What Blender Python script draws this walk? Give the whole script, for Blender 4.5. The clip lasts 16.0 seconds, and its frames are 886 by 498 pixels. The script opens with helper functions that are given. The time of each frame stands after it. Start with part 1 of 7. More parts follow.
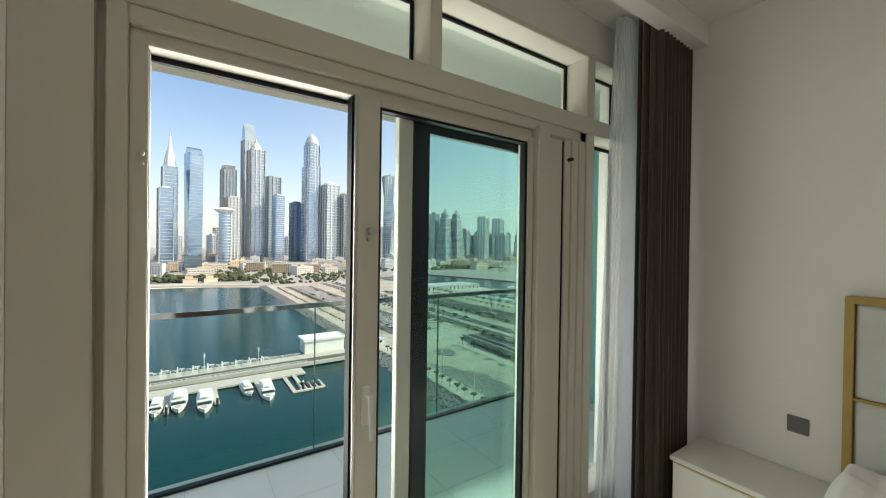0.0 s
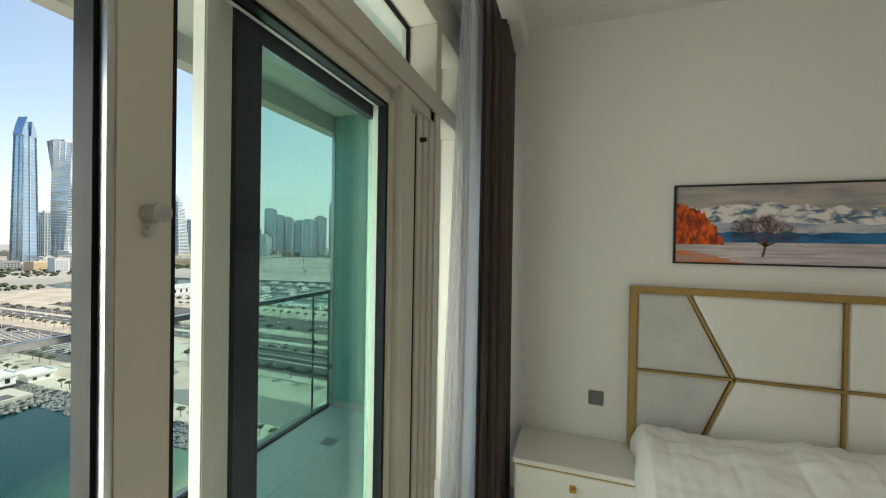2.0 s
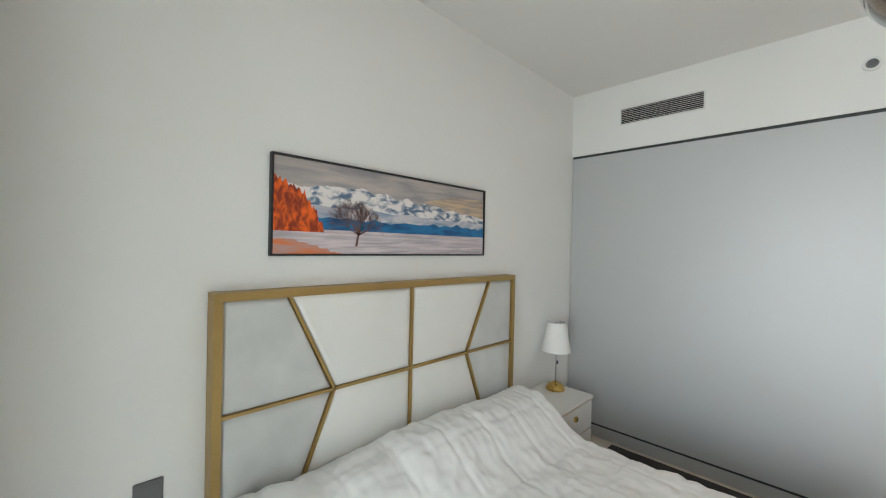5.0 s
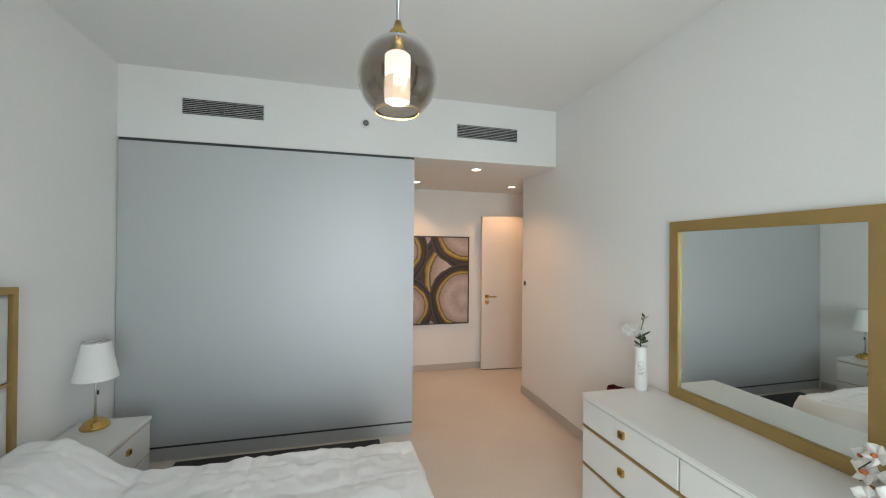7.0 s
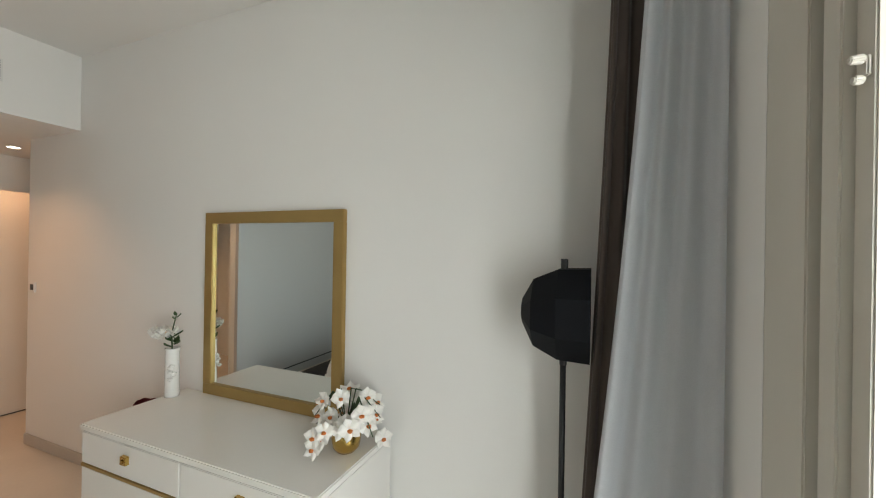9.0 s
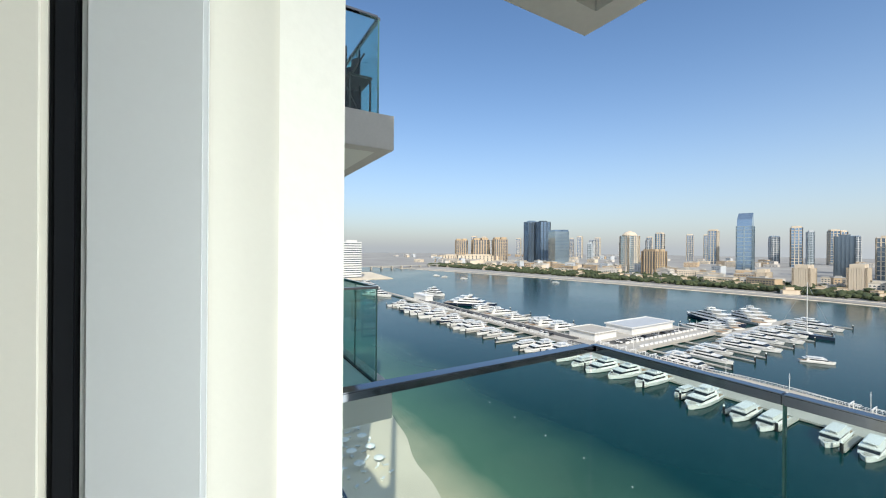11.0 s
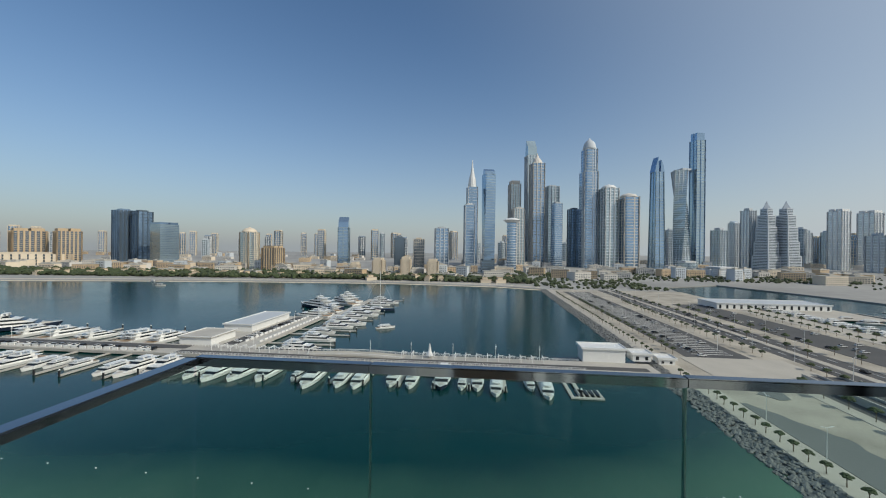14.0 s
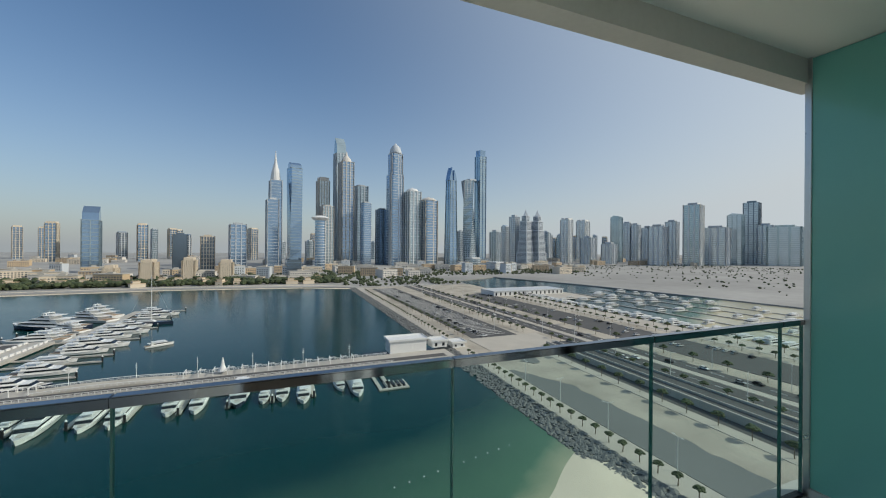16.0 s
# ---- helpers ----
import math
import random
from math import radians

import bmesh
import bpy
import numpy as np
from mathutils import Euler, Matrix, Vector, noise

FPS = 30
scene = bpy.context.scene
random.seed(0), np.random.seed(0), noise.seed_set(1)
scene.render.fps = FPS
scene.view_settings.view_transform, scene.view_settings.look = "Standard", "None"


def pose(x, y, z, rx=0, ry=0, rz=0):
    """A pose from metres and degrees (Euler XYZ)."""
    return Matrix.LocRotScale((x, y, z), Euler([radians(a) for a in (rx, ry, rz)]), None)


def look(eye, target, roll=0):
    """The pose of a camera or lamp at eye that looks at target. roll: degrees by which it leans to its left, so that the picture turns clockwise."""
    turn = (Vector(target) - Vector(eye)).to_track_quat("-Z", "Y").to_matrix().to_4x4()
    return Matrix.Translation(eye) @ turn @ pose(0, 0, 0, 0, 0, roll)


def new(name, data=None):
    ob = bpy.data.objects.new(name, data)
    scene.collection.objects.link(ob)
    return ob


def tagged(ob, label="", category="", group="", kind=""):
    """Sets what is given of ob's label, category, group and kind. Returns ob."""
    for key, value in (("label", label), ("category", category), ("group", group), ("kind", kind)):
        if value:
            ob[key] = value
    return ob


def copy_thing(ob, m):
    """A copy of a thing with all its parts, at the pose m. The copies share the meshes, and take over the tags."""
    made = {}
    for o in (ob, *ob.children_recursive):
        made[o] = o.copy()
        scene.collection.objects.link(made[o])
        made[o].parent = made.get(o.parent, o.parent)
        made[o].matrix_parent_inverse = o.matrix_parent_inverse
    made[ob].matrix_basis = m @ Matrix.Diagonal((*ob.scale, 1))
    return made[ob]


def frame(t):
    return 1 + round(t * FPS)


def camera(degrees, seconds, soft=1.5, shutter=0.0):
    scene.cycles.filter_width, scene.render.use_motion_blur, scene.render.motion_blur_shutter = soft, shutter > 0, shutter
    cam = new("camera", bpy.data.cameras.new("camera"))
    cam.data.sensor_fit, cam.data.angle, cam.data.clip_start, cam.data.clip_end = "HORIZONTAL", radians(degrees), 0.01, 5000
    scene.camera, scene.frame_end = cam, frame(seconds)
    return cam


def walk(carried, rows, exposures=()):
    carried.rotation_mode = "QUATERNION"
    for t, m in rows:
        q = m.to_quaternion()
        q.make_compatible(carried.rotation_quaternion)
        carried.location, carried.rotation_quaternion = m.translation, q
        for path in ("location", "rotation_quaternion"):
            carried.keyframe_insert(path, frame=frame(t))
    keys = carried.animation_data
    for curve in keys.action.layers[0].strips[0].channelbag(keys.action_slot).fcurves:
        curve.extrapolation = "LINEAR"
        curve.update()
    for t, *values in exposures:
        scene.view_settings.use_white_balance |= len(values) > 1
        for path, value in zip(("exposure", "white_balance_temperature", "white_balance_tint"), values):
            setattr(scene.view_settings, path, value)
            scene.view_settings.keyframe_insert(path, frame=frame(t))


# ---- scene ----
cam = camera(98.7, 16.0, soft=1.1)
PATH = [
    (0.0, 1.040, 0.123, 1.598, 89.58, -0.81, 55.92),
    (0.5, 0.844, 0.122, 1.598, 89.76, -0.80, 46.62),
    (1.0, 0.652, 0.171, 1.598, 89.69, -0.61, 37.10),
    (1.5, 0.474, 0.216, 1.609, 89.49, -0.88, 28.17),
    (2.0, 0.327, 0.272, 1.606, 89.46, -0.98, 18.98),
    (2.5, 0.241, 0.391, 1.588, 89.69, -1.03, 8.33),
    (3.0, 0.193, 0.554, 1.584, 89.87, -0.99, -2.21),
    (3.2, 0.194, 0.606, 1.588, 89.70, -1.00, -6.04),
    (5.5, 0.265, 1.116, 1.582, 89.90, -1.13, -58.40),
    (6.0, 0.254, 1.114, 1.590, 90.08, -0.89, -73.52),
    (6.5, 0.229, 1.090, 1.587, 90.29, -0.59, -88.60),
    (7.0, 0.194, 1.071, 1.587, 90.35, -0.51, -104.39),
    (7.5, 0.168, 1.019, 1.591, 90.27, -0.47, -119.76),
    (8.0, 0.121, 0.932, 1.594, 90.10, -0.55, -132.84),
    (8.5, 0.060, 0.814, 1.591, 90.02, -0.86, -145.29),
    (9.0, -0.018, 0.704, 1.585, 90.10, -0.92, -158.21),
    (9.5, -0.066, 0.580, 1.589, 89.94, -0.93, -172.04),
    (9.7, -0.093, 0.537, 1.592, 89.92, -0.90, -177.89),
    (11.8, -0.609, 0.245, 1.590, 89.85, -0.47, -226.36),
    (12.0, -0.614, 0.237, 1.587, 89.84, -0.56, -229.64),
    (12.5, -0.621, 0.217, 1.583, 89.83, -0.61, -238.15),
    (13.0, -0.616, 0.226, 1.584, 89.93, -0.68, -247.20),
    (13.5, -0.608, 0.243, 1.578, 89.91, -0.62, -256.01),
    (14.0, -0.594, 0.258, 1.582, 89.95, -0.59, -264.01),
    (14.5, -0.600, 0.279, 1.589, 89.95, -0.55, -271.49),
    (15.0, -0.593, 0.298, 1.590, 90.00, -0.50, -278.75),
    (15.5, -0.578, 0.315, 1.591, 89.98, -0.48, -285.85),
    (16.0, -0.558, 0.333, 1.595, 90.00, -0.40, -292.13),
]
EXPOSURES = [(0.0, 0.95, 7500, 10), (0.5, 0.72, 6800, 4), (1.0, 0.62, 6700, 0), (1.5, 0.75, 7000, 4), (2.0, 1.0, 7400, 8), (2.5, 1.28, 7350, 12), (3.2, 1.44, 7150, 14), (5.5, 1.80, 6350, 13),
             (7.0, 1.70, 6200, 11), (7.5, 1.56, 6500, 12), (8.5, 1.46, 6800, 14), (9.0, 1.42, 6850, 14), (9.5, 1.2, 6800, 12), (9.7, 1.15, 6600, 10), (11.0, 0.4, 6600, 10), (11.8, -0.04, 6550, 7), (12.5, -0.08, 6550, 7), (14.0, -0.2, 6600, 7), (16.0, -0.15, 6650, 7)]
walk(cam, [(t, pose(x, y, z, rx, ry, rz)) for t, x, y, z, rx, ry, rz in PATH], EXPOSURES)

# ---- light ----
SUN_FROM = Vector((0.33, 0.73, 0.59)).normalized()
world = bpy.data.worlds.new("sky")
scene.world = world
world.use_nodes = True
wn = world.node_tree.nodes
sky = wn.new("ShaderNodeTexSky")
sky.sky_type, sky.sun_disc = "NISHITA", False
sky.sun_elevation = math.asin(SUN_FROM.z)
sky.sun_rotation = math.atan2(SUN_FROM.x, SUN_FROM.y)
sky.air_density, sky.dust_density, sky.ozone_density = 1.0, 0.6, 3.2
wn["Background"].inputs["Strength"].default_value = 0.12
# pale sea haze: thick at the horizon, thin overhead, brighter on the sun's side
wl = world.node_tree.links
way = wn.new("ShaderNodeTexCoord")
split = wn.new("ShaderNodeSeparateXYZ")
wl.new(way.outputs["Generated"], split.inputs[0])


def sky_math(op, a, b=None, c=None):
    node = wn.new("ShaderNodeMath")
    node.operation, node.use_clamp = op, op in ("SUBTRACT", "ADD")
    for k, v in enumerate((a, b, c)):
        if v is not None and not isinstance(v, float):
            wl.new(v, node.inputs[k])
        elif v is not None:
            node.inputs[k].default_value = v
    return node.outputs[0]


low = sky_math("MULTIPLY", sky_math("POWER", sky_math("SUBTRACT", 1.0, sky_math("MAXIMUM", split.outputs["Z"], 0.0)), 5.5), 0.97)
toward = wn.new("ShaderNodeVectorMath")
toward.operation = "DOT_PRODUCT"
wl.new(way.outputs["Generated"], toward.inputs[0])
toward.inputs[1].default_value = SUN_FROM
glare = sky_math("MULTIPLY", sky_math("POWER", sky_math("MAXIMUM", sky_math("ADD", toward.outputs["Value"], 0.12), 0.0), 1.6), 0.95)
haze = wn.new("ShaderNodeMix")
haze.data_type = "RGBA"
veil = wn.new("ShaderNodeVectorMath")
veil.operation = "SCALE"
veil.inputs[0].default_value = (4.15, 4.55, 4.95)
wl.new(sky_math("MULTIPLY_ADD", toward.outputs["Value"], 0.38, 0.98), veil.inputs["Scale"])
wl.new(veil.outputs[0], haze.inputs["B"])
deep = wn.new("ShaderNodeHueSaturation")
deep.inputs["Saturation"].default_value, deep.inputs["Value"].default_value = 1.10, 1.08
wl.new(sky.outputs[0], deep.inputs["Color"])
wl.new(sky_math("ADD", low, glare), haze.inputs["Factor"])
wl.new(deep.outputs[0], haze.inputs["A"])
wl.new(haze.outputs["Result"], wn["Background"].inputs["Color"])
sun = new("sun", bpy.data.lights.new("sun", "SUN"))
sun.data.energy, sun.data.angle, sun.data.color = 3.2, radians(0.6), (1.0, 0.93, 0.82)
sun.matrix_world = look(SUN_FROM * 100, (0, 0, 0))


def lamp(name, kind, place, watts, colour, size=0.1, aim=None, cone=120):
    ob = new(name, bpy.data.lights.new(name, kind))
    ob.data.energy, ob.data.color = watts, colour
    if kind == "AREA":
        ob.data.shape, ob.data.size = "DISK", size
    else:
        ob.data.shadow_soft_size = size
    if kind == "SPOT":
        ob.data.spot_size, ob.data.spot_blend = radians(cone), 0.6
    ob.matrix_world = look(place, aim) if aim else pose(*place)
    return ob


WARM = (1.0, 0.55, 0.28)
for dx, dy in ((3.77, -0.18), (4.62, -0.95), (4.62, 0.27)):
    lamp("downlight_lamp", "SPOT", (dx, dy, 2.385), 7.4, WARM, 0.04, (dx, dy, 0), 130)
lamp("pendant_lamp", "POINT", (1.462, 0.908, 2.062), 1.8, (1.0, 0.93, 0.86), 0.016)
# added unseen area lamp outside the balcony door, boosting the sky's light indoors
window_sky = lamp("window_sky_fill", "AREA", (-1.05, 1.0, 1.15), 36, (0.92, 1.0, 0.99), 2.4, (3.0, 1.0, 1.10))
window_sky.data.shape, window_sky.data.size, window_sky.data.size_y = "RECTANGLE", 2.2, 1.85

# ---- building blocks ----


class Geo:
    """Collects simple solids into one mesh."""

    def __init__(self):
        self.v, self.f = [], []

    def add(self, verts, faces):
        n = len(self.v)
        self.v += [tuple(p) for p in verts]
        self.f += [tuple(i + n for i in q) for q in faces]
        return self

    def box(self, x0, x1, y0, y1, z0, z1, m=None):
        p = [Vector((x, y, z)) for z in (z0, z1) for y in (y0, y1) for x in (x0, x1)]
        if m:
            p = [m @ q for q in p]
        return self.add(p, [(0, 2, 3, 1), (4, 5, 7, 6), (0, 1, 5, 4), (1, 3, 7, 5), (3, 2, 6, 7), (2, 0, 4, 6)])

    def lathe(self, profile, at=(0, 0, 0), n=24, caps=True):
        cx, cy, cz = at
        rings = [[(cx + r * math.cos(2 * math.pi * k / n), cy + r * math.sin(2 * math.pi * k / n), cz + z)
                  for k in range(n)] for r, z in profile]
        verts = [p for ring in rings for p in ring]
        faces = [(j * n + k, j * n + (k + 1) % n, (j + 1) * n + (k + 1) % n, (j + 1) * n + k)
                 for j in range(len(profile) - 1) for k in range(n)]
        if caps:
            faces += [tuple(range(n))[::-1], tuple((len(profile) - 1) * n + k for k in range(n))]
        return self.add(verts, faces)

    def rod(self, a, b, r, r2=None, n=8):
        a, b = Vector(a), Vector(b)
        d = (b - a).normalized()
        u = d.orthogonal().normalized()
        w = d.cross(u)
        r2 = r if r2 is None else r2
        ring = [u * math.cos(2 * math.pi * k / n) + w * math.sin(2 * math.pi * k / n) for k in range(n)]
        verts = [a + q * r for q in ring] + [b + q * r2 for q in ring]
        faces = [(k, (k + 1) % n, n + (k + 1) % n, n + k) for k in range(n)]
        return self.add(verts, faces + [tuple(range(n))[::-1], tuple(range(n, 2 * n))])

    def prism(self, poly, lo, hi, axis="z"):
        n = len(poly)
        put = {"z": lambda a, b, c: (a, b, c), "y": lambda a, b, c: (a, c, b), "x": lambda a, b, c: (c, a, b)}[axis]
        verts = [put(a, b, lo) for a, b in poly] + [put(a, b, hi) for a, b in poly]
        faces = [(k, (k + 1) % n, n + (k + 1) % n, n + k) for k in range(n)]
        return self.add(verts, faces + [tuple(range(n))[::-1], tuple(range(n, 2 * n))])

    def grid(self, fn, nu, nv):
        verts = [fn(i / nu, j / nv) for j in range(nv + 1) for i in range(nu + 1)]
        faces = [(j * (nu + 1) + i, j * (nu + 1) + i + 1, (j + 1) * (nu + 1) + i + 1, (j + 1) * (nu + 1) + i)
                 for j in range(nv) for i in range(nu)]
        return self.add(verts, faces)

    def blob(self, c, r, squash=0.8, n=6, rng=random):
        """A small uneven clump."""
        c = Vector(c)
        verts = [c + Vector((0, 0, -r * squash))]
        for lat in (-0.35, 0.45):
            for k in range(n):
                a = 2 * math.pi * (k + 0.5 * (lat > 0)) / n
                q = r * rng.uniform(0.75, 1.2)
                verts.append(c + Vector((math.cos(a) * q, math.sin(a) * q, lat * r * squash)))
        verts.append(c + Vector((0, 0, r * squash * rng.uniform(0.8, 1.2))))
        faces = [(0, 1 + (k + 1) % n, 1 + k) for k in range(n)]
        for k in range(n):
            faces += [(1 + k, 1 + (k + 1) % n, 1 + n + k), (1 + (k + 1) % n, 1 + n + (k + 1) % n, 1 + n + k)]
            faces.append((1 + n + k, 1 + n + (k + 1) % n, 2 * n + 1))
        return self.add(verts, faces)

    def mesh(self, name, material, bevel=0.0, smooth=False, segments=2, weld=False):
        me = bpy.data.meshes.new(name)
        me.from_pydata(self.v, [], self.f)
        bm = bmesh.new()
        bm.from_mesh(me)
        bmesh.ops.recalc_face_normals(bm, faces=bm.faces)
        if weld:
            bmesh.ops.remove_doubles(bm, verts=bm.verts, dist=1e-4)
        if bevel:
            bmesh.ops.bevel(bm, geom=bm.edges, offset=bevel, segments=segments, affect="EDGES", clamp_overlap=True)
        bm.to_mesh(me)
        bm.free()
        if smooth:
            me.polygons.foreach_set("use_smooth", [True] * len(me.polygons))
        me.materials.append(material)
        return me


def part(name, geo, material, parent, label="", bevel=0.0, smooth=False, **more):
    ob = new(name, geo.mesh(name, material, bevel, smooth, **more))
    ob.parent = parent
    return tagged(ob, label)


def thing(name, label, category, at=(0, 0, 0), rz=0.0, group=""):
    ob = new(name)
    ob.empty_display_size = 0.1
    ob.matrix_basis = pose(*at, 0, 0, rz)
    return tagged(ob, label, category, group)


def solid(name, geo, material, label, category, bevel=0.0, smooth=False, group="", kind="", **more):
    return tagged(new(name, geo.mesh(name, material, bevel, smooth, **more)), label, category, group, kind)


def structure(name, geo, material, label, bevel=0.0, category="building", **more):
    return solid(name, geo, material, label, category, bevel, kind="structure", **more)


# ---- materials ----


def mat(name, colour, rough=0.5, metal=0.0, var=0.06, scale=3.0, bump=0.0, fine=90.0, spec=0.5, rand=0.0, stretch=None, sheen=0.0):
    """Paint, wood, stone, cloth: a base colour with broad stains, fine grain and relief."""
    m = bpy.data.materials.new(name)
    m.use_nodes = True
    n, l = m.node_tree.nodes, m.node_tree.links
    b = n["Principled BSDF"]
    b.inputs["Roughness"].default_value, b.inputs["Metallic"].default_value = rough, metal
    b.inputs["Specular IOR Level"].default_value = spec
    b.inputs["Sheen Weight"].default_value = sheen
    tc = n.new("ShaderNodeTexCoord")
    vec = tc.outputs["Object"]
    if stretch:
        mp = n.new("ShaderNodeMapping")
        mp.inputs["Scale"].default_value = stretch
        l.new(vec, mp.inputs[0])
        vec = mp.outputs[0]
    big, small = n.new("ShaderNodeTexNoise"), n.new("ShaderNodeTexNoise")
    big.inputs["Scale"].default_value, big.inputs["Detail"].default_value = scale, 5
    small.inputs["Scale"].default_value, small.inputs["Detail"].default_value = fine, 3
    l.new(vec, big.inputs[0]), l.new(vec, small.inputs[0])
    mix = n.new("ShaderNodeMath")
    mix.operation = "MULTIPLY_ADD"
    l.new(small.outputs[0], mix.inputs[0])
    mix.inputs[1].default_value = 0.35
    l.new(big.outputs[0], mix.inputs[2])
    ramp = n.new("ShaderNodeMapRange")
    ramp.inputs["From Min"].default_value, ramp.inputs["From Max"].default_value = 0.35, 1.0
    ramp.inputs["To Min"].default_value, ramp.inputs["To Max"].default_value = 1 - var, 1 + var
    l.new(mix.outputs[0], ramp.inputs[0])
    val = ramp.outputs[0]
    if rand:
        info, rr, mul = n.new("ShaderNodeObjectInfo"), n.new("ShaderNodeMapRange"), n.new("ShaderNodeMath")
        rr.inputs["To Min"].default_value, rr.inputs["To Max"].default_value = 1 - rand, 1 + rand
        l.new(info.outputs["Random"], rr.inputs[0])
        mul.operation = "MULTIPLY"
        l.new(val, mul.inputs[0]), l.new(rr.outputs[0], mul.inputs[1])
        val = mul.outputs[0]
    hsv = n.new("ShaderNodeHueSaturation")
    hsv.inputs["Color"].default_value = (*colour, 1)
    l.new(val, hsv.inputs["Value"])
    l.new(hsv.outputs[0], b.inputs["Base Color"])
    rv = n.new("ShaderNodeMapRange")
    rv.inputs["To Min"].default_value, rv.inputs["To Max"].default_value = max(rough - 0.08, 0.02), min(rough + 0.08, 1)
    l.new(big.outputs[0], rv.inputs[0]), l.new(rv.outputs[0], b.inputs["Roughness"])
    if bump:
        bp = n.new("ShaderNodeBump")
        bp.inputs["Strength"].default_value, bp.inputs["Distance"].default_value = bump, 0.01
        l.new(mix.outputs[0], bp.inputs["Height"]), l.new(bp.outputs[0], b.inputs["Normal"])
    return m


def pane_mat(name, tint, gloss=1.0, rough=0.0):
    """Clear or tinted glass: what lies behind comes through, with a Fresnel gloss."""
    m = bpy.data.materials.new(name)
    m.use_nodes = True
    n, l = m.node_tree.nodes, m.node_tree.links
    n.clear()
    out, mix, fr = n.new("ShaderNodeOutputMaterial"), n.new("ShaderNodeMixShader"), n.new("ShaderNodeLayerWeight")
    pw, base = n.new("ShaderNodeMath"), n.new("ShaderNodeMath")
    tr, gl, mul = n.new("ShaderNodeBsdfTransparent"), n.new("ShaderNodeBsdfGlossy"), n.new("ShaderNodeMath")
    tr.inputs[0].default_value, gl.inputs["Roughness"].default_value = (*tint, 1), rough
    fr.inputs["Blend"].default_value = 0.5
    pw.operation, pw.inputs[1].default_value = "POWER", 5.0
    base.operation, base.inputs[1].default_value, base.inputs[2].default_value = "MULTIPLY_ADD", 0.96, 0.035
    mul.operation, mul.inputs[1].default_value = "MULTIPLY", gloss
    mul.use_clamp = True
    l.new(fr.outputs["Facing"], pw.inputs[0]), l.new(pw.outputs[0], base.inputs[0])
    l.new(base.outputs[0], mul.inputs[0]), l.new(mul.outputs[0], mix.inputs[0])
    l.new(tr.outputs[0], mix.inputs[1]), l.new(gl.outputs[0], mix.inputs[2]), l.new(mix.outputs[0], out.inputs[0])
    return m


def glow_mat(name, colour, strength):
    m = bpy.data.materials.new(name)
    m.use_nodes = True
    b = m.node_tree.nodes["Principled BSDF"]
    b.inputs["Base Color"].default_value = (*colour, 1)
    b.inputs["Emission Color"].default_value, b.inputs["Emission Strength"].default_value = (*colour, 1), strength
    return m


WALL = mat("wall_paint", (0.81, 0.80, 0.775), 0.7, var=0.025, scale=0.8, bump=0.04, fine=260)
CEIL = mat("ceiling_paint", (0.79, 0.78, 0.755), 0.8, var=0.02, scale=0.7, bump=0.03, fine=260)
FLOOR = mat("floor_tile", (0.62, 0.555, 0.475), 0.22, var=0.07, scale=1.6, bump=0.012, fine=40)
SKIRT = mat("skirting_stone", (0.50, 0.46, 0.42), 0.35, var=0.05, scale=3)
FRAME = mat("window_frame_paint", (0.60, 0.57, 0.505), 0.42, var=0.03, scale=2, bump=0.02, fine=200)
GASKET = mat("black_gasket", (0.004, 0.005, 0.007), 0.6, spec=0.2, var=0.2, scale=9)
DARKFRAME = mat("dark_aluminium", (0.008, 0.015, 0.024), 0.45, 0.0, spec=0.25, var=0.1, scale=5)
STEEL = mat("brushed_steel", (0.55, 0.55, 0.55), 0.3, 1.0, var=0.06, scale=4, stretch=(1, 60, 1))
PANEL = mat("grey_lacquer_panel", (0.55, 0.56, 0.565), 0.60, 0.50, var=0.03, scale=0.9, fine=300)
TRACK = mat("dark_track", (0.06, 0.065, 0.065), 0.4, 0.5, var=0.1)
GOLD = mat("brushed_gold", (0.44, 0.30, 0.115), 0.42, 0.7, var=0.10, scale=6, fine=120, bump=0.03)
BRASS = mat("brass", (0.60, 0.40, 0.12), 0.25, 1.0, var=0.12, scale=10)
LACQUER = mat("white_gloss_lacquer", (0.78, 0.76, 0.72), 0.16, var=0.02, scale=1.5)
LEATHER = mat("white_leatherette", (0.76, 0.75, 0.71), 0.42, var=0.03, scale=5, bump=0.10, fine=240)
VELVET = mat("grey_velvet", (0.55, 0.55, 0.53), 0.8, var=0.12, scale=7, bump=0.10, fine=300, sheen=0.3)
LINEN = mat("white_quilted_cotton", (0.80, 0.79, 0.77), 0.85, var=0.03, scale=5, bump=0.20, fine=160, sheen=0.2)
BROWN = mat("brown_curtain_cloth", (0.058, 0.040, 0.032), 0.85, var=0.15, scale=6, bump=0.15, fine=320, sheen=0.25)
BLACK = mat("black_plastic", (0.014, 0.014, 0.016), 0.45, var=0.2, scale=8, bump=0.03)
SOFT = mat("black_nylon", (0.006, 0.007, 0.009), 0.62, spec=0.12, var=0.3, scale=12, bump=0.1, fine=200)
PORCELAIN = mat("white_porcelain", (0.80, 0.79, 0.76), 0.2, var=0.02, scale=6)
PETAL = mat("white_petal", (0.82, 0.80, 0.75), 0.6, var=0.06, scale=30, sheen=0.2)
ORANGE_LIP = mat("orange_lip", (0.55, 0.16, 0.03), 0.55, var=0.3, scale=40)
LEAF = mat("dark_green_leaf", (0.035, 0.075, 0.025), 0.45, var=0.25, scale=25)
MAROON = mat("maroon_cloth", (0.17, 0.018, 0.026), 0.8, var=0.25, scale=16, bump=0.3, fine=140)
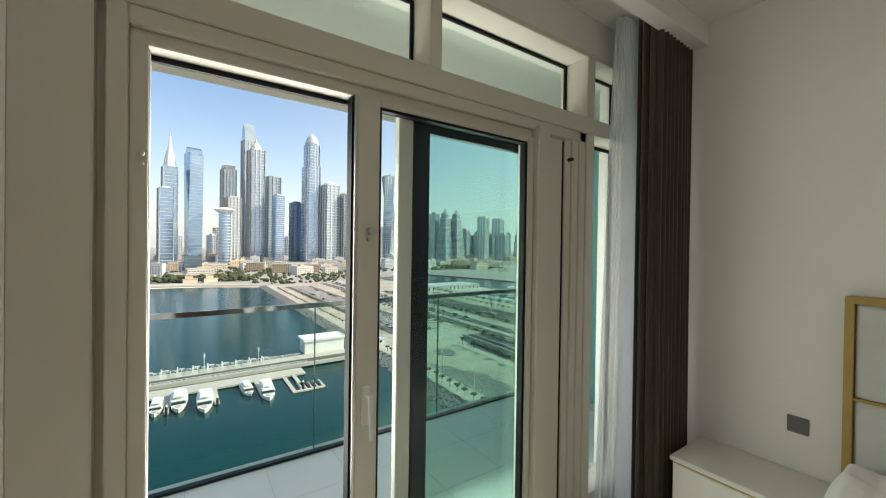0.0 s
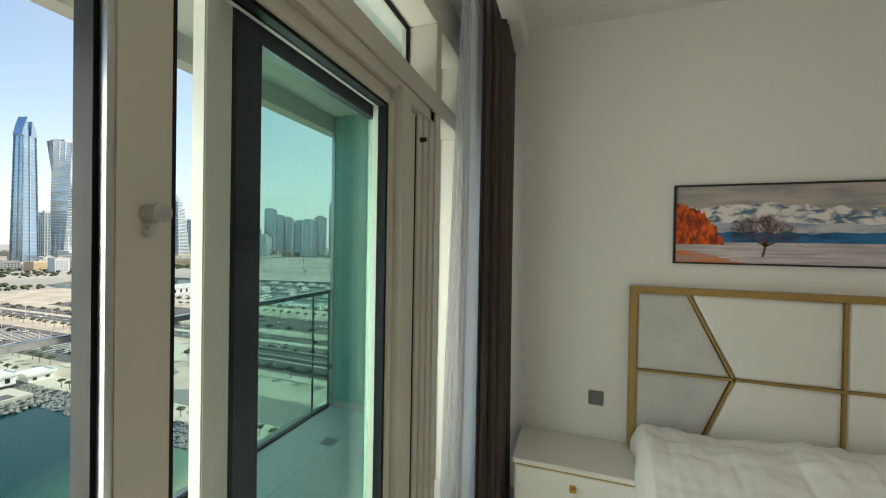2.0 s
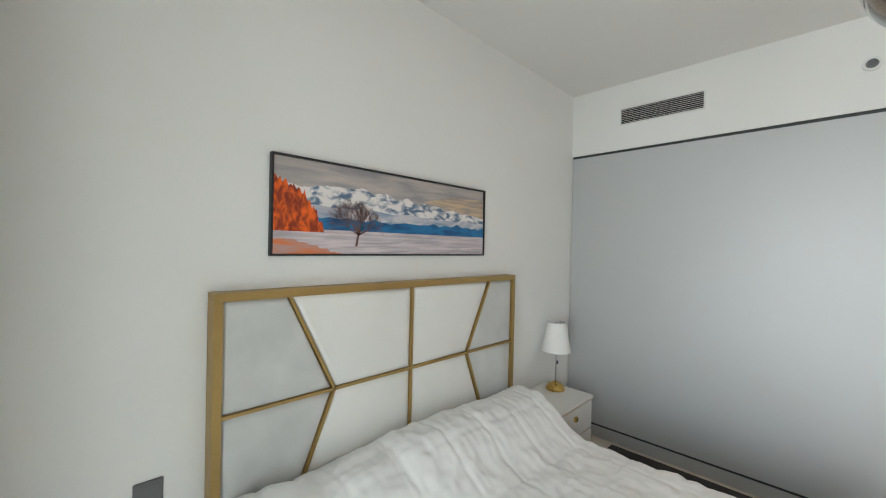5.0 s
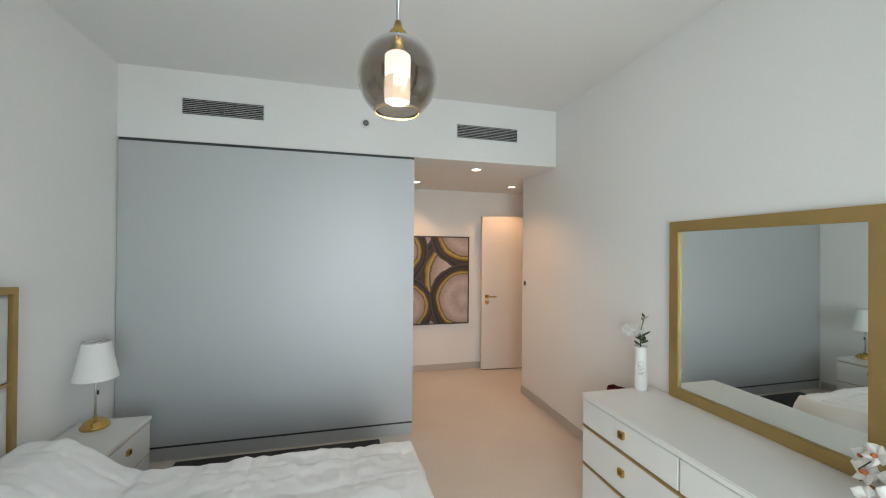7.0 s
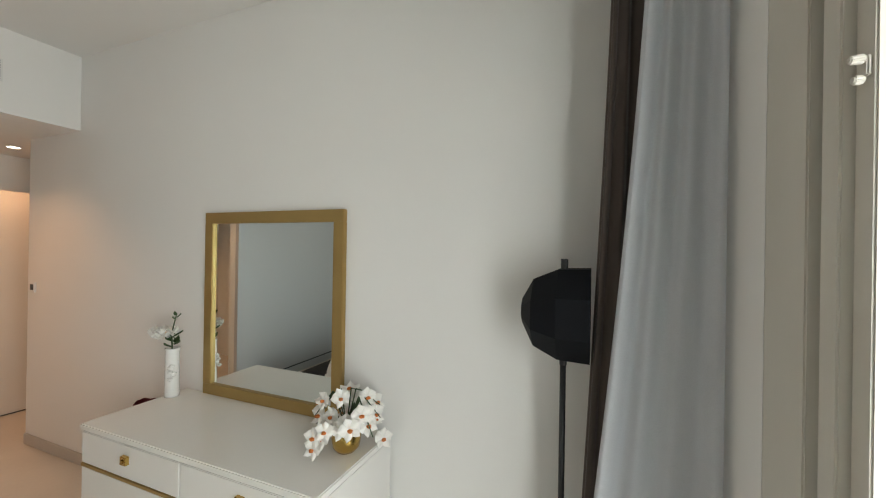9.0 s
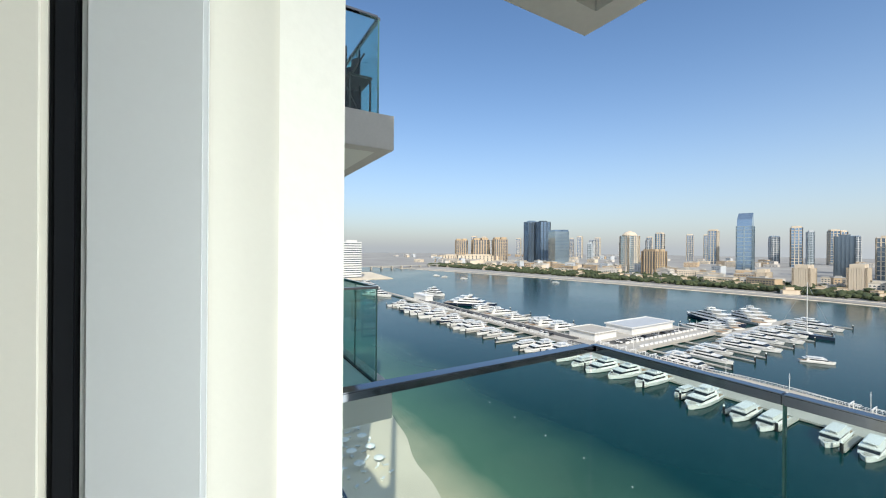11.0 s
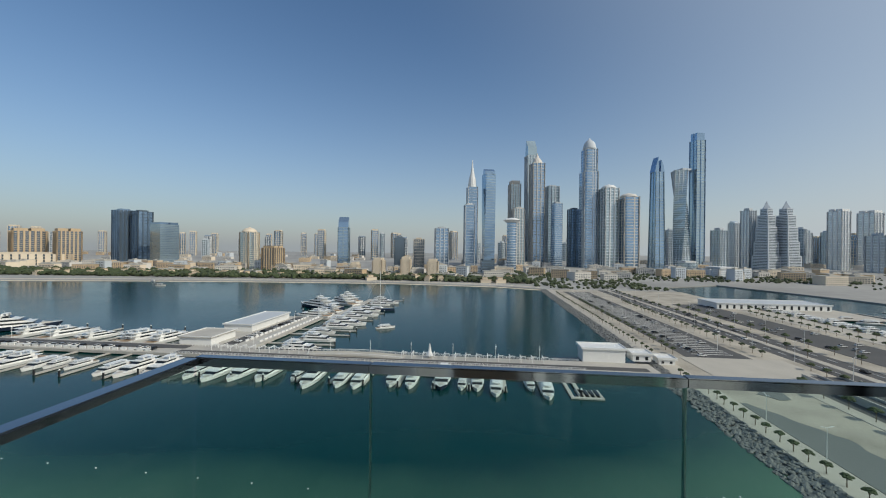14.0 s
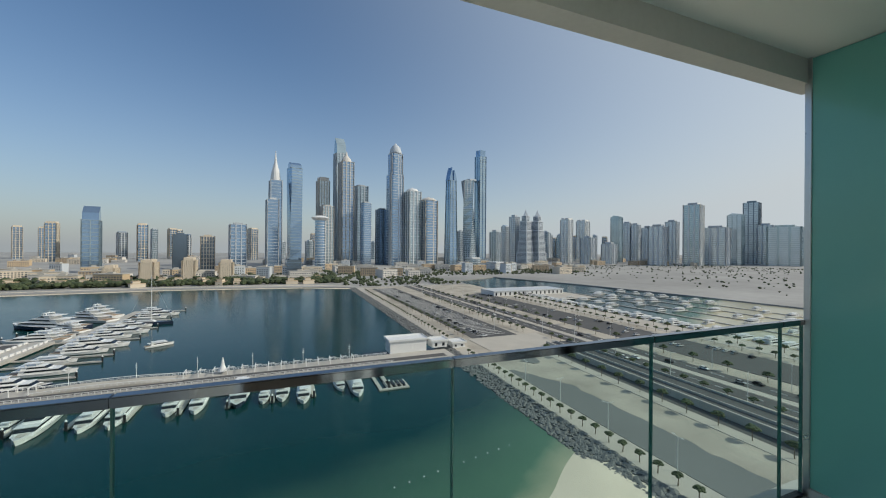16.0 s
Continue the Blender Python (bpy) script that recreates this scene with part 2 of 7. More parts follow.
RUG = mat("charcoal_rug", (0.045, 0.04, 0.038), 0.95, var=0.2, scale=9, bump=0.5, fine=350)
DOORWOOD = mat("cream_door_paint", (0.70, 0.65, 0.58), 0.4, var=0.03, scale=2, bump=0.02)
SWITCH = mat("grey_socket_plastic", (0.14, 0.145, 0.15), 0.35, var=0.05, scale=12)
CHALK = mat("white_plastic", (0.74, 0.74, 0.72), 0.4, var=0.03, scale=8)
SHADE = mat("white_lamp_shade", (0.84, 0.83, 0.80), 0.8, var=0.03, scale=10, bump=0.1)
BULB = glow_mat("lit_bulb_glass", (1.0, 0.93, 0.84), 0.75)
BULB2 = glow_mat("lit_bulb_lower", (1.0, 0.86, 0.70), 0.42)
SPOT = glow_mat("downlight_lens", (1.0, 0.86, 0.66), 4.0)
CLEAR = pane_mat("clear_pane", (0.93, 0.97, 0.97), 0.5)
TEALPANE = pane_mat("teal_tinted_pane", (0.63, 0.81, 0.755), 1.0)
RAILGLASS = pane_mat("rail_glass", (0.88, 0.96, 0.945), 0.22)
TEALRAIL = pane_mat("teal_rail_glass", (0.78, 0.92, 0.90), 0.8)
SMOKE = pane_mat("smoked_globe_glass", (0.50, 0.44, 0.38), 4.5, 0.10)
TEALWALL = mat("teal_back_painted_glass", (0.17, 0.46, 0.41), 0.12, var=0.03, scale=1)
SLAB = mat("painted_concrete", (0.49, 0.485, 0.46), 0.75, var=0.12, scale=1.2, bump=0.15, fine=30)
RENDER = mat("facade_render", (0.68, 0.66, 0.62), 0.8, var=0.08, scale=1.0, bump=0.1, fine=60)
SOFFIT = mat("balcony_soffit_paint", (0.66, 0.68, 0.64), 0.8, var=0.03, scale=1)
BALTILE = mat("balcony_floor_tile", (0.72, 0.72, 0.70), 0.45, var=0.05, scale=1.2, bump=0.03, fine=60)


def mirror_mat():
    m = bpy.data.materials.new("mirror_glass")
    m.use_nodes = True
    b = m.node_tree.nodes["Principled BSDF"]
    b.inputs["Base Color"].default_value = (0.80, 0.84, 0.82, 1)
    b.inputs["Metallic"].default_value, b.inputs["Roughness"].default_value = 1.0, 0.015
    return m


MIRROR = mirror_mat()


def sheer_mat():
    """Thin curtain: half of the light goes through, scattered."""
    m = bpy.data.materials.new("white_sheer")
    m.use_nodes = True
    n, l = m.node_tree.nodes, m.node_tree.links
    n.clear()
    out, mix, mix2 = n.new("ShaderNodeOutputMaterial"), n.new("ShaderNodeMixShader"), n.new("ShaderNodeMixShader")
    df, tl, tr = n.new("ShaderNodeBsdfDiffuse"), n.new("ShaderNodeBsdfTranslucent"), n.new("ShaderNodeBsdfTransparent")
    noise_t, tc, rg = n.new("ShaderNodeTexNoise"), n.new("ShaderNodeTexCoord"), n.new("ShaderNodeMapRange")
    noise_t.inputs["Scale"].default_value = 500
    l.new(tc.outputs["Object"], noise_t.inputs[0]), l.new(noise_t.outputs[0], rg.inputs[0])
    rg.inputs["To Min"].default_value, rg.inputs["To Max"].default_value = 0.12, 0.42
    df.inputs[0].default_value = tl.inputs[0].default_value = (0.84, 0.87, 0.92, 1)
    mix.inputs[0].default_value = 0.36
    l.new(df.outputs[0], mix.inputs[1]), l.new(tl.outputs[0], mix.inputs[2])
    l.new(rg.outputs[0], mix2.inputs[0]), l.new(mix.outputs[0], mix2.inputs[1]), l.new(tr.outputs[0], mix2.inputs[2])
    l.new(mix2.outputs[0], out.inputs[0])
    return m


SHEER = sheer_mat()

# ---- the room's shell ----
WX, EX, NY, SY, HC, HS = -0.346, 3.466, 2.691, -0.878, 2.94, 2.406
OX = -0.62  # outer face of the facade
structure("floor", Geo().box(-0.44, 5.3, -1.95, 2.85, -0.2, 0), FLOOR, "polished beige stone tile floor of bedroom and hall", category="floor")
structure("wall_north", Geo().box(OX, 3.62, NY, 2.85, -0.2, HC + 0.1), WALL, "warm white painted wall behind the bed", category="wall")
structure("wall_south", Geo().box(OX, 4.153, -1.02, SY, -0.2, HC + 0.1), WALL, "warm white painted wall behind the dresser", category="wall")
structure("wall_hall_end", Geo().box(5.13, 5.3, -1.95, 1.7, 0, 2.5), WALL, "warm white wall at the end of the hall", category="wall")
structure("wall_hall_north", Geo().box(3.62, 5.13, 1.55, 1.7, 0, 2.5), WALL, "plain wall closing the hall", category="wall")
structure("wall_hall_south", Geo().box(3.9, 5.13, -1.95, -1.85, 0, 2.5), WALL, "plain wall closing the hall", category="wall")
structure("wall_hall_return", Geo().box(3.9, 4.0, -1.85, -1.02, 0, 2.5), WALL, "plain return wall in the hall", category="wall")
structure("wall_behind_panel", Geo().box(3.53, 3.62, 0.52, NY, 0, HS), WALL, "plain wall behind the sliding panel", category="wall")
structure("bulkhead", Geo().box(EX, 3.62, SY, NY, HS, HC), WALL, "white bulkhead above the sliding panel and hall opening", category="wall")
structure("ceiling", Geo().box(-0.057, 3.62, SY, NY, HC, HC + 0.1), CEIL, "white painted bedroom ceiling", category="ceiling")
structure("ceiling_recess", Geo().box(OX, -0.057, SY, NY, HC + 0.02, HC + 0.12), CEIL, "white ceiling of the curtain recess", category="ceiling")
structure("ceiling_hall", Geo().box(3.62, 5.3, -1.95, 1.7, HS, 2.52), CEIL, "white painted hall ceiling", category="ceiling")
structure("pelmet", Geo().box(-0.057, 0.035, SY, NY, 2.812, HC), CEIL, "white pelmet hiding the curtain track", 0.003, category="trim")
for x0, x1, y0, y1 in ((-0.2, 3.45, NY - 0.012, NY), (-0.2, 4.153, SY, SY + 0.012)):
    structure("baseboard", Geo().box(x0, x1, y0, y1, 0, 0.085), SKIRT, "low grey-beige stone skirting", 0.003, category="skirting")
structure("baseboard", Geo().box(5.118, 5.13, -1.85, 1.55, 0, 0.085), SKIRT, "low grey-beige stone skirting", 0.003, category="skirting")
structure("baseboard", Geo().box(4.153, 4.165, -1.02, SY, 0, 0.085), SKIRT, "low grey-beige stone skirting", 0.003, category="skirting")

panel = thing("sliding_panel", "tall pale grey lacquered sliding wardrobe panel", "panel", (EX, 0.495, 0.0))
part("leaf", Geo().box(0.0, 0.045, 0, 2.19, 0.112, 2.384), PANEL, panel, bevel=0.002)
part("floor_track", Geo().box(0.004, 0.05, 0.0, 2.19, 0.096, 0.112), TRACK, panel, "dark shadow-gap track")
part("top_track", Geo().box(0.006, 0.06, 0.0, 2.19, 2.384, 2.405), TRACK, panel, "dark top track")
part("plinth", Geo().box(0.008, 0.05, 0.0, 2.19, 0.0, 0.096), PANEL, panel, "grey plinth", bevel=0.002)

# ---- window wall: a door in the middle, lights above, a side light to the north ----
wallw = Geo()
wallw.box(OX, WX, SY, -0.245, -0.2, HC + 0.02)
wallw.box(OX, WX, -0.245, NY, 2.745, HC + 0.02)
wallw.box(OX, WX, 2.60, NY, -0.2, 2.745)
structure("wall_west", wallw, RENDER, "facade wall round the balcony window", category="wall")
structure("wall_west_lining", Geo().box(WX, WX + 0.012, SY, -0.245, 0, HC), WALL, "warm white wall beside the balcony door", category="wall")
win = tagged(new("window_1"), "cream aluminium balcony window with a half-open sliding door", "window", kind="structure")


def fr(name, x0, x1, y0, y1, z0, z1, m=FRAME, label="", bev=0.003):
    return part(name, Geo().box(x0, x1, y0, y1, z0, z1), m, win, label, bevel=bev)


fr("jamb", -0.50, WX + 0.012, -0.245, -0.085, -0.1, 2.745)
fr("jamb", -0.50, WX - 0.03, -0.085, -0.062, -0.1, 2.36)
fr("jamb", -0.50, WX + 0.004, -0.062, -0.014, -0.1, 2.36)
fr("jamb", -0.378, WX - 0.012, -0.014, 0.030, 0.0, 2.20)
fr("outer_frame", -0.452, -0.392, -0.014, 0.031, 0.0, 2.20, PANEL, "grey-white outer track frame")
fr("gasket", -0.392, -0.378, -0.012, 0.028, 0.0, 2.2, GASKET, "black rubber gasket")
fr("head", -0.45, WX + 0.002, -0.014, 2.058, 2.214, 2.268)
fr("head", -0.45, WX - 0.02, -0.014, 1.631, 2.172, 2.214)
fr("gasket", -0.452, -0.43, 0.03, 0.70, 2.155, 2.173, GASKET, "black rubber gasket")
fr("transom", -0.53, WX + 0.012, -0.085, 2.60, 2.268, 2.362)
fr("top_rail", -0.53, WX + 0.008, -0.085, 2.60, 2.715, 2.745)
for y0, y1 in ((0.977, 1.035), (2.058, 2.129), (2.54, 2.60)):
    fr("mullion", -0.53, WX + 0.010, y0, y1, 2.362, 2.715)
for y0, y1 in ((-0.085, 0.977), (1.035, 2.058), (2.129, 2.54)):
    fr("pane", -0.507, -0.500, y0, y1, 2.362, 2.715, CLEAR, bev=0).visible_shadow = False
    for z0, z1 in ((2.362, 2.374), (2.700, 2.715)):
        fr("bead", -0.500, -0.486, y0, y1, z0, z1, GASKET, "black glazing bead", 0)
    for g0, g1 in ((y0, y0 + 0.012), (y1 - 0.014, y1)):
        fr("bead", -0.500, -0.485, g0, g1, 2.374, 2.700, GASKET, "black glazing bead", 0)
fr("threshold", -0.50, WX + 0.01, -0.014, 2.06, -0.1, 0.014, STEEL, "aluminium threshold track")
fr("post", -0.47, WX + 0.03, 1.634, 1.716, 0.0, 2.232)
fr("slot", -0.43, -0.40, 1.716, 1.752, 0.0, 2.21, GASKET, "dark slot")
fr("cover_panel", -0.43, WX - 0.025, 1.752, 1.884, 0.0, 2.205)
fr("slot", -0.43, -0.37, 1.884, 1.897, 0.0, 2.2, GASKET, "dark slot")
for k, (y0, y1) in enumerate(((1.897, 1.950), (1.950, 2.004), (2.004, 2.058))):
    fr("rib", -0.44, WX - 0.018 + 0.010 * k, y0, y1, 0.0, 2.268)
fr("mullion", -0.53, WX + 0.010, 2.058, 2.129, -0.1, 2.268)
fr("jamb", -0.53, WX + 0.010, 2.54, 2.60, -0.1, 2.268)
fr("sill", -0.53, WX, 2.129, 2.54, -0.1, 0.12)
fr("pane", -0.507, -0.500, 2.129, 2.54, 0.12, 2.268, CLEAR, bev=0).visible_shadow = False
for y0, y1 in ((2.129, 2.143), (2.526, 2.54)):
    fr("bead", -0.500, -0.485, y0, y1, 0.12, 2.268, GASKET, "black glazing bead", 0)
fr("bead", -0.500, -0.485, 2.143, 2.526, 2.250, 2.268, GASKET, "black glazing bead", 0)
# the fixed pane behind the sliding leaf
fr("fixed_stile", -0.475, -0.435, 0.885, 0.955, 0.03, 2.16, FRAME, "pale outer stile")
fr("fixed_stile", -0.470, -0.430, 0.958, 1.040, 0.03, 2.16, DARKFRAME, "dark outer stile")
fr("fixed_rail", -0.470, -0.435, 1.040, 1.70, 2.11, 2.16, DARKFRAME, "dark outer rail")
fr("fixed_rail", -0.470, -0.435, 1.040, 1.70, 0.03, 0.09, DARKFRAME, "dark outer rail")
fr("fixed_stile", -0.470, -0.435, 1.655, 1.70, 0.09, 2.11, DARKFRAME, "dark outer stile")
fr("fixed_pane", -0.456, -0.450, 1.040, 1.655, 0.09, 2.11, TEALPANE, "teal tinted pane", 0).visible_shadow = False
knob = part("keeper", Geo().box(WX - 0.012, WX - 0.006, 0.010, 0.024, 1.828, 1.856).rod((WX - 0.006, 0.017, 1.852), (WX + 0.010, 0.017, 1.852), 0.008, 0.006).rod((WX - 0.006, 0.017, 1.824), (WX + 0.006, 0.017, 1.824), 0.007), FRAME, win, "cream door keeper", bevel=0.002)
part("knob", Geo().rod((WX - 0.02, 1.93, 2.10), (WX + 0.012, 1.93, 2.10), 0.012, 0.010), BLACK, win, "small black stop")

leaf = tagged(new("door_1"), "cream sliding balcony door leaf, slid half open", "door", kind="structure")
for nm, y0, y1, z0, z1 in (("stile", 0.664, 0.757, 0.02, 2.172), ("stile", 1.588, 1.632, 0.02, 2.172), ("rail", 0.757, 1.588, 2.146, 2.172), ("rail", 0.757, 1.588, 0.02, 0.11)):
    part(nm, Geo().box(-0.425, WX - 0.004, y0, y1, z0, z1), FRAME, leaf, bevel=0.004)
for y0, y1, z0, z1 in ((0.757, 0.766, 0.11, 2.146), (1.572, 1.588, 0.11, 2.146), (0.766, 1.572, 2.134, 2.146), (0.766, 1.572, 0.11, 0.122)):
    part("gasket", Geo().box(-0.392, WX - 0.010, y0, y1, z0, z1), GASKET, leaf, "black rubber gasket")
part("pane", Geo().box(-0.389, -0.383, 0.766, 1.572, 0.122, 2.134), CLEAR, leaf).visible_shadow = False
part("edge_seal", Geo().box(-0.42, -0.372, 0.648, 0.664, 0.02, 2.17), GASKET, leaf, "black edge seal")
part("lock_strip", Geo().box(-0.370, WX - 0.006, 0.655, 0.664, 0.02, 2.17), STEEL, leaf, "steel lock strip")
hx = WX - 0.004
part("door_handle", Geo().box(hx, hx + 0.012, 0.690, 0.722, 0.90, 1.05).rod((hx, 0.706, 1.02), (hx + 0.055, 0.706, 1.02), 0.010).rod((hx + 0.05, 0.706, 1.028), (hx + 0.055, 0.712, 0.86), 0.011, 0.008), CHALK, leaf, "white lever handle", bevel=0.002)
part("turn_knob", Geo().rod((hx, 0.716, 1.652), (hx + 0.035, 0.716, 1.652), 0.016, n=16).rod((hx, 0.712, 1.62), (hx + 0.012, 0.712, 1.62), 0.008), STEEL, leaf, "round steel turn knob")

# ---- hall door ----
door = tagged(new("door_2"), "cream hall door standing open against the wall", "door", kind="structure")
door.matrix_basis = pose(5.008, -0.705, 0.0, 0, 0, -94)
part("leaf", Geo().box(0, 0.88, 0.0, 0.045, 0.01, 2.06), DOORWOOD, door, bevel=0.003)
part("bottom_seal", Geo().box(0.005, 0.875, -0.002, 0.04, 0.004, 0.01), BLACK, door, "dark bottom seal")
part("door_handle", Geo().rod((0.07, 0.0, 0.985), (0.07, -0.05, 0.985), 0.010).rod((0.065, -0.048, 0.985), (0.19, -0.048, 0.985), 0.009).box(0.045, 0.095, -0.008, 0, 0.96, 1.01), BRASS, door, "brass lever handle")
part("lock_plate", Geo().box(0.045, 0.095, -0.006, 0, 0.885, 0.93), BRASS, door, "brass lock plate", bevel=0.002)

# ---- bed and headboard ----
HBY = 2.636
headboard = thing("headboard", "white panelled headboard with a brushed gold frame and grey wings", "headboard", (1.567, HBY, 0))
hw, ht = 0.933, 1.396
for x0, x1, z0, z1 in ((-hw, hw, ht - 0.032, ht), (-hw, -hw + 0.032, 0.0, ht - 0.032), (hw - 0.032, hw, 0.0, ht - 0.032)):
    part("frame_bar", Geo().box(x0, x1, -0.03, 0.052, z0, z1), GOLD, headboard, bevel=0.002)
part("back_board", Geo().box(-hw + 0.03, hw - 0.03, 0.012, 0.05, 0.02, ht - 0.03), LEATHER, headboard)
JX, TX, BX, MZ, TZ, BZ = 0.446, 0.655, 0.70, 0.936, ht - 0.034, 0.30
g = 0.007


def cushion(poly, m, label=""):
    """A padded panel: its outline, bulging a little towards the middle."""
    cx, cz = sum(p[0] for p in poly) / len(poly), sum(p[1] for p in poly) / len(poly)
    geo, rings = Geo(), []
    for s, y in ((1.0, 0.012), (1.0, -0.006), (0.985, -0.012), (0.9, -0.018), (0.55, -0.022)):
        rings.append([(cx + (x - cx) * s, y, cz + (z - cz) * s) for x, z in poly])
    n = len(poly)
    verts = [p for r in rings for p in r] + [(cx, -0.023, cz)]
    faces = [(j * n + k, j * n + (k + 1) % n, (j + 1) * n + (k + 1) % n, (j + 1) * n + k) for j in range(4) for k in range(n)]
    faces += [(4 * n + k, 4 * n + (k + 1) % n, 5 * n) for k in range(n)]
    part("panel", geo.add(verts, faces), m, headboard, label, smooth=True)


for s in (-1, 1):
    cushion([(s * g, TZ), (s * TX - s * 2 * g, TZ), (s * JX - s * g, MZ + g), (s * g, MZ + g)], LEATHER)
    cushion([(s * g, MZ - g), (s * JX - s * g, MZ - g), (s * BX - s * 2 * g, BZ), (s * g, BZ)], LEATHER)
    cushion([(s * TX + s * g, TZ), (s * (hw - 0.034), TZ), (s * (hw - 0.034), MZ + g), (s * JX + s * 2 * g, MZ + g)], VELVET, "grey velvet panel")
    cushion([(s * JX + s * 2 * g, MZ - g), (s * (hw - 0.034), MZ - g), (s * (hw - 0.034), BZ), (s * BX + s * g, BZ)], VELVET, "grey velvet panel")
    for (ax, az), (bx, bz) in (((JX, MZ), (TX, TZ)), ((JX, MZ), (BX, BZ))):
        part("gold_strip", Geo().prism([(s * ax - 0.0065, az), (s * ax + 0.0065, az), (s * bx + 0.0065, bz), (s * bx - 0.0065, bz)], -0.024, 0.012, "y"), GOLD, headboard)
part("gold_strip", Geo().box(-hw + 0.032, hw - 0.032, -0.024, 0.012, MZ - 0.0062, MZ + 0.0062), GOLD, headboard)
part("gold_strip", Geo().box(-0.0062, 0.0062, -0.0245, 0.012, BZ, TZ), GOLD, headboard)

bed = thing("bed", "double bed base and mattress in white upholstery", "bed", (1.567, 1.65, 0))
part("base", Geo().box(-0.88, 0.86, -0.93, 0.955, 0.06, 0.26), LEATHER, bed, bevel=0.02)
part("mattress", Geo().box(-0.88, 0.86, -0.93, 0.955, 0.26, 0.47), LINEN, bed, bevel=0.04)
for x in (-0.80, 0.78):
    for y in (-0.86, 0.88):
        part("leg", Geo().box(x - 0.04, x + 0.04, y - 0.04, y + 0.04, 0, 0.06), BLACK, bed)


def duvet_z(x, y):
    """Height of the bedding at a place on the bed."""
    head = min(max((y - 2.02) / 0.36, 0), 1)
    head = head * head * (3 - 2 * head)
    back = min(max((2.585 - y) / 0.10, 0), 1) ** 0.6
    puff = 0.016 * abs(math.sin((x - 0.66) * math.pi / 0.29)) ** 0.6 * (0.25 + 0.75 * head)
    fold = 0.013 * noise.noise((x * 3.2, y * 2.1, 4.0)) + 0.010 * noise.noise((x * 8 + 2 * y, y * 6.0, 1.0)) - 0.016 * abs(noise.noise((x * 7 - 3 * y, y * 9, 6.0))) + 0.004 * noise.noise((x * 24, y * 20, 2.0))
    quilt = -0.011 * (0.5 + 0.5 * math.cos(y * 2 * math.pi / 0.24 + 2.2 * noise.noise((x * 2, y * 2, 9)))) ** 6 * (1 - head)
    wob = 0.012 * noise.noise((x * 3, y * 3, 12))
    seam = 0.0
    for c in (x + wob, y + 0.7 * wob):
        d = abs((c / 0.255) % 1.0 - 0.5) * 0.255
        seam -= 0.0045 * math.exp(-((0.1275 - d) / 0.013) ** 2)
        seam += 0.003 * (1 - (abs(d - 0.06) / 0.07) ** 2) * 0.5
    pucker = 0.003 * noise.noise((x * 30, y * 8, 3.0)) + 0.003 * noise.noise((x * 9, y * 38, 8.0))
    return 0.515 - 0.03 * min(max((x - 1.7) / 0.5, 0), 1) * (1 - head) + head * (0.180 + 0.02 * math.sin(x * 5.0)) * (0.55 + 0.45 * back) + 0.5 * puff + fold + 0.4 * quilt + seam + pucker


def duvet_at(u, v):
    x0, x1, y0, y1 = 0.690, 2.40, 0.70, 2.605
    hang = 0.30
    a = u * (x1 - x0 + 2 * hang) - hang
    b = v * (y1 - y0 + hang) - hang
    x, y = x0 + min(max(a, 0), x1 - x0), y0 + max(b, 0)
    z = duvet_z(x, y)
    over = max(-a, a - (x1 - x0), 0)
    out = 0.045 * math.sin(min(over / 0.10, 1.0) * math.pi / 2) + 0.018 * math.sin(y * 17) * min(over / 0.2, 1)
    foot = max(-b, 0)
    outf = 0.045 * math.sin(min(foot / 0.10, 1.0) * math.pi / 2) + 0.018 * math.sin(x * 15) * min(foot / 0.2, 1)
    x += out * (1 if a > 0 else -1) if over else 0
    y -= outf if foot else 0
    drop = over + foot - 0.35 * min(over, foot)
    return (x, y, z - max(drop - 0.02, 0) - 0.012 * min((over + foot) / 0.05, 1))


duvet = solid("duvet", Geo().grid(duvet_at, 250, 230), LINEN, "white quilted duvet drawn up over the pillows, rumpled", "duvet", smooth=True)
thick = duvet.modifiers.new("thickness", "SOLIDIFY")
thick.thickness, thick.offset = 0.018, -1
solid("floor_rug", Geo().box(2.50, 3.415, 0.78, 2.27, 0.0, 0.014), RUG, "dark charcoal rug on the floor beside the bed", "rug", 0.004)

# ---- nightstands ----


def nightstand(x0, x1):
    w = x1 - x0
    ob = thing("nightstand", "white gloss nightstand with two drawers and square gold knobs", "nightstand", (x0, 2.297, 0), group="nightstands beside the bed")
    part("body", Geo().box(0, w, 0.022, 0.38, 0.03, 0.466), LACQUER, ob, bevel=0.003)
    part("top", Geo().box(-0.006, w + 0.006, -0.004, 0.386, 0.466, 0.491), LACQUER, ob, bevel=0.004)
    part("plinth", Geo().box(0.02, w - 0.02, 0.03, 0.37, 0.0, 0.03), LACQUER, ob)
    for z0, z1 in ((0.045, 0.245), (0.255, 0.455)):
        d = part("drawer", Geo().box(0.012, w - 0.012, 0.0, 0.022, z0, z1), LACQUER, ob, bevel=0.003)
        part("knob", Geo().box(w / 2 - 0.016, w / 2 + 0.016, -0.018, 0.0, (z0 + z1) / 2 + 0.02, (z0 + z1) / 2 + 0.052).box(w / 2 - 0.007, w / 2 + 0.007, -0.021, -0.018, (z0 + z1) / 2 + 0.029, (z0 + z1) / 2 + 0.043), BRASS, d, "square gold knob", bevel=0.002)
        part("gold_strip", Geo().box(0.012, w - 0.012, 0.006, 0.02, z1, z1 + 0.008), GOLD, ob)
    return ob


nightstand(0.046, 0.645)
nightstand(2.535, 3.096)

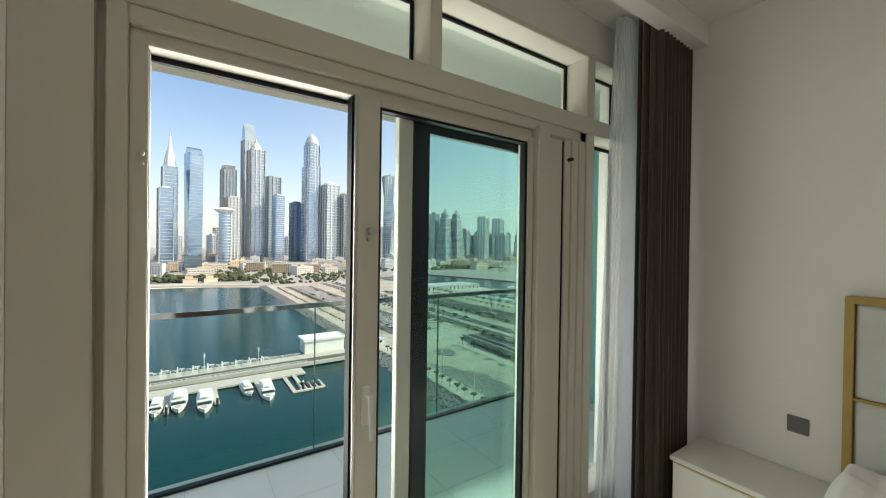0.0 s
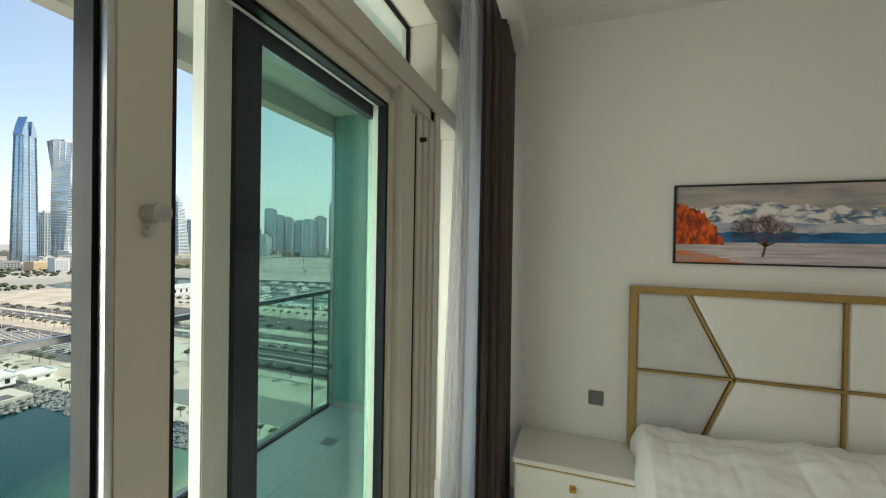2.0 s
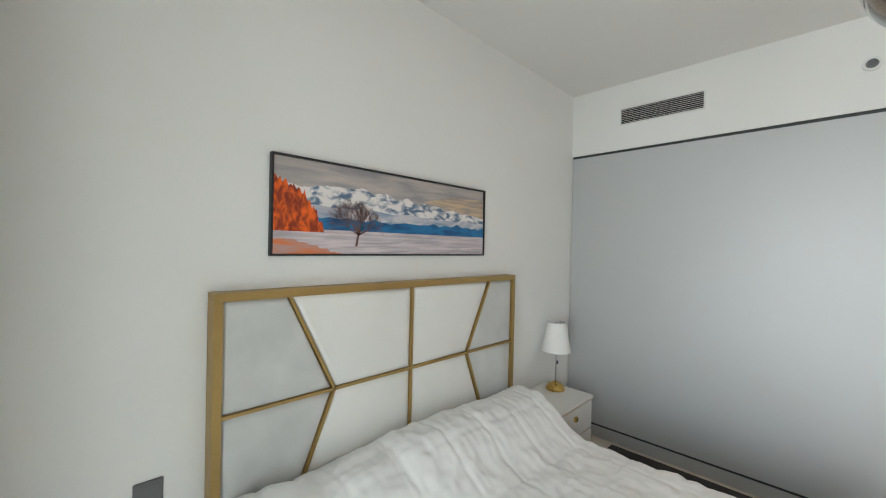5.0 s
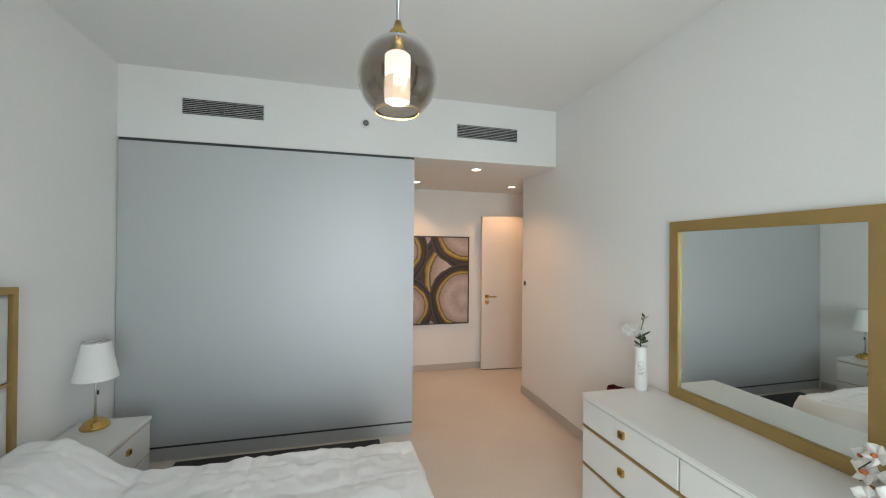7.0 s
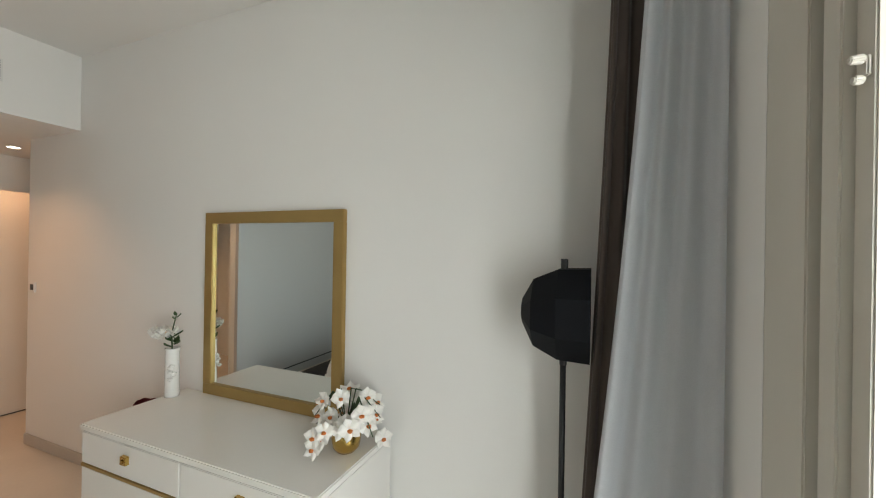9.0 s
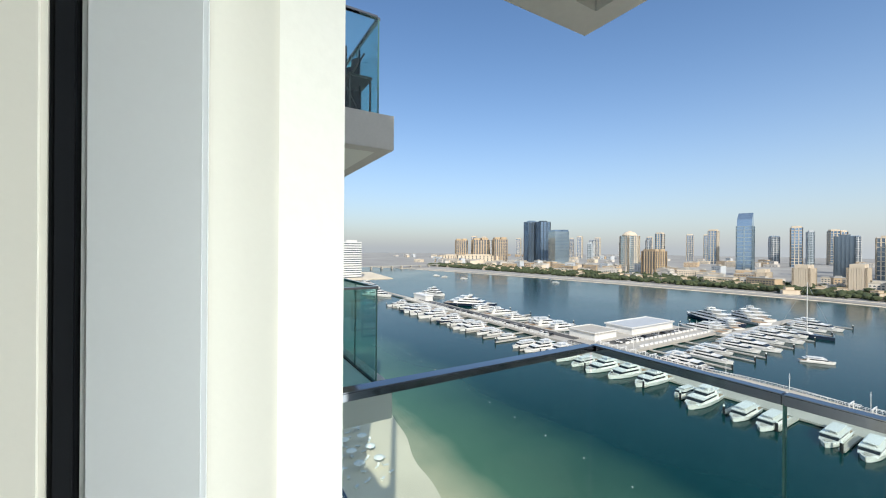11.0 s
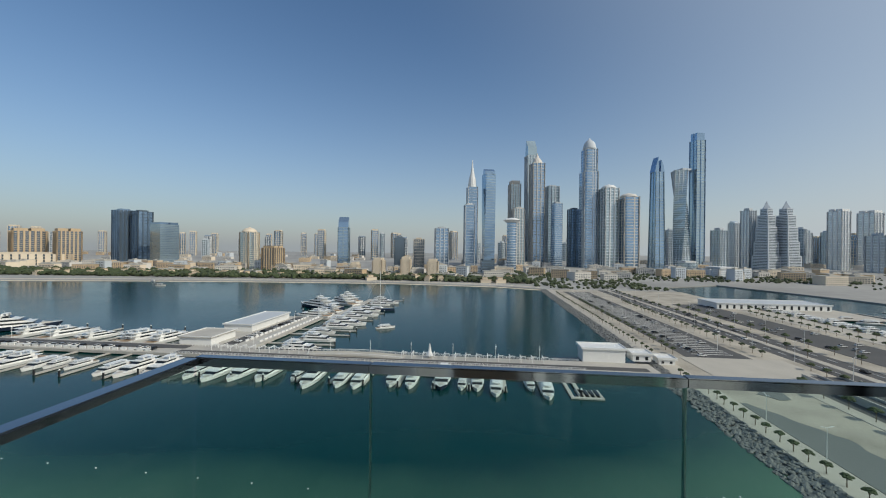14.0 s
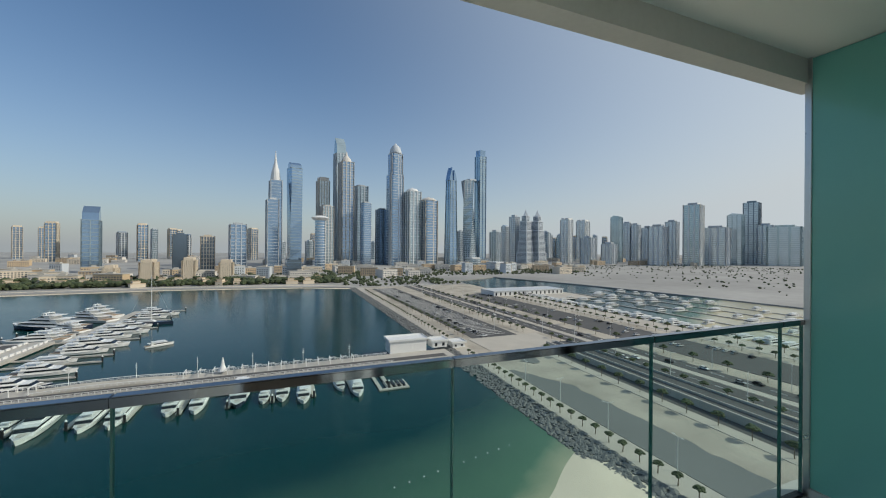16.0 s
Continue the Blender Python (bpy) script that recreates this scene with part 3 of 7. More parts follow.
lampb = thing("table_lamp", "table lamp with a white shade and a brass foot, switched off", "lamp", (2.985, 2.545, 0.491))
part("foot", Geo().lathe([(0.072, 0), (0.074, 0.012), (0.066, 0.022), (0.060, 0.026), (0.058, 0.036), (0.040, 0.048), (0.018, 0.056), (0.012, 0.066)], n=32), BRASS, lampb, smooth=True)
part("stem", Geo().rod((0, 0, 0.06), (0, 0, 0.36), 0.007, n=12), STEEL, lampb, smooth=True)
part("pull_switch", Geo().rod((0, -0.012, 0.20), (0, -0.012, 0.225), 0.006), BLACK, lampb)
shade = part("shade", Geo().lathe([(0.112, 0.30), (0.068, 0.525), (0.064, 0.525), (0.108, 0.30)], n=40, caps=False), SHADE, lampb)
part("shade_ring", Geo().lathe([(0.066, 0.519), (0.069, 0.519), (0.069, 0.527), (0.066, 0.527)], n=32, caps=False).rod((-0.066, 0, 0.52), (0.066, 0, 0.52), 0.003), STEEL, shade)

# ---- dresser, mirror and what stands on it ----
DX0, DX1, DY0, DY1, DZ = 0.857, 2.253, SY + 0.012, -0.352, 0.726
dresser = thing("dresser", "long white gloss dresser with six drawers and gold strips", "dresser", (DX0, DY1, 0))
DW, DD = DX1 - DX0, DY1 - DY0
part("body", Geo().box(0, DW, -DD, -0.022, 0.04, DZ - 0.03), LACQUER, dresser, bevel=0.003)
part("top", Geo().box(-0.004, DW + 0.004, -DD, 0.006, DZ - 0.03, DZ), LACQUER, dresser, bevel=0.005)
part("plinth", Geo().box(0.02, DW - 0.02, -DD + 0.02, -0.03, 0, 0.04), GOLD, dresser, "gold plinth")
for row, (z0, z1) in enumerate(((0.05, 0.295), (0.312, 0.525), (0.542, 0.690))):
    for c in range(2):
        x0 = 0.004 + c * (DW / 2)
        x1 = x0 + DW / 2 - 0.008
        d = part("drawer", Geo().box(x0, x1, -0.022, 0.0, z0, z1), LACQUER, dresser, bevel=0.003)
        cx, cz = (x0 + x1) / 2, (z0 + z1) / 2 + 0.012
        part("knob", Geo().box(cx - 0.019, cx + 0.019, 0.0, 0.018, cz - 0.019, cz + 0.019).box(cx - 0.008, cx + 0.008, 0.018, 0.022, cz - 0.008, cz + 0.008), BRASS, d, "square gold knob", bevel=0.002)
    if row < 2:
        part("gold_strip", Geo().box(0.003, DW - 0.003, -0.022, 0.003, z1 + 0.002, z1 + 0.014), GOLD, dresser)

mir = thing("wall_mirror", "square mirror in a wide brushed gold frame, standing on the dresser", "mirror", (1.614, SY, DZ))
MW, MH = 0.487, 1.051
for x0, x1, z0, z1 in ((-MW, MW, 0, 0.062), (-MW, MW, MH - 0.062, MH), (-MW, -MW + 0.062, 0.062, MH - 0.062), (MW - 0.062, MW, 0.062, MH - 0.062)):
    part("frame_bar", Geo().box(x0, x1, 0.004, 0.034, z0, z1), GOLD, mir, bevel=0.003)
part("mirror_glass", Geo().box(-MW + 0.06, MW - 0.06, 0.006, 0.018, 0.06, MH - 0.06), MIRROR, mir)


def petal_geo(geo, m, length, width, curl):
    def at(u, v):
        t = v
        wv = width * math.sin(math.pi * min(t * 0.9 + 0.12, 1)) ** 0.7
        return m @ Vector(((u - 0.5) * wv, t * length, curl * t * t - 0.25 * width * (u - 0.5) ** 2 * 4))
    geo.grid(at, 3, 4)


def orchid(parent, c, facing, size, rng):
    turn = Matrix.Translation(c) @ Vector(facing).to_track_quat("Z", "Y").to_matrix().to_4x4() @ pose(0, 0, 0, 0, 0, rng.uniform(-30, 30))
    geo = Geo()
    for a, w in ((0, 0.8), (72, 1.15), (144, 0.7), (216, 0.7), (288, 1.15)):
        petal_geo(geo, turn @ pose(0, 0, 0, 8, 0, a), size, size * w, size * 0.2)
    bl = part("bloom", geo, PETAL, parent, "white orchid bloom", smooth=True)
    part("lip", Geo().blob(turn @ Vector((0, -size * 0.12, size * 0.14)), size * 0.24, 0.8, 6, rng), ORANGE_LIP, bl, "orange lip")


rng = random.Random(5)
pot = thing("orchid_pot", "gold pot of white artificial orchids with orange lips", "flowers", (0.955, -0.655, DZ))
part("pot", Geo().lathe([(0.040, 0), (0.056, 0.02), (0.062, 0.055), (0.058, 0.09), (0.052, 0.10), (0.048, 0.098), (0.050, 0.07)], n=28), BRASS, pot, "gold pot", smooth=True)
for k in range(9):
    a = rng.uniform(0, 6.28)
    tip = Vector((math.cos(a) * 0.15, math.sin(a) * 0.13, rng.uniform(0.05, 0.22)))
    geo = Geo()
    mid = Vector((tip.x * 0.45, tip.y * 0.45, 0.24))
    geo.rod((0, 0, 0.09), mid, 0.003, n=5).rod(mid, tip, 0.003, 0.002, n=5)
    part("stem", geo, LEAF, pot, "thin green stem")
for k in range(34):
    a = k * 2.399 + rng.uniform(-0.3, 0.3)
    r = rng.uniform(0.05, 0.17)
    c = (math.cos(a) * r, math.sin(a) * r * 0.9, rng.uniform(0.04, 0.20) + 0.5 * (0.17 - r))
    orchid(pot, c, (math.cos(a) - 0.5, math.sin(a) + 1.0, 0.45), rng.uniform(0.038, 0.048), rng)
for k in range(4):
    geo = Geo()
    petal_geo(geo, pose(0, 0, 0.09, 35, 0, k * 60 + 10), 0.11, 0.04, 0.03)
    part("leaf", geo, LEAF, pot, "dark green leaf", smooth=True)

vase = thing("flower_vase", "slim white porcelain vase holding one white artificial rose", "vase", (2.215, -0.745, DZ))
part("vase_body", Geo().lathe([(0.036, 0), (0.038, 0.01), (0.036, 0.12), (0.035, 0.26), (0.039, 0.275), (0.034, 0.275), (0.031, 0.20)], n=28), PORCELAIN, vase, smooth=True)
geo = Geo()
for k in range(7):
    geo.blob((-0.036 + 0.012 * rng.uniform(-1, 1), 0.028 + 0.012 * rng.uniform(-1, 1), 0.10 + 0.012 * k + 0.02 * rng.random()), 0.014, 0.8, 6, rng)
part("porcelain_flowers", geo, PORCELAIN, vase, "raised porcelain flowers", smooth=True)
part("stem", Geo().rod((0, 0, 0.2), (-0.005, 0.01, 0.36), 0.004).rod((-0.005, 0.01, 0.36), (-0.03, 0.0, 0.47), 0.003), LEAF, vase)
geo = Geo()
for ringk, (num, tilt, rad, size) in enumerate(((3, 78, 0.004, 0.046), (5, 66, 0.010, 0.056), (7, 50, 0.015, 0.064), (8, 28, 0.018, 0.066))):
    for k in range(num):
        petal_geo(geo, pose(0.038, 0.028, 0.345, 0, 0, 360 * k / num + 40 * ringk) @ pose(0, rad, 0, tilt, 0, 0), size, size * 1.05, size * 0.25)
for k in range(7):
    geo.blob((0.038 + 0.022 * math.cos(k * 1.05) * (k > 0), 0.028 + 0.022 * math.sin(k * 1.05) * (k > 0), 0.372 - 0.010 * (k % 2)), 0.030, 0.85, 9, rng)
part("rose", geo, PETAL, vase, "white rose", smooth=True)
geo = Geo()
for k in range(7):
    petal_geo(geo, pose(0, 0, 0.285 + 0.012 * k, 25, 0, k * 100), 0.055, 0.035, 0.006)
for k in range(3):
    petal_geo(geo, pose(-0.028, 0, 0.44 + 0.012 * k, 40, 0, k * 130), 0.03, 0.02, 0.004)
part("leaves", geo, LEAF, vase, smooth=True)
bag = Geo()
bag.grid(lambda u, v: (2.42 + (0.105 + 0.03 * math.sin(v * 3)) * math.cos(u * 6.283) * (1 - 0.35 * max(v - 0.8, 0) * 5) + 0.01 * noise.noise((u * 9, v * 7, 0)),
                       -0.74 + (0.09 + 0.02 * math.sin(v * 3)) * math.sin(u * 6.283) * (1 - 0.35 * max(v - 0.8, 0) * 5) + 0.01 * noise.noise((u * 8, v * 6, 3)),
                       v * 0.66 + 0.02 * noise.noise((u * 12, v * 5, 6)) * v), 40, 24)
solid("cloth_bag", bag, MAROON, "dark red crumpled cloth bag on the floor beside the dresser", "bag", smooth=True)

# ---- photographic lamp on its stand ----
softbox = thing("softbox_light", "black faceted umbrella softbox on a thin black stand", "studio light", (0.078, -0.655, 0))
part("pole", Geo().rod((0, 0, 0.25), (0, 0, 1.22), 0.010, n=10), BLACK, softbox, smooth=True)
for k in range(3):
    a = radians(30 + 120 * k)
    part("leg", Geo().rod((0, 0, 0.45), (0.20 * math.cos(a), 0.17 * math.sin(a), 0.01), 0.008), BLACK, softbox)
part("hub", Geo().rod((0, 0, 1.20), (0, 0, 1.56), 0.012), BLACK, softbox)
geo = Geo()
n = 8
rings = [(0.045, 0.138), (0.122, 0.096), (0.160, 0.015), (0.164, -0.085)]
verts = [(d, r * math.cos(2 * math.pi * (k + 0.5) / n), 1.378 + r * math.sin(2 * math.pi * (k + 0.5) / n)) for r, d in rings for k in range(n)]
faces = [(j * n + k, j * n + (k + 1) % n, (j + 1) * n + (k + 1) % n, (j + 1) * n + k) for j in range(3) for k in range(n)] + [tuple(range(n)), tuple(3 * n + k for k in range(n))]
geo.add(verts, faces)
part("canopy", geo, SOFT, softbox, "black nylon canopy")

# ---- curtains ----


def curtain(name, ax, ay, bx, by, waves, depth, m, label, z1=2.93, seed=0, back=None, sweep=0.0, flare=0.0):
    """A gathered length of cloth: folds across its front, then along its side to the wall."""
    a, b, c = Vector((ax, ay)), Vector((bx, by)), Vector(back)
    la, lb = (b - a).length, (c - b).length
    total = la + lb

    def at(u, v):
        z = 0.015 + v * (z1 - 0.015)
        s = u * total
        p, q, t = (a, b, s / la) if s < la else (b, c, (s - la) / lb)
        d = (q - p).normalized()
        nrm = Vector((-d.y, d.x))
        if s > la * 0.85 and s < la * 1.15:
            mixd = (b - a).normalized().lerp((c - b).normalized(), (s / la - 0.85) / 0.3)
            nrm = Vector((-mixd.y, mixd.x))
        ph = s / la * waves * 2 * math.pi + 1.1 * noise.noise((u * 5, v * 0.7, seed))
        amp = depth * (0.8 + 0.7 * noise.noise((u * 4, v * 1.1, seed + 3)))
        w = p + (q - p) * t + nrm * amp * math.sin(ph)
        open_out = sweep * (1 - v) ** 1.5 * min(s / la, 1)
        return (w.x + open_out + flare * (1 - v) ** 0.8 * max(1 - s / la, 0), w.y, z)
    ob = solid(name, Geo().grid(at, int(waves * 16 * total / la), 26), m, label, "curtain", smooth=True)
    if m is not SHEER:
        md = ob.modifiers.new("thickness", "SOLIDIFY")
        md.thickness = 0.004
    return ob


curtain("curtain", -0.155, 2.27, -0.050, 2.29, 2.4, 0.022, BROWN, "dark brown blackout curtain gathered in folds by the bed", seed=2, back=(-0.058, 2.66), sweep=0.015)
curtain("sheer_curtain", -0.245, 2.18, -0.195, 2.20, 3.6, 0.012, SHEER, "white sheer curtain gathered beside the window", seed=5, back=(-0.20, 2.66), sweep=-0.02, flare=-0.085)
curtain("curtain", -0.150, -0.58, -0.075, -0.56, 2.2, 0.014, BROWN, "dark brown blackout curtain gathered in the corner", seed=8, back=(-0.09, -0.85), sweep=0.115)
curtain("sheer_curtain", -0.318, -0.42, -0.175, -0.46, 3.2, 0.016, SHEER, "white sheer curtain gathered beside the balcony door", seed=11, back=(-0.19, -0.84), sweep=0.235)

# ---- pendant, vents and small fittings ----
pend = thing("pendant_lamp_shade", "smoked mirrored glass globe pendant with a lit white tube", "pendant lamp", (1.462, 0.908, 2.165))
prof = [(0.131 * math.sin(radians(a)), 0.136 * math.cos(radians(a))) for a in range(12, 148, 6)]
globe = part("globe", Geo().lathe(prof, n=48, caps=False), SMOKE, pend, smooth=True)
part("rim", Geo().lathe([(0.0715, -0.113), (0.0745, -0.113), (0.0745, -0.1165), (0.0715, -0.1165), (0.0715, -0.113)], n=48, caps=False), GOLD, globe, "gold rim", smooth=True)
part("tube", Geo().lathe([(0.040, 0.0), (0.043, 0.004), (0.043, 0.072), (0.036, 0.078)], n=28), BULB, pend, "lit white glass tube", smooth=True)
part("tube", Geo().lathe([(0.036, -0.082), (0.043, -0.076), (0.043, -0.004), (0.040, 0.0)], n=28), BULB2, pend, "lit white glass tube", smooth=True)
part("socket", Geo().lathe([(0.012, 0.078), (0.024, 0.085), (0.024, 0.13), (0.030, 0.138), (0.030, 0.150), (0.016, 0.165), (0.010, 0.19)], n=24), BRASS, pend, "brass cap", smooth=True)
part("cord", Geo().rod((0, 0, 0.19), (0, 0, HC - 2.165 - 0.02), 0.006, n=10), STEEL, pend, "grey cord", smooth=True)
part("ceiling_rose", Geo().lathe([(0.05, HC - 2.165 - 0.03), (0.05, HC - 2.165)], n=28), BRASS, pend)

for vy0, vy1 in ((1.705, 2.279), (-0.476, 0.114)):
    vent = thing("air_vent", "slotted white air vent in the bulkhead", "air vent", (EX, vy0, 2.607), group="air vents in the bulkhead")
    w = vy1 - vy0
    part("backing", Geo().box(-0.002, 0.002, 0, w, 0, 0.125), BLACK, vent, "dark duct behind the slats")
    for y0, y1, z0, z1 in ((-0.006, w + 0.006, -0.006, 0.004), (-0.006, w + 0.006, 0.121, 0.131), (-0.006, 0.004, 0.004, 0.121), (w - 0.004, w + 0.006, 0.004, 0.121)):
        part("frame", Geo().box(-0.008, 0, y0, y1, z0, z1), CHALK, vent)
    for k in range(8):
        z = 0.012 + k * 0.0142
        part("slat", Geo().box(-0.006, -0.003, 0.004, w - 0.004, z, z + 0.0022), CHALK, vent)
    part("mid_bar", Geo().box(-0.0095, -0.003, w / 2 - 0.004, w / 2 + 0.004, 0.004, 0.121), SWITCH, vent)
det = thing("smoke_detector", "small round white smoke detector on the bulkhead", "detector", (EX, 0.914, 2.663))
part("base", Geo().rod((0, 0, 0), (-0.012, 0, 0), 0.040, 0.038, n=24), CHALK, det)
part("cap", Geo().rod((-0.012, 0, 0), (-0.03, 0, 0), 0.026, 0.02, n=20), SWITCH, det, "grey sensor cap")
for k, (dx, dy) in enumerate(((3.77, -0.18), (4.62, -0.95), (4.62, 0.27))):
    dl = thing("downlight", "round recessed warm ceiling spotlight, lit", "downlight", (dx, dy, HS), group="spotlights in the hall ceiling")
    part("trim", Geo().lathe([(0.052, 0.0), (0.052, -0.006), (0.040, -0.006), (0.040, 0.0)], n=28, caps=False), CHALK, dl)
    part("lens", Geo().lathe([(0.039, -0.001), (0.039, -0.004)], n=24), SPOT, dl, "glowing lens")
sock = thing("wall_socket", "square dark grey socket on the wall above the nightstand", "socket", (0.467, NY, 0.722))
part("plate", Geo().box(-0.042, 0.042, -0.010, 0, -0.042, 0.042), SWITCH, sock, bevel=0.003)
part("insert", Geo().box(-0.028, 0.028, -0.012, -0.010, -0.028, 0.028), SWITCH, sock, bevel=0.001)
sw = thing("light_switch", "small thermostat switch on the hall wall", "switch", (4.066, SY, 1.238))
part("plate", Geo().box(-0.035, 0.035, 0, 0.012, -0.040, 0.040), CHALK, sw, bevel=0.003)
part("display", Geo().box(-0.022, 0.022, 0.012, 0.014, -0.02, 0.025), BLACK, sw)

# ---- pictures ----


def flat_mat(name, colour, var=0.2, scale=8, stretch=None):
    return mat(name, colour, 0.45, var=var, scale=scale, fine=60, stretch=stretch)


def paint(name, one, two, scale, stretch=(1, 1, 1), lo=0.42, hi=0.58):
    """Brush strokes of two colours on a canvas."""
    m = flat_mat(name, one, 0.1, 20)
    n, l = m.node_tree.nodes, m.node_tree.links
    tc, mp, nz, ramp = n.new("ShaderNodeTexCoord"), n.new("ShaderNodeMapping"), n.new("ShaderNodeTexNoise"), n.new("ShaderNodeValToRGB")
    mp.inputs["Scale"].default_value = stretch
    nz.inputs["Scale"].default_value, nz.inputs["Detail"].default_value, nz.inputs["Distortion"].default_value = scale, 7, 0.6
    e = ramp.color_ramp.elements
    e[0].position, e[0].color, e[1].position, e[1].color = lo, (*one, 1), hi, (*two, 1)
    l.new(tc.outputs["Object"], mp.inputs[0]), l.new(mp.outputs[0], nz.inputs[0]), l.new(nz.outputs[0], ramp.inputs[0])
    l.new(ramp.outputs[0], n["Principled BSDF"].inputs["Base Color"])
    return m


pic = thing("landscape_picture", "long landscape picture of a lake and snowy mountains, black frame", "picture", (1.5325, NY, 1.53))
PW, PH = 0.685, 0.426
for x0, x1, z0, z1 in ((-PW, PW, 0, 0.009), (-PW, PW, PH - 0.009, PH), (-PW, -PW + 0.009, 0.009, PH - 0.009), (PW - 0.009, PW, 0.009, PH - 0.009)):
    part("frame_bar", Geo().box(x0, x1, -0.028, 0, z0, z1), BLACK, pic, bevel=0.001)
ix, iz0, iz1 = PW - 0.009, 0.009, PH - 0.009
part("canvas", Geo().box(-ix, ix, -0.014, -0.004, iz0, iz1), paint("picture_sky", (0.32, 0.30, 0.31), (0.54, 0.47, 0.43), 3, (1, 1, 7), 0.35, 0.65), pic, "grey cloudy sky")
warm = Geo().prism([(0.15, 0.30), (ix, 0.24), (ix, 0.36), (0.35, 0.345)], -0.0165, -0.015, "y")
part("cloud_band", warm, paint("picture_warm_cloud", (0.36, 0.30, 0.26), (0.62, 0.45, 0.29), 5, (1, 1, 12), 0.4, 0.6), pic, "warm band of cloud")


def ridge(name, z_of, base, depth, m, label, x0=-ix, x1=ix, n=90):
    pts = [(x0 + (x1 - x0) * k / n, min(z_of(x0 + (x1 - x0) * k / n), iz1)) for k in range(n + 1)]
    geo = Geo().prism([(x0, base)] + [(x, max(z, base + 0.001)) for x, z in pts] + [(x1, base)], depth - 0.0008, depth, "y")
    part(name, geo, m, pic, label)


ridge("mountain_range", lambda x: 0.285 + 0.035 * math.exp(-((x + 0.30) / 0.3) ** 2) - 0.09 * max(x - 0.15, 0) + 0.022 * noise.noise((x * 14, 0, 0)) + 0.010 * noise.noise((x * 45, 2, 0)), 0.11, -0.0170, paint("picture_snow", (0.10, 0.17, 0.27), (0.82, 0.77, 0.75), 15, (1, 1, 2.0), 0.40, 0.56), "snowy mountains")
ridge("mist", lambda x: 0.215 - 0.02 * x + 0.012 * noise.noise((x * 9, 5, 0)), 0.11, -0.0180, paint("picture_mist", (0.22, 0.30, 0.42), (0.60, 0.57, 0.60), 6, (1, 1, 3), 0.38, 0.58), "bluish mist")
ridge("hill_range", lambda x: 0.172 + 0.020 * noise.noise((x * 6, 9, 0)) + 0.012 * noise.noise((x * 20, 7, 0)), 0.11, -0.0190, paint("picture_blue_hills", (0.006, 0.075, 0.20), (0.012, 0.17, 0.38), 7, (1, 1, 2.5), 0.4, 0.6), "deep blue hills")
part("lake", Geo().box(-ix, ix, -0.0200, -0.0185, iz0, 0.118), paint("picture_lake", (0.42, 0.37, 0.40), (0.66, 0.58, 0.60), 4, (1, 1, 16), 0.38, 0.62), pic, "pale lake")
ridge("forest", lambda x: 0.345 - 0.35 * (x + ix) - 6.0 * max(x + 0.60, 0) ** 2 - 0.024 * abs(math.sin(x * 150 + 3 * noise.noise((x * 20, 1, 0)))) + 0.02 * noise.noise((x * 60, 3, 0)), 0.105, -0.0210, paint("picture_orange_forest", (0.26, 0.022, 0.003), (0.85, 0.13, 0.006), 34, (1, 1, 0.6), 0.40, 0.62), "orange autumn forest", -ix, -0.36, 60)
ridge("forest_reflection", lambda x: 0.072 - 0.26 * max(x + 0.60, 0) + 0.012 * noise.noise((x * 40, 1, 0)), iz0, -0.0206, paint("picture_orange_reflection", (0.46, 0.30, 0.28), (0.70, 0.20, 0.07), 5, (1, 1, 9), 0.4, 0.6), "orange reflection", -ix, -0.36, 60)
tree_m = flat_mat("picture_tree", (0.16, 0.075, 0.065), 0.3, 30)
twig = Geo()
tr = random.Random(3)


def limb(p, ang, length, r, depth):
    q = (p[0] + length * math.sin(ang), p[1] + length * math.cos(ang))
    d = (math.cos(ang) * r, -math.sin(ang) * r)
    twig.prism([(p[0] - d[0], p[1] - d[1]), (p[0] + d[0], p[1] + d[1]), (q[0] + d[0] * 0.7, q[1] + d[1] * 0.7), (q[0] - d[0] * 0.7, q[1] - d[1] * 0.7)], -0.0222, -0.0214, "y")
    if depth:
        for s in ((-1, 1) if tr.random() < 0.55 else (-1, 0.1, 1)):
            limb(q, ang * 0.9 + s * tr.uniform(0.30, 0.75), length * tr.uniform(0.58, 0.82), max(r * 0.62, 0.0007), depth - 1)


limb((-0.282, 0.045), 0.20, 0.055, 0.0062, 0)
limb((-0.271, 0.098), 1.10, 0.062, 0.0034, 3)
for k in range(13):
    limb((-0.271, 0.098), -1.05 + 1.9 * k / 12 + tr.uniform(-0.1, 0.1), tr.uniform(0.046, 0.074), 0.0022, 3)
part("bare_tree", twig, tree_m, pic, "dark bare tree standing in the lake")


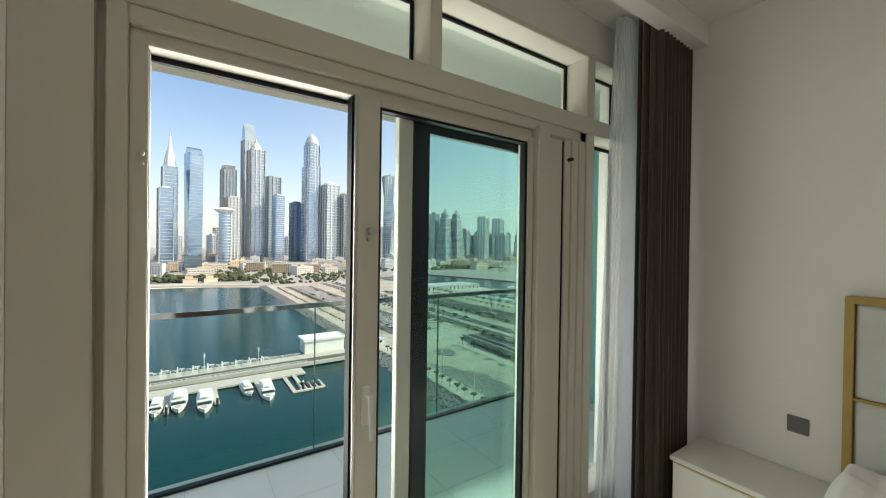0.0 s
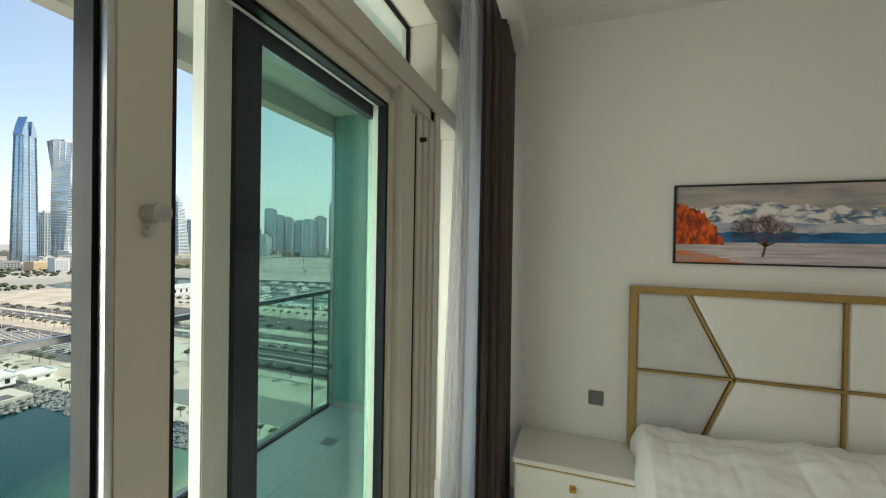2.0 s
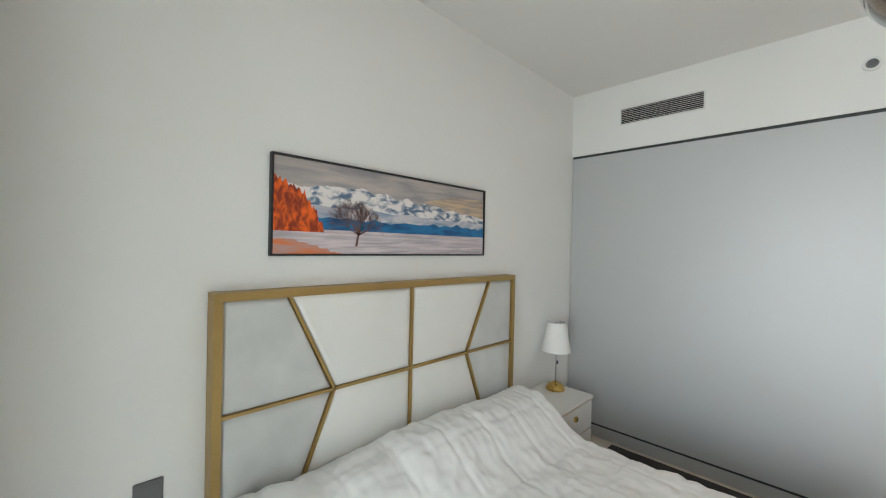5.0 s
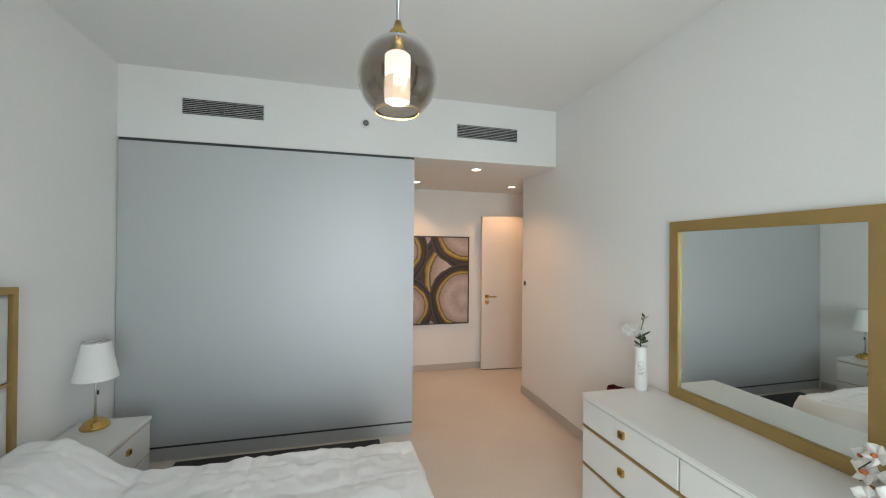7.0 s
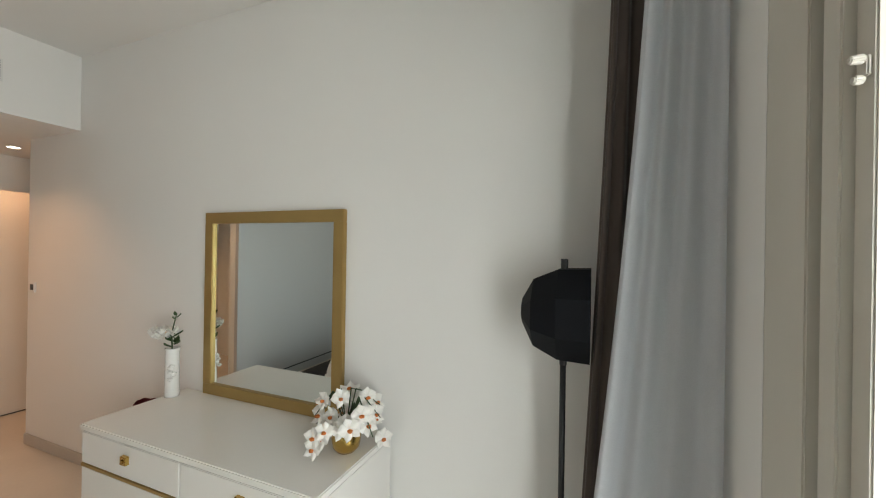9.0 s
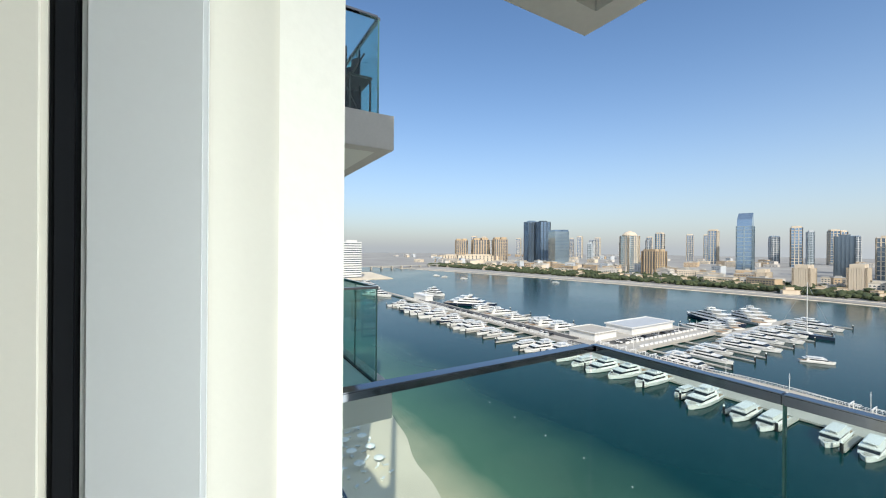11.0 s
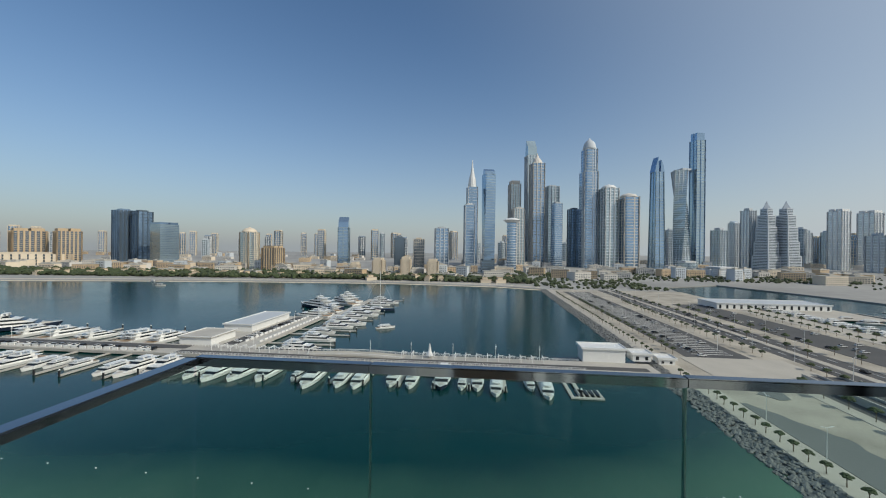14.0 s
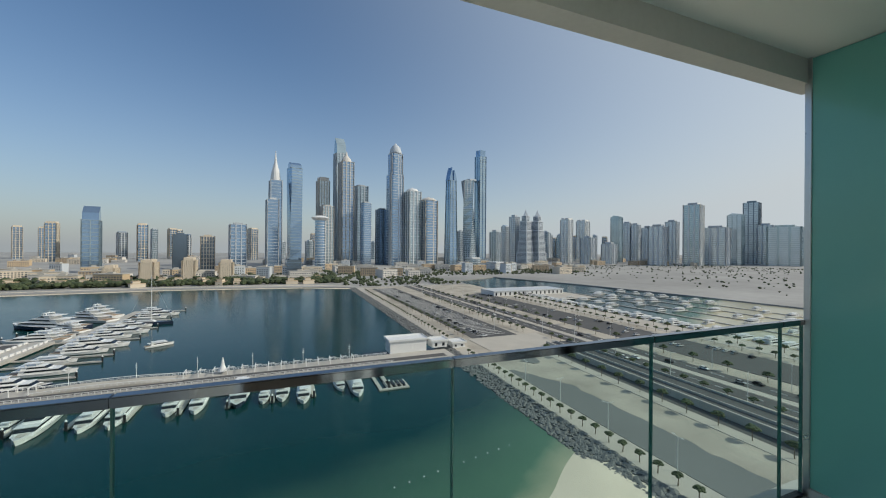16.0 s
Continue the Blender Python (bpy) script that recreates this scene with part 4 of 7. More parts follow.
def rings_mat(circles):
    """Painted canvas of broad dark and gold arcs on taupe."""
    m = bpy.data.materials.new("abstract_canvas")
    m.use_nodes = True
    n, l = m.node_tree.nodes, m.node_tree.links
    b = n["Principled BSDF"]
    b.inputs["Roughness"].default_value = 0.5
    tc, nz, wob = n.new("ShaderNodeTexCoord"), n.new("ShaderNodeTexNoise"), n.new("ShaderNodeVectorMath")
    nz.inputs["Scale"].default_value, nz.inputs["Detail"].default_value = 3.5, 7
    l.new(tc.outputs["Object"], nz.inputs[0])
    wob.operation = "MULTIPLY_ADD"
    l.new(nz.outputs["Color"], wob.inputs[0])
    wob.inputs[1].default_value = (0.10, 0.10, 0.10)
    l.new(tc.outputs["Object"], wob.inputs[2])
    colour = None
    for (cy, cz, r) in circles:
        d, s = n.new("ShaderNodeVectorMath"), n.new("ShaderNodeMath")
        d.operation = "DISTANCE"
        l.new(wob.outputs[0], d.inputs[0])
        d.inputs[1].default_value = (0.05, cy + 0.05, cz + 0.05)
        s.operation, s.inputs[1].default_value = "DIVIDE", r
        l.new(d.outputs["Value"], s.inputs[0])
        rp = n.new("ShaderNodeValToRGB")
        e = rp.color_ramp.elements
        e[0].position, e[0].color = 0.0, (0.52, 0.45, 0.42, 1)
        e[1].position, e[1].color = 0.84, (0.03, 0.018, 0.01, 1)
        for p, c in ((0.28, (0.36, 0.30, 0.28, 1)), (0.50, (0.46, 0.39, 0.36, 1)), (0.70, (0.30, 0.24, 0.21, 1)), (0.73, (0.05, 0.03, 0.015, 1)), (0.75, (0.46, 0.33, 0.05, 1)), (0.79, (0.30, 0.20, 0.03, 1)), (0.90, (0.045, 0.030, 0.022, 1)), (0.95, (0.008, 0.006, 0.005, 1)), (1.0, (0.06, 0.04, 0.03, 1))):
            k = e.new(p)
            k.color = c
        l.new(s.outputs[0], rp.inputs[0])
        if colour is None:
            colour = rp.outputs[0]
        else:
            lt, mx = n.new("ShaderNodeMath"), n.new("ShaderNodeMix")
            lt.operation, lt.inputs[1].default_value = "LESS_THAN", 1.03
            l.new(s.outputs[0], lt.inputs[0])
            mx.data_type = "RGBA"
            l.new(lt.outputs[0], mx.inputs["Factor"])
            l.new(colour, mx.inputs["A"]), l.new(rp.outputs[0], mx.inputs["B"])
            colour = mx.outputs["Result"]
    grain, gm = n.new("ShaderNodeTexNoise"), n.new("ShaderNodeMix")
    grain.inputs["Scale"].default_value, grain.inputs["Detail"].default_value = 26, 6
    l.new(tc.outputs["Object"], grain.inputs[0])
    gm.data_type, gm.blend_type = "RGBA", "OVERLAY"
    gm.inputs["Factor"].default_value = 0.22
    l.new(colour, gm.inputs["A"]), l.new(grain.outputs["Fac"], gm.inputs["B"])
    l.new(gm.outputs["Result"], b.inputs["Base Color"])
    return m


art = thing("abstract_picture", "large abstract picture of gold, black and taupe arcs, dark frame", "picture", (5.13, -0.552, 0.619))
AW, AH = 1.10, 1.167
for y0, y1, z0, z1 in ((0, AW, 0, 0.014), (0, AW, AH - 0.014, AH), (0, 0.014, 0.014, AH - 0.014), (AW - 0.014, AW, 0.014, AH - 0.014)):
    part("frame_bar", Geo().box(-0.04, 0, y0, y1, z0, z1), BLACK, art, bevel=0.002)
part("canvas", Geo().box(-0.028, -0.004, 0.014, AW - 0.014, 0.014, AH - 0.014), rings_mat([(0.55, 0.55, 2.2), (0.02, 0.60, 0.72), (0.03, 1.27, 0.52), (1.02, 0.94, 0.44), (0.90, 0.23, 0.40), (0.06, 0.32, 0.48)]), art, "painted canvas")

# ---- our balcony ----
BF = -0.07   # balcony floor level
structure("balcony_slab", Geo().box(-2.16, -0.44, -1.05, 3.80, BF - 0.36, BF - 0.004).box(-0.62, -0.44, -1.05, 3.80, BF - 0.36, BF + 0.02), SLAB, "painted concrete balcony slab", category="balcony")
tiles = tagged(new("balcony_floor"), "pale grey tiled balcony floor", "floor", kind="structure")
for i in range(3):
    for j in range(9):
        x0, y0 = -2.02 + i * 0.468, -0.86 + j * 0.495
        part("tile", Geo().box(x0 + 0.0015, x0 + 0.4665, y0 + 0.0015, y0 + 0.4935, BF - 0.004, BF), BALTILE, tiles)
structure("wall_balcony_north", Geo().box(-2.02, OX, 3.62, 3.80, BF - 0.1, 3.2), RENDER, "end wall of the balcony", category="wall")
fin = thing("glass_cladding", "teal back-painted glass cladding on the balcony end wall", "cladding", (0, 0, 0))
part("sheet", Geo().box(-1.998, OX, 3.604, 3.618, BF + 0.07, 2.90), TEALWALL, fin)
part("edge_trim", Geo().box(-2.035, -1.998, 3.592, 3.66, BF, 2.93), STEEL, fin, "grey metal edge trim", bevel=0.002)
part("skirting", Geo().box(-1.998, OX, 3.585, 3.619, BF, BF + 0.07), SLAB, fin, "pale skirting")
structure("wall_facade_north", Geo().box(OX, OX + 0.15, NY, 3.80, -0.3, 3.2), RENDER, "rendered facade beside the window", category="wall")
structure("balcony_edge_beam", Geo().box(-2.15, -2.02, -1.05, 3.80, 2.738, 3.2).box(-2.02, OX, -1.05, -0.88, 2.738, 3.2), SLAB, "grey concrete edge beam of the balcony above", category="beam")
ceil_b = Geo().box(-2.02, OX, -0.88, 3.80, 2.905, 3.2).box(OX, 0.5, -1.05, 3.8, 3.06, 3.2)
structure("balcony_ceiling", ceil_b, SOFFIT, "pale painted underside of the balcony above", category="ceiling")
drain = thing("floor_drain", "square steel floor drain in the balcony floor", "drain", (-1.60, 2.99, BF))
part("frame", Geo().box(-0.07, 0.07, -0.07, 0.07, 0.0, 0.003), STEEL, drain)
for k in range(5):
    part("slot", Geo().box(-0.05, 0.05, -0.05 + k * 0.022, -0.04 + k * 0.022, 0.003, 0.0045), BLACK, drain)

RX, RY0, RZ = -2.046, -0.907, 1.131
JOINT = mat("polished_glass_edge", (0.06, 0.16, 0.14), 0.15, var=0.1, scale=5)
RAILTOP = mat("polished_steel_rail", (0.20, 0.21, 0.23), 0.09, 1.0, var=0.1, scale=4)


def rail(label, runs, top, bottom, grp, glass=RAILGLASS):
    """A glass balustrade: panes between joints, a flat top rail and a base shoe."""
    ob = thing("glass_balustrade", label, "balustrade", (0, 0, 0), group=grp)
    for (xa, ya), (xb, yb) in runs:
        along_y = abs(yb - ya) > abs(xb - xa)
        lo, hi = (min(ya, yb), max(ya, yb)) if along_y else (min(xa, xb), max(xa, xb))
        if along_y:
            pn = part("pane", Geo().box(xa - 0.008, xa + 0.008, lo + 0.004, hi - 0.004, bottom + 0.02, top - 0.03), glass, ob)
            part("base_shoe", Geo().box(xa - 0.02, xa + 0.02, lo, hi, bottom, bottom + 0.02), DARKFRAME, ob)
            part("top_rail", Geo().box(xa - 0.024, xa + 0.022, lo, hi, top - 0.036, top), RAILTOP, ob, bevel=0.004)
        else:
            pn = part("pane", Geo().box(lo + 0.004, hi - 0.004, ya - 0.008, ya + 0.008, bottom + 0.02, top - 0.03), glass, ob)
            part("base_shoe", Geo().box(lo, hi, ya - 0.02, ya + 0.02, bottom, bottom + 0.02), DARKFRAME, ob)
            part("top_rail", Geo().box(lo, hi, ya - 0.03, ya + 0.03, top - 0.03, top), RAILTOP, ob, bevel=0.004)
        if along_y:
            part("joint", Geo().box(xa - 0.0095, xa + 0.0095, hi - 0.003, hi + 0.003, bottom + 0.02, top - 0.03), JOINT, ob, "dark green glass edge")
        pn.visible_shadow = False
    return ob


rail("frameless glass balcony balustrade with a polished metal top rail", [((RX, RY0), (RX, -0.172)), ((RX, -0.172), (RX, 0.985)), ((RX, 0.985), (RX, 2.164)), ((RX, 2.164), (RX, 3.345)), ((RX, 3.345), (RX, 3.592)), ((RX + 0.025, RY0), (OX, RY0))], RZ, BF, "balcony balustrades")

# ---- the neighbouring balconies, one above the other ----
for lev, z in enumerate((-3.33, -0.07, 3.21)):
    nb = thing("neighbour_balcony", "neighbouring concrete balcony with pale soffit and teal end wall", "balcony", (0, 0, z), group="neighbouring balconies")
    part("slab", Geo().box(-2.33, 0.3, -8.9, -4.0, -0.42, 0.0), SLAB, nb, bevel=0.006)
    part("floor_finish", Geo().box(-2.12, -0.68, -8.6, -4.12, 0.0, 0.008), BALTILE, nb, "pale floor finish")
    for lx in (-1.7, -1.1):
        part("soffit_light", Geo().rod((lx, -5.6, -0.427), (lx, -5.6, -0.423), 0.05, n=16), SWITCH, nb, "small recessed light")
    part("soffit", Geo().box(-2.15, 0.3, -8.8, -4.2, -0.424, -0.42), SOFFIT, nb, "pale soffit panel")
    part("end_wall", Geo().box(-2.22, -0.62, -8.9, -8.62, 0.0, 2.85), TEALWALL, nb, "teal glass-clad end wall")
    part("end_trim", Geo().box(-2.27, -2.22, -8.9, -8.6, 0.0, 2.85), STEEL, nb, "grey metal trim")
    part("back_wall", Geo().box(-0.68, -0.2, -8.62, -4.0, 0.0, 2.85), RENDER, nb, "rendered back wall")
    rail("glass balustrade of a neighbouring balcony", [((-2.15, -8.6), (-2.15, -6.6)), ((-2.15, -6.6), (-2.15, -4.9)), ((-2.15, -4.9), (-2.15, -4.08)), ((-2.13, -4.08), (-0.68, -4.08))], z + 1.2, z, "balcony balustrades", TEALRAIL)
structure("recess_wall", Geo().box(-0.66, -0.2, -4.0, -1.02, -58, 40), RENDER, "rendered facade between the balconies", category="wall")


def garden_chair(at, rz):
    ob = thing("garden_armchair", "black metal balcony armchair with dark cushions", "armchair", at, rz)
    for y in (-0.31, 0.31):
        geo = Geo().rod((-0.33, y, 0.02), (0.33, y, 0.02), 0.016).rod((0.33, y, 0.02), (0.33, y, 0.60), 0.016).rod((-0.33, y, 0.02), (-0.33, y, 0.60), 0.016).rod((-0.33, y, 0.60), (0.33, y, 0.60), 0.018)
        part("side_frame", geo, BLACK, ob)
    part("seat_frame", Geo().box(-0.32, 0.32, -0.31, 0.31, 0.27, 0.30), BLACK, ob)
    part("seat_cushion", Geo().box(-0.28, 0.33, -0.29, 0.29, 0.30, 0.42), SWITCH, ob, bevel=0.03)
    part("back_cushion", Geo().box(-0.34, -0.2, -0.29, 0.29, 0.42, 0.82), SWITCH, ob, bevel=0.03)


garden_chair((-1.15, -6.8, -0.07), 180)
# what stands on the balcony above the neighbour's
egg = thing("hanging_chair", "dark woven hanging egg chair on a metal stand", "hanging chair", (-1.45, -6.1, 3.21))
geo = Geo()
for k in range(9):
    a = -70 + 140 * k / 8
    r, zz = 0.56 * math.cos(radians(a)), 0.95 + 0.72 * math.sin(radians(a))
    geo.lathe([(r + 0.02, zz - 0.02), (r + 0.02, zz + 0.02), (r - 0.02, zz + 0.02), (r - 0.02, zz - 0.02), (r + 0.02, zz - 0.02)], n=20, caps=False)
for k in range(18):
    a = 2 * math.pi * k / 18
    pts = [Vector((0.56 * math.cos(radians(t)) * math.cos(a), 0.56 * math.cos(radians(t)) * math.sin(a), 0.95 + 0.72 * math.sin(radians(t)))) for t in range(-75, 80, 15)]
    for p, q in zip(pts, pts[1:]):
        geo.rod(p, q, 0.02, n=5)
part("woven_shell", geo, RUG, egg, "dark woven shell")
part("inner_shell", Geo().lathe([(0.52 * math.cos(radians(t)) + 0.001, 0.95 + 0.68 * math.sin(radians(t))) for t in range(-75, 76, 15)], n=24), RUG, egg, "dark net lining", smooth=True)
part("seat_pad", Geo().lathe([(0.05, 0.33), (0.42, 0.40), (0.50, 0.55), (0.46, 0.62), (0.05, 0.52)], n=20), SOFT, egg, smooth=True)
part("stand", Geo().rod((0.5, -0.45, 0.0), (0.5, 0.45, 0.0), 0.03).rod((0.5, 0, 0), (0.62, 0, 1.4), 0.03).rod((0.62, 0, 1.4), (0.0, 0, 2.0), 0.03).rod((0, 0, 2.0), (0, 0, 1.66), 0.01), BLACK, egg)
rack = thing("drying_rack", "drying rack hung with dark blue cloths", "drying rack", (-1.85, -4.75, 3.21))
for y in (-0.3, 0.3):
    part("leg", Geo().rod((-0.25, y, 0), (0.25, y, 0.9), 0.012).rod((0.25, y, 0), (-0.25, y, 0.9), 0.012), BLACK, rack)
NAVY = mat("navy_cloth", (0.018, 0.028, 0.05), 0.85, var=0.25, scale=8, bump=0.3, fine=80)
for k in range(3):
    part("cloth", Geo().grid(lambda u, v: (-0.2 + 0.2 * k + 0.03 * math.sin(u * 15 + k), -0.35 + 0.7 * u, 0.12 + 0.8 * v), 16, 6), NAVY, rack, "dark blue cloth", smooth=True)
tab = thing("side_table", "small black metal side table", "table", (-1.98, -4.4, 3.21))
part("tabletop", Geo().box(-0.14, 0.16, -0.22, 0.2, 0.47, 0.50), BLACK, tab)
for x in (-0.12, 0.14):
    for y in (-0.2, 0.18):
        part("leg", Geo().box(x - 0.01, x + 0.01, y - 0.01, y + 0.01, 0, 0.47), BLACK, tab)

# ---- sea, land and roads ----
SEA, LAND, PEN = -58.0, -56.4, -56.6


def water_mat():
    """Sea: dark teal depth, greener over the sand by the shore, small waves."""
    m = mat("sea_water", (0.0, 0.033, 0.034), 0.16, spec=0.3, var=0.15, scale=0.008, fine=0.05)
    n, l = m.node_tree.nodes, m.node_tree.links
    b = n["Principled BSDF"]
    tc, d, rp = n.new("ShaderNodeTexCoord"), n.new("ShaderNodeVectorMath"), n.new("ShaderNodeMapRange")
    nz = n.new("ShaderNodeTexNoise")
    nz.inputs["Scale"].default_value, nz.inputs["Detail"].default_value = 0.03, 4
    l.new(tc.outputs["Object"], nz.inputs[0])
    sep, mx = n.new("ShaderNodeSeparateXYZ"), n.new("ShaderNodeMix")
    l.new(tc.outputs["Object"], sep.inputs[0])
    ad = n.new("ShaderNodeMath")
    ad.operation, ad.inputs[1].default_value = "MULTIPLY_ADD", 26.0
    bend, lean_y, along = n.new("ShaderNodeMath"), n.new("ShaderNodeMath"), n.new("ShaderNodeMath")
    bend.operation, bend.inputs[1].default_value = "SUBTRACT", 10.0
    lean_y.operation, lean_y.inputs[1].default_value = "MAXIMUM", 0.0
    along.operation, along.inputs[1].default_value = "MULTIPLY_ADD", 0.52
    l.new(sep.outputs["Y"], bend.inputs[0]), l.new(bend.outputs[0], lean_y.inputs[0])
    l.new(lean_y.outputs[0], along.inputs[0]), l.new(sep.outputs["X"], along.inputs[2])
    l.new(nz.outputs[0], ad.inputs[0]), l.new(along.outputs[0], ad.inputs[2])
    rp.inputs["From Min"].default_value, rp.inputs["From Max"].default_value = -92.0, -36.0
    l.new(ad.outputs[0], rp.inputs[0])
    mx.data_type = "RGBA"
    mx.inputs["B"].default_value = (0.10, 0.20, 0.13, 1)
    src = b.inputs["Base Color"].links[0].from_socket
    l.new(rp.outputs[0], mx.inputs["Factor"]), l.new(src, mx.inputs["A"])
    shallow, over_sand = n.new("ShaderNodeMapRange"), n.new("ShaderNodeMix")
    shallow.inputs["From Min"].default_value, shallow.inputs["From Max"].default_value = -50.0, -33.0
    over_sand.data_type = "RGBA"
    over_sand.inputs["B"].default_value = (0.46, 0.43, 0.30, 1)
    l.new(ad.outputs[0], shallow.inputs[0]), l.new(shallow.outputs[0], over_sand.inputs["Factor"])
    l.new(mx.outputs["Result"], over_sand.inputs["A"]), l.new(over_sand.outputs["Result"], b.inputs["Base Color"])
    b.inputs["IOR"].default_value = 1.33
    return m


SAND = mat("beach_sand", (0.70, 0.62, 0.49), 0.9, var=0.14, scale=0.05, bump=0.3, fine=1.5)
EARTH = mat("pale_bare_ground", (0.40, 0.365, 0.305), 0.9, var=0.4, scale=0.05, bump=0.3, fine=0.9)
GRAVEL = mat("grey_gravel", (0.16, 0.17, 0.165), 0.9, var=0.12, scale=0.05, fine=2)
ASPHALT = mat("asphalt", (0.085, 0.085, 0.085), 0.85, var=0.2, scale=0.06, fine=1.5)
PAVE = mat("pale_paving", (0.45, 0.42, 0.365), 0.8, var=0.12, scale=0.08, fine=1.2)
ROCK = mat("grey_revetment_rock", (0.17, 0.175, 0.17), 0.9, var=0.4, scale=0.5, bump=0.3, fine=3)
CITY = mat("city_ground", (0.32, 0.315, 0.30), 0.9, var=0.3, scale=0.006, fine=0.08)
FOLIAGE = mat("palm_foliage", (0.055, 0.075, 0.032), 0.8, var=0.5, scale=0.12, fine=1.2, rand=0.15)
TRUNK = mat("trunk_bark", (0.16, 0.12, 0.085), 0.9, var=0.25, scale=6)
WHITE = mat("white_gelcoat", (0.76, 0.76, 0.74), 0.25, var=0.04, scale=1.0, rand=0.05)
NAVYHULL = mat("navy_hull", (0.02, 0.03, 0.055), 0.2, var=0.1, scale=0.5)
SMOKED = mat("smoked_boat_glass", (0.02, 0.025, 0.03), 0.12, var=0.2, scale=1)
TEAK = mat("teak_deck", (0.34, 0.24, 0.15), 0.6, var=0.2, scale=2)
CONC = mat("pier_concrete", (0.44, 0.42, 0.38), 0.8, var=0.15, scale=0.15, fine=3)
MARK = mat("white_road_paint", (0.70, 0.70, 0.67), 0.7, var=0.1, scale=1)

structure("water", Geo().grid(lambda u, v: (4800 * (2 * u - 1) * abs(2 * u - 1) ** 1.6, 4800 * (2 * v - 1) * abs(2 * v - 1) ** 1.6, SEA), 90, 90), water_mat(), "calm teal bay water, paler over the sand", category="water")
main = [(-430, -1150), (-490, -1010), (-540, -800), (-575, -632), (-606, -412), (-628, -153), (-606, 20), (-572, 92), (-572, 276), (-640, 290), (-700, 400), (-520, 455), (-330, 484), (-200, 494), (300, 520), (300, 4700), (-4700, 4700), (-4700, -4700), (-150, -4700), (-150, -2200), (-260, -1500)]
structure("ground", Geo().prism(main, -75, LAND), CITY, "sandy city ground beyond the bay", category="ground")
strip = [(-430, -1150), (-490, -1010), (-540, -800), (-575, -632), (-606, -412), (-628, -153), (-606, 20), (-572, 88)]
beach = Geo()
for (xa, ya), (xb, yb) in zip(strip, strip[1:]):
    beach.add([(xa + 9, ya, SEA - 0.2), (xb + 9, yb, SEA - 0.2), (xb - 26, yb, LAND + 0.25), (xa - 26, ya, LAND + 0.25), (xb - 26, yb, SEA - 2), (xa - 26, ya, SEA - 2)], [(0, 1, 2, 3), (3, 2, 4, 5)])
structure("beach", beach, SAND, "pale sandy beach along the far shore", category="beach")
EDGE = [(-574, 92.5), (-300, 91.0), (-171, 89.6), (-110, 87.8), (-60, 86.8), (260, 86.8)]


def edge(x):
    """The waterside edge of the peninsula, which runs slightly askew."""
    for (xa, ya), (xb, yb) in zip(EDGE, EDGE[1:]):
        if xa <= x <= xb:
            return ya + (yb - ya) * (x - xa) / (xb - xa)
    return 92.5


structure("peninsula", Geo().prism(EDGE + [(260, 276), (-460, 276), (-574, 280)], -75, PEN), EARTH, "flat peninsula of pale bare ground", category="ground")
shore = [(-260, -60), (-125, -54), (-92, -47), (-30, -43), (10, -49), (45, -66), (62, -76), (80, -89), (96, -92)]


def beach_at(u, v):
    """Sand that slopes softly into the shallows and levels off inland."""
    y = -240 + 336 * v
    for (ya, xa), (yb, xb) in zip(shore, shore[1:]):
        if ya <= y <= yb:
            xs = xa + (xb - xa) * (y - ya) / (yb - ya)
    d = -18 + 70 * u if u < 0.9 else 45 + (u - 0.9) * 2000
    d2 = d + 2.5 * noise.noise((y * 0.05, d * 0.03, 3.0))
    k = min(max((d2 + 18) / 32, 0), 1)
    z = SEA - 0.9 + 1.7 * k * k * (3 - 2 * k) + (0.05 * noise.noise((d * 0.2, y * 0.2, 0)) if k > 0.6 else 0)
    return (xs + d, y, z)


structure("near_beach", Geo().grid(beach_at, 60, 130), SAND, "sandy beach sloping into the shallow water below the building", category="beach", smooth=True)
structure("promenade", Geo().prism([(x, y + 0.6) for x, y in EDGE] + [(x, y + 9.4) for x, y in EDGE[::-1]], PEN - 0.2, PEN + 0.09), PAVE, "pale paved waterside promenade", category="pavement")
lay = [("parking_lot", -545, -222, 112, 146, ASPHALT, "asphalt parking lot on the peninsula"),
       ("road", -1000, 200, 166, 176, ASPHALT, "asphalt road along the peninsula"), ("road", -1000, 200, 182, 192, ASPHALT, "asphalt road along the peninsula"),
       ("pavement", -900, 200, 176.6, 181.4, PAVE, "paved strip between the roads"), ("parking_lot", -440, -60, 205, 240, ASPHALT, "asphalt parking lot by the marina"),
       ("quay", -460, 200, 252, 276, PAVE, "pale paved marina quay"), ("quay", -470, -362, 276.5, 352, PAVE, "pale paved clubhouse quay"), ("plaza", -222, -178, 108, 160, PAVE, "pale paved plaza at the pier's end")]
for k, (nm, x0, x1, y0, y1, m, lb) in enumerate(lay):
    structure(nm, Geo().box(x0, x1, y0, y1, PEN - 0.2, PEN + 0.10 + 0.012 * k), m, lb, category="road" if "road" in nm else "ground")
grav = Geo()
pg = random.Random(8)
poly = [(-170 + 10 * math.cos(a / 14 * 6.283) * pg.uniform(0.6, 1.2), 119 + 6 * math.sin(a / 14 * 6.283) * pg.uniform(0.5, 1.2)) for a in range(14)]
structure("gravel_patch", grav.prism(poly, PEN, PEN + 0.2), GRAVEL, "uneven dark gravel patch", category="ground")
upper = [(-158 + 2.2 * k, 101.5 + min(k, 12) * 1.0 + 1.6 * noise.noise((k * 0.35, 2.0, 0)) + 1.0 * noise.noise((k * 1.3, 5.0, 0))) for k in range(60)]
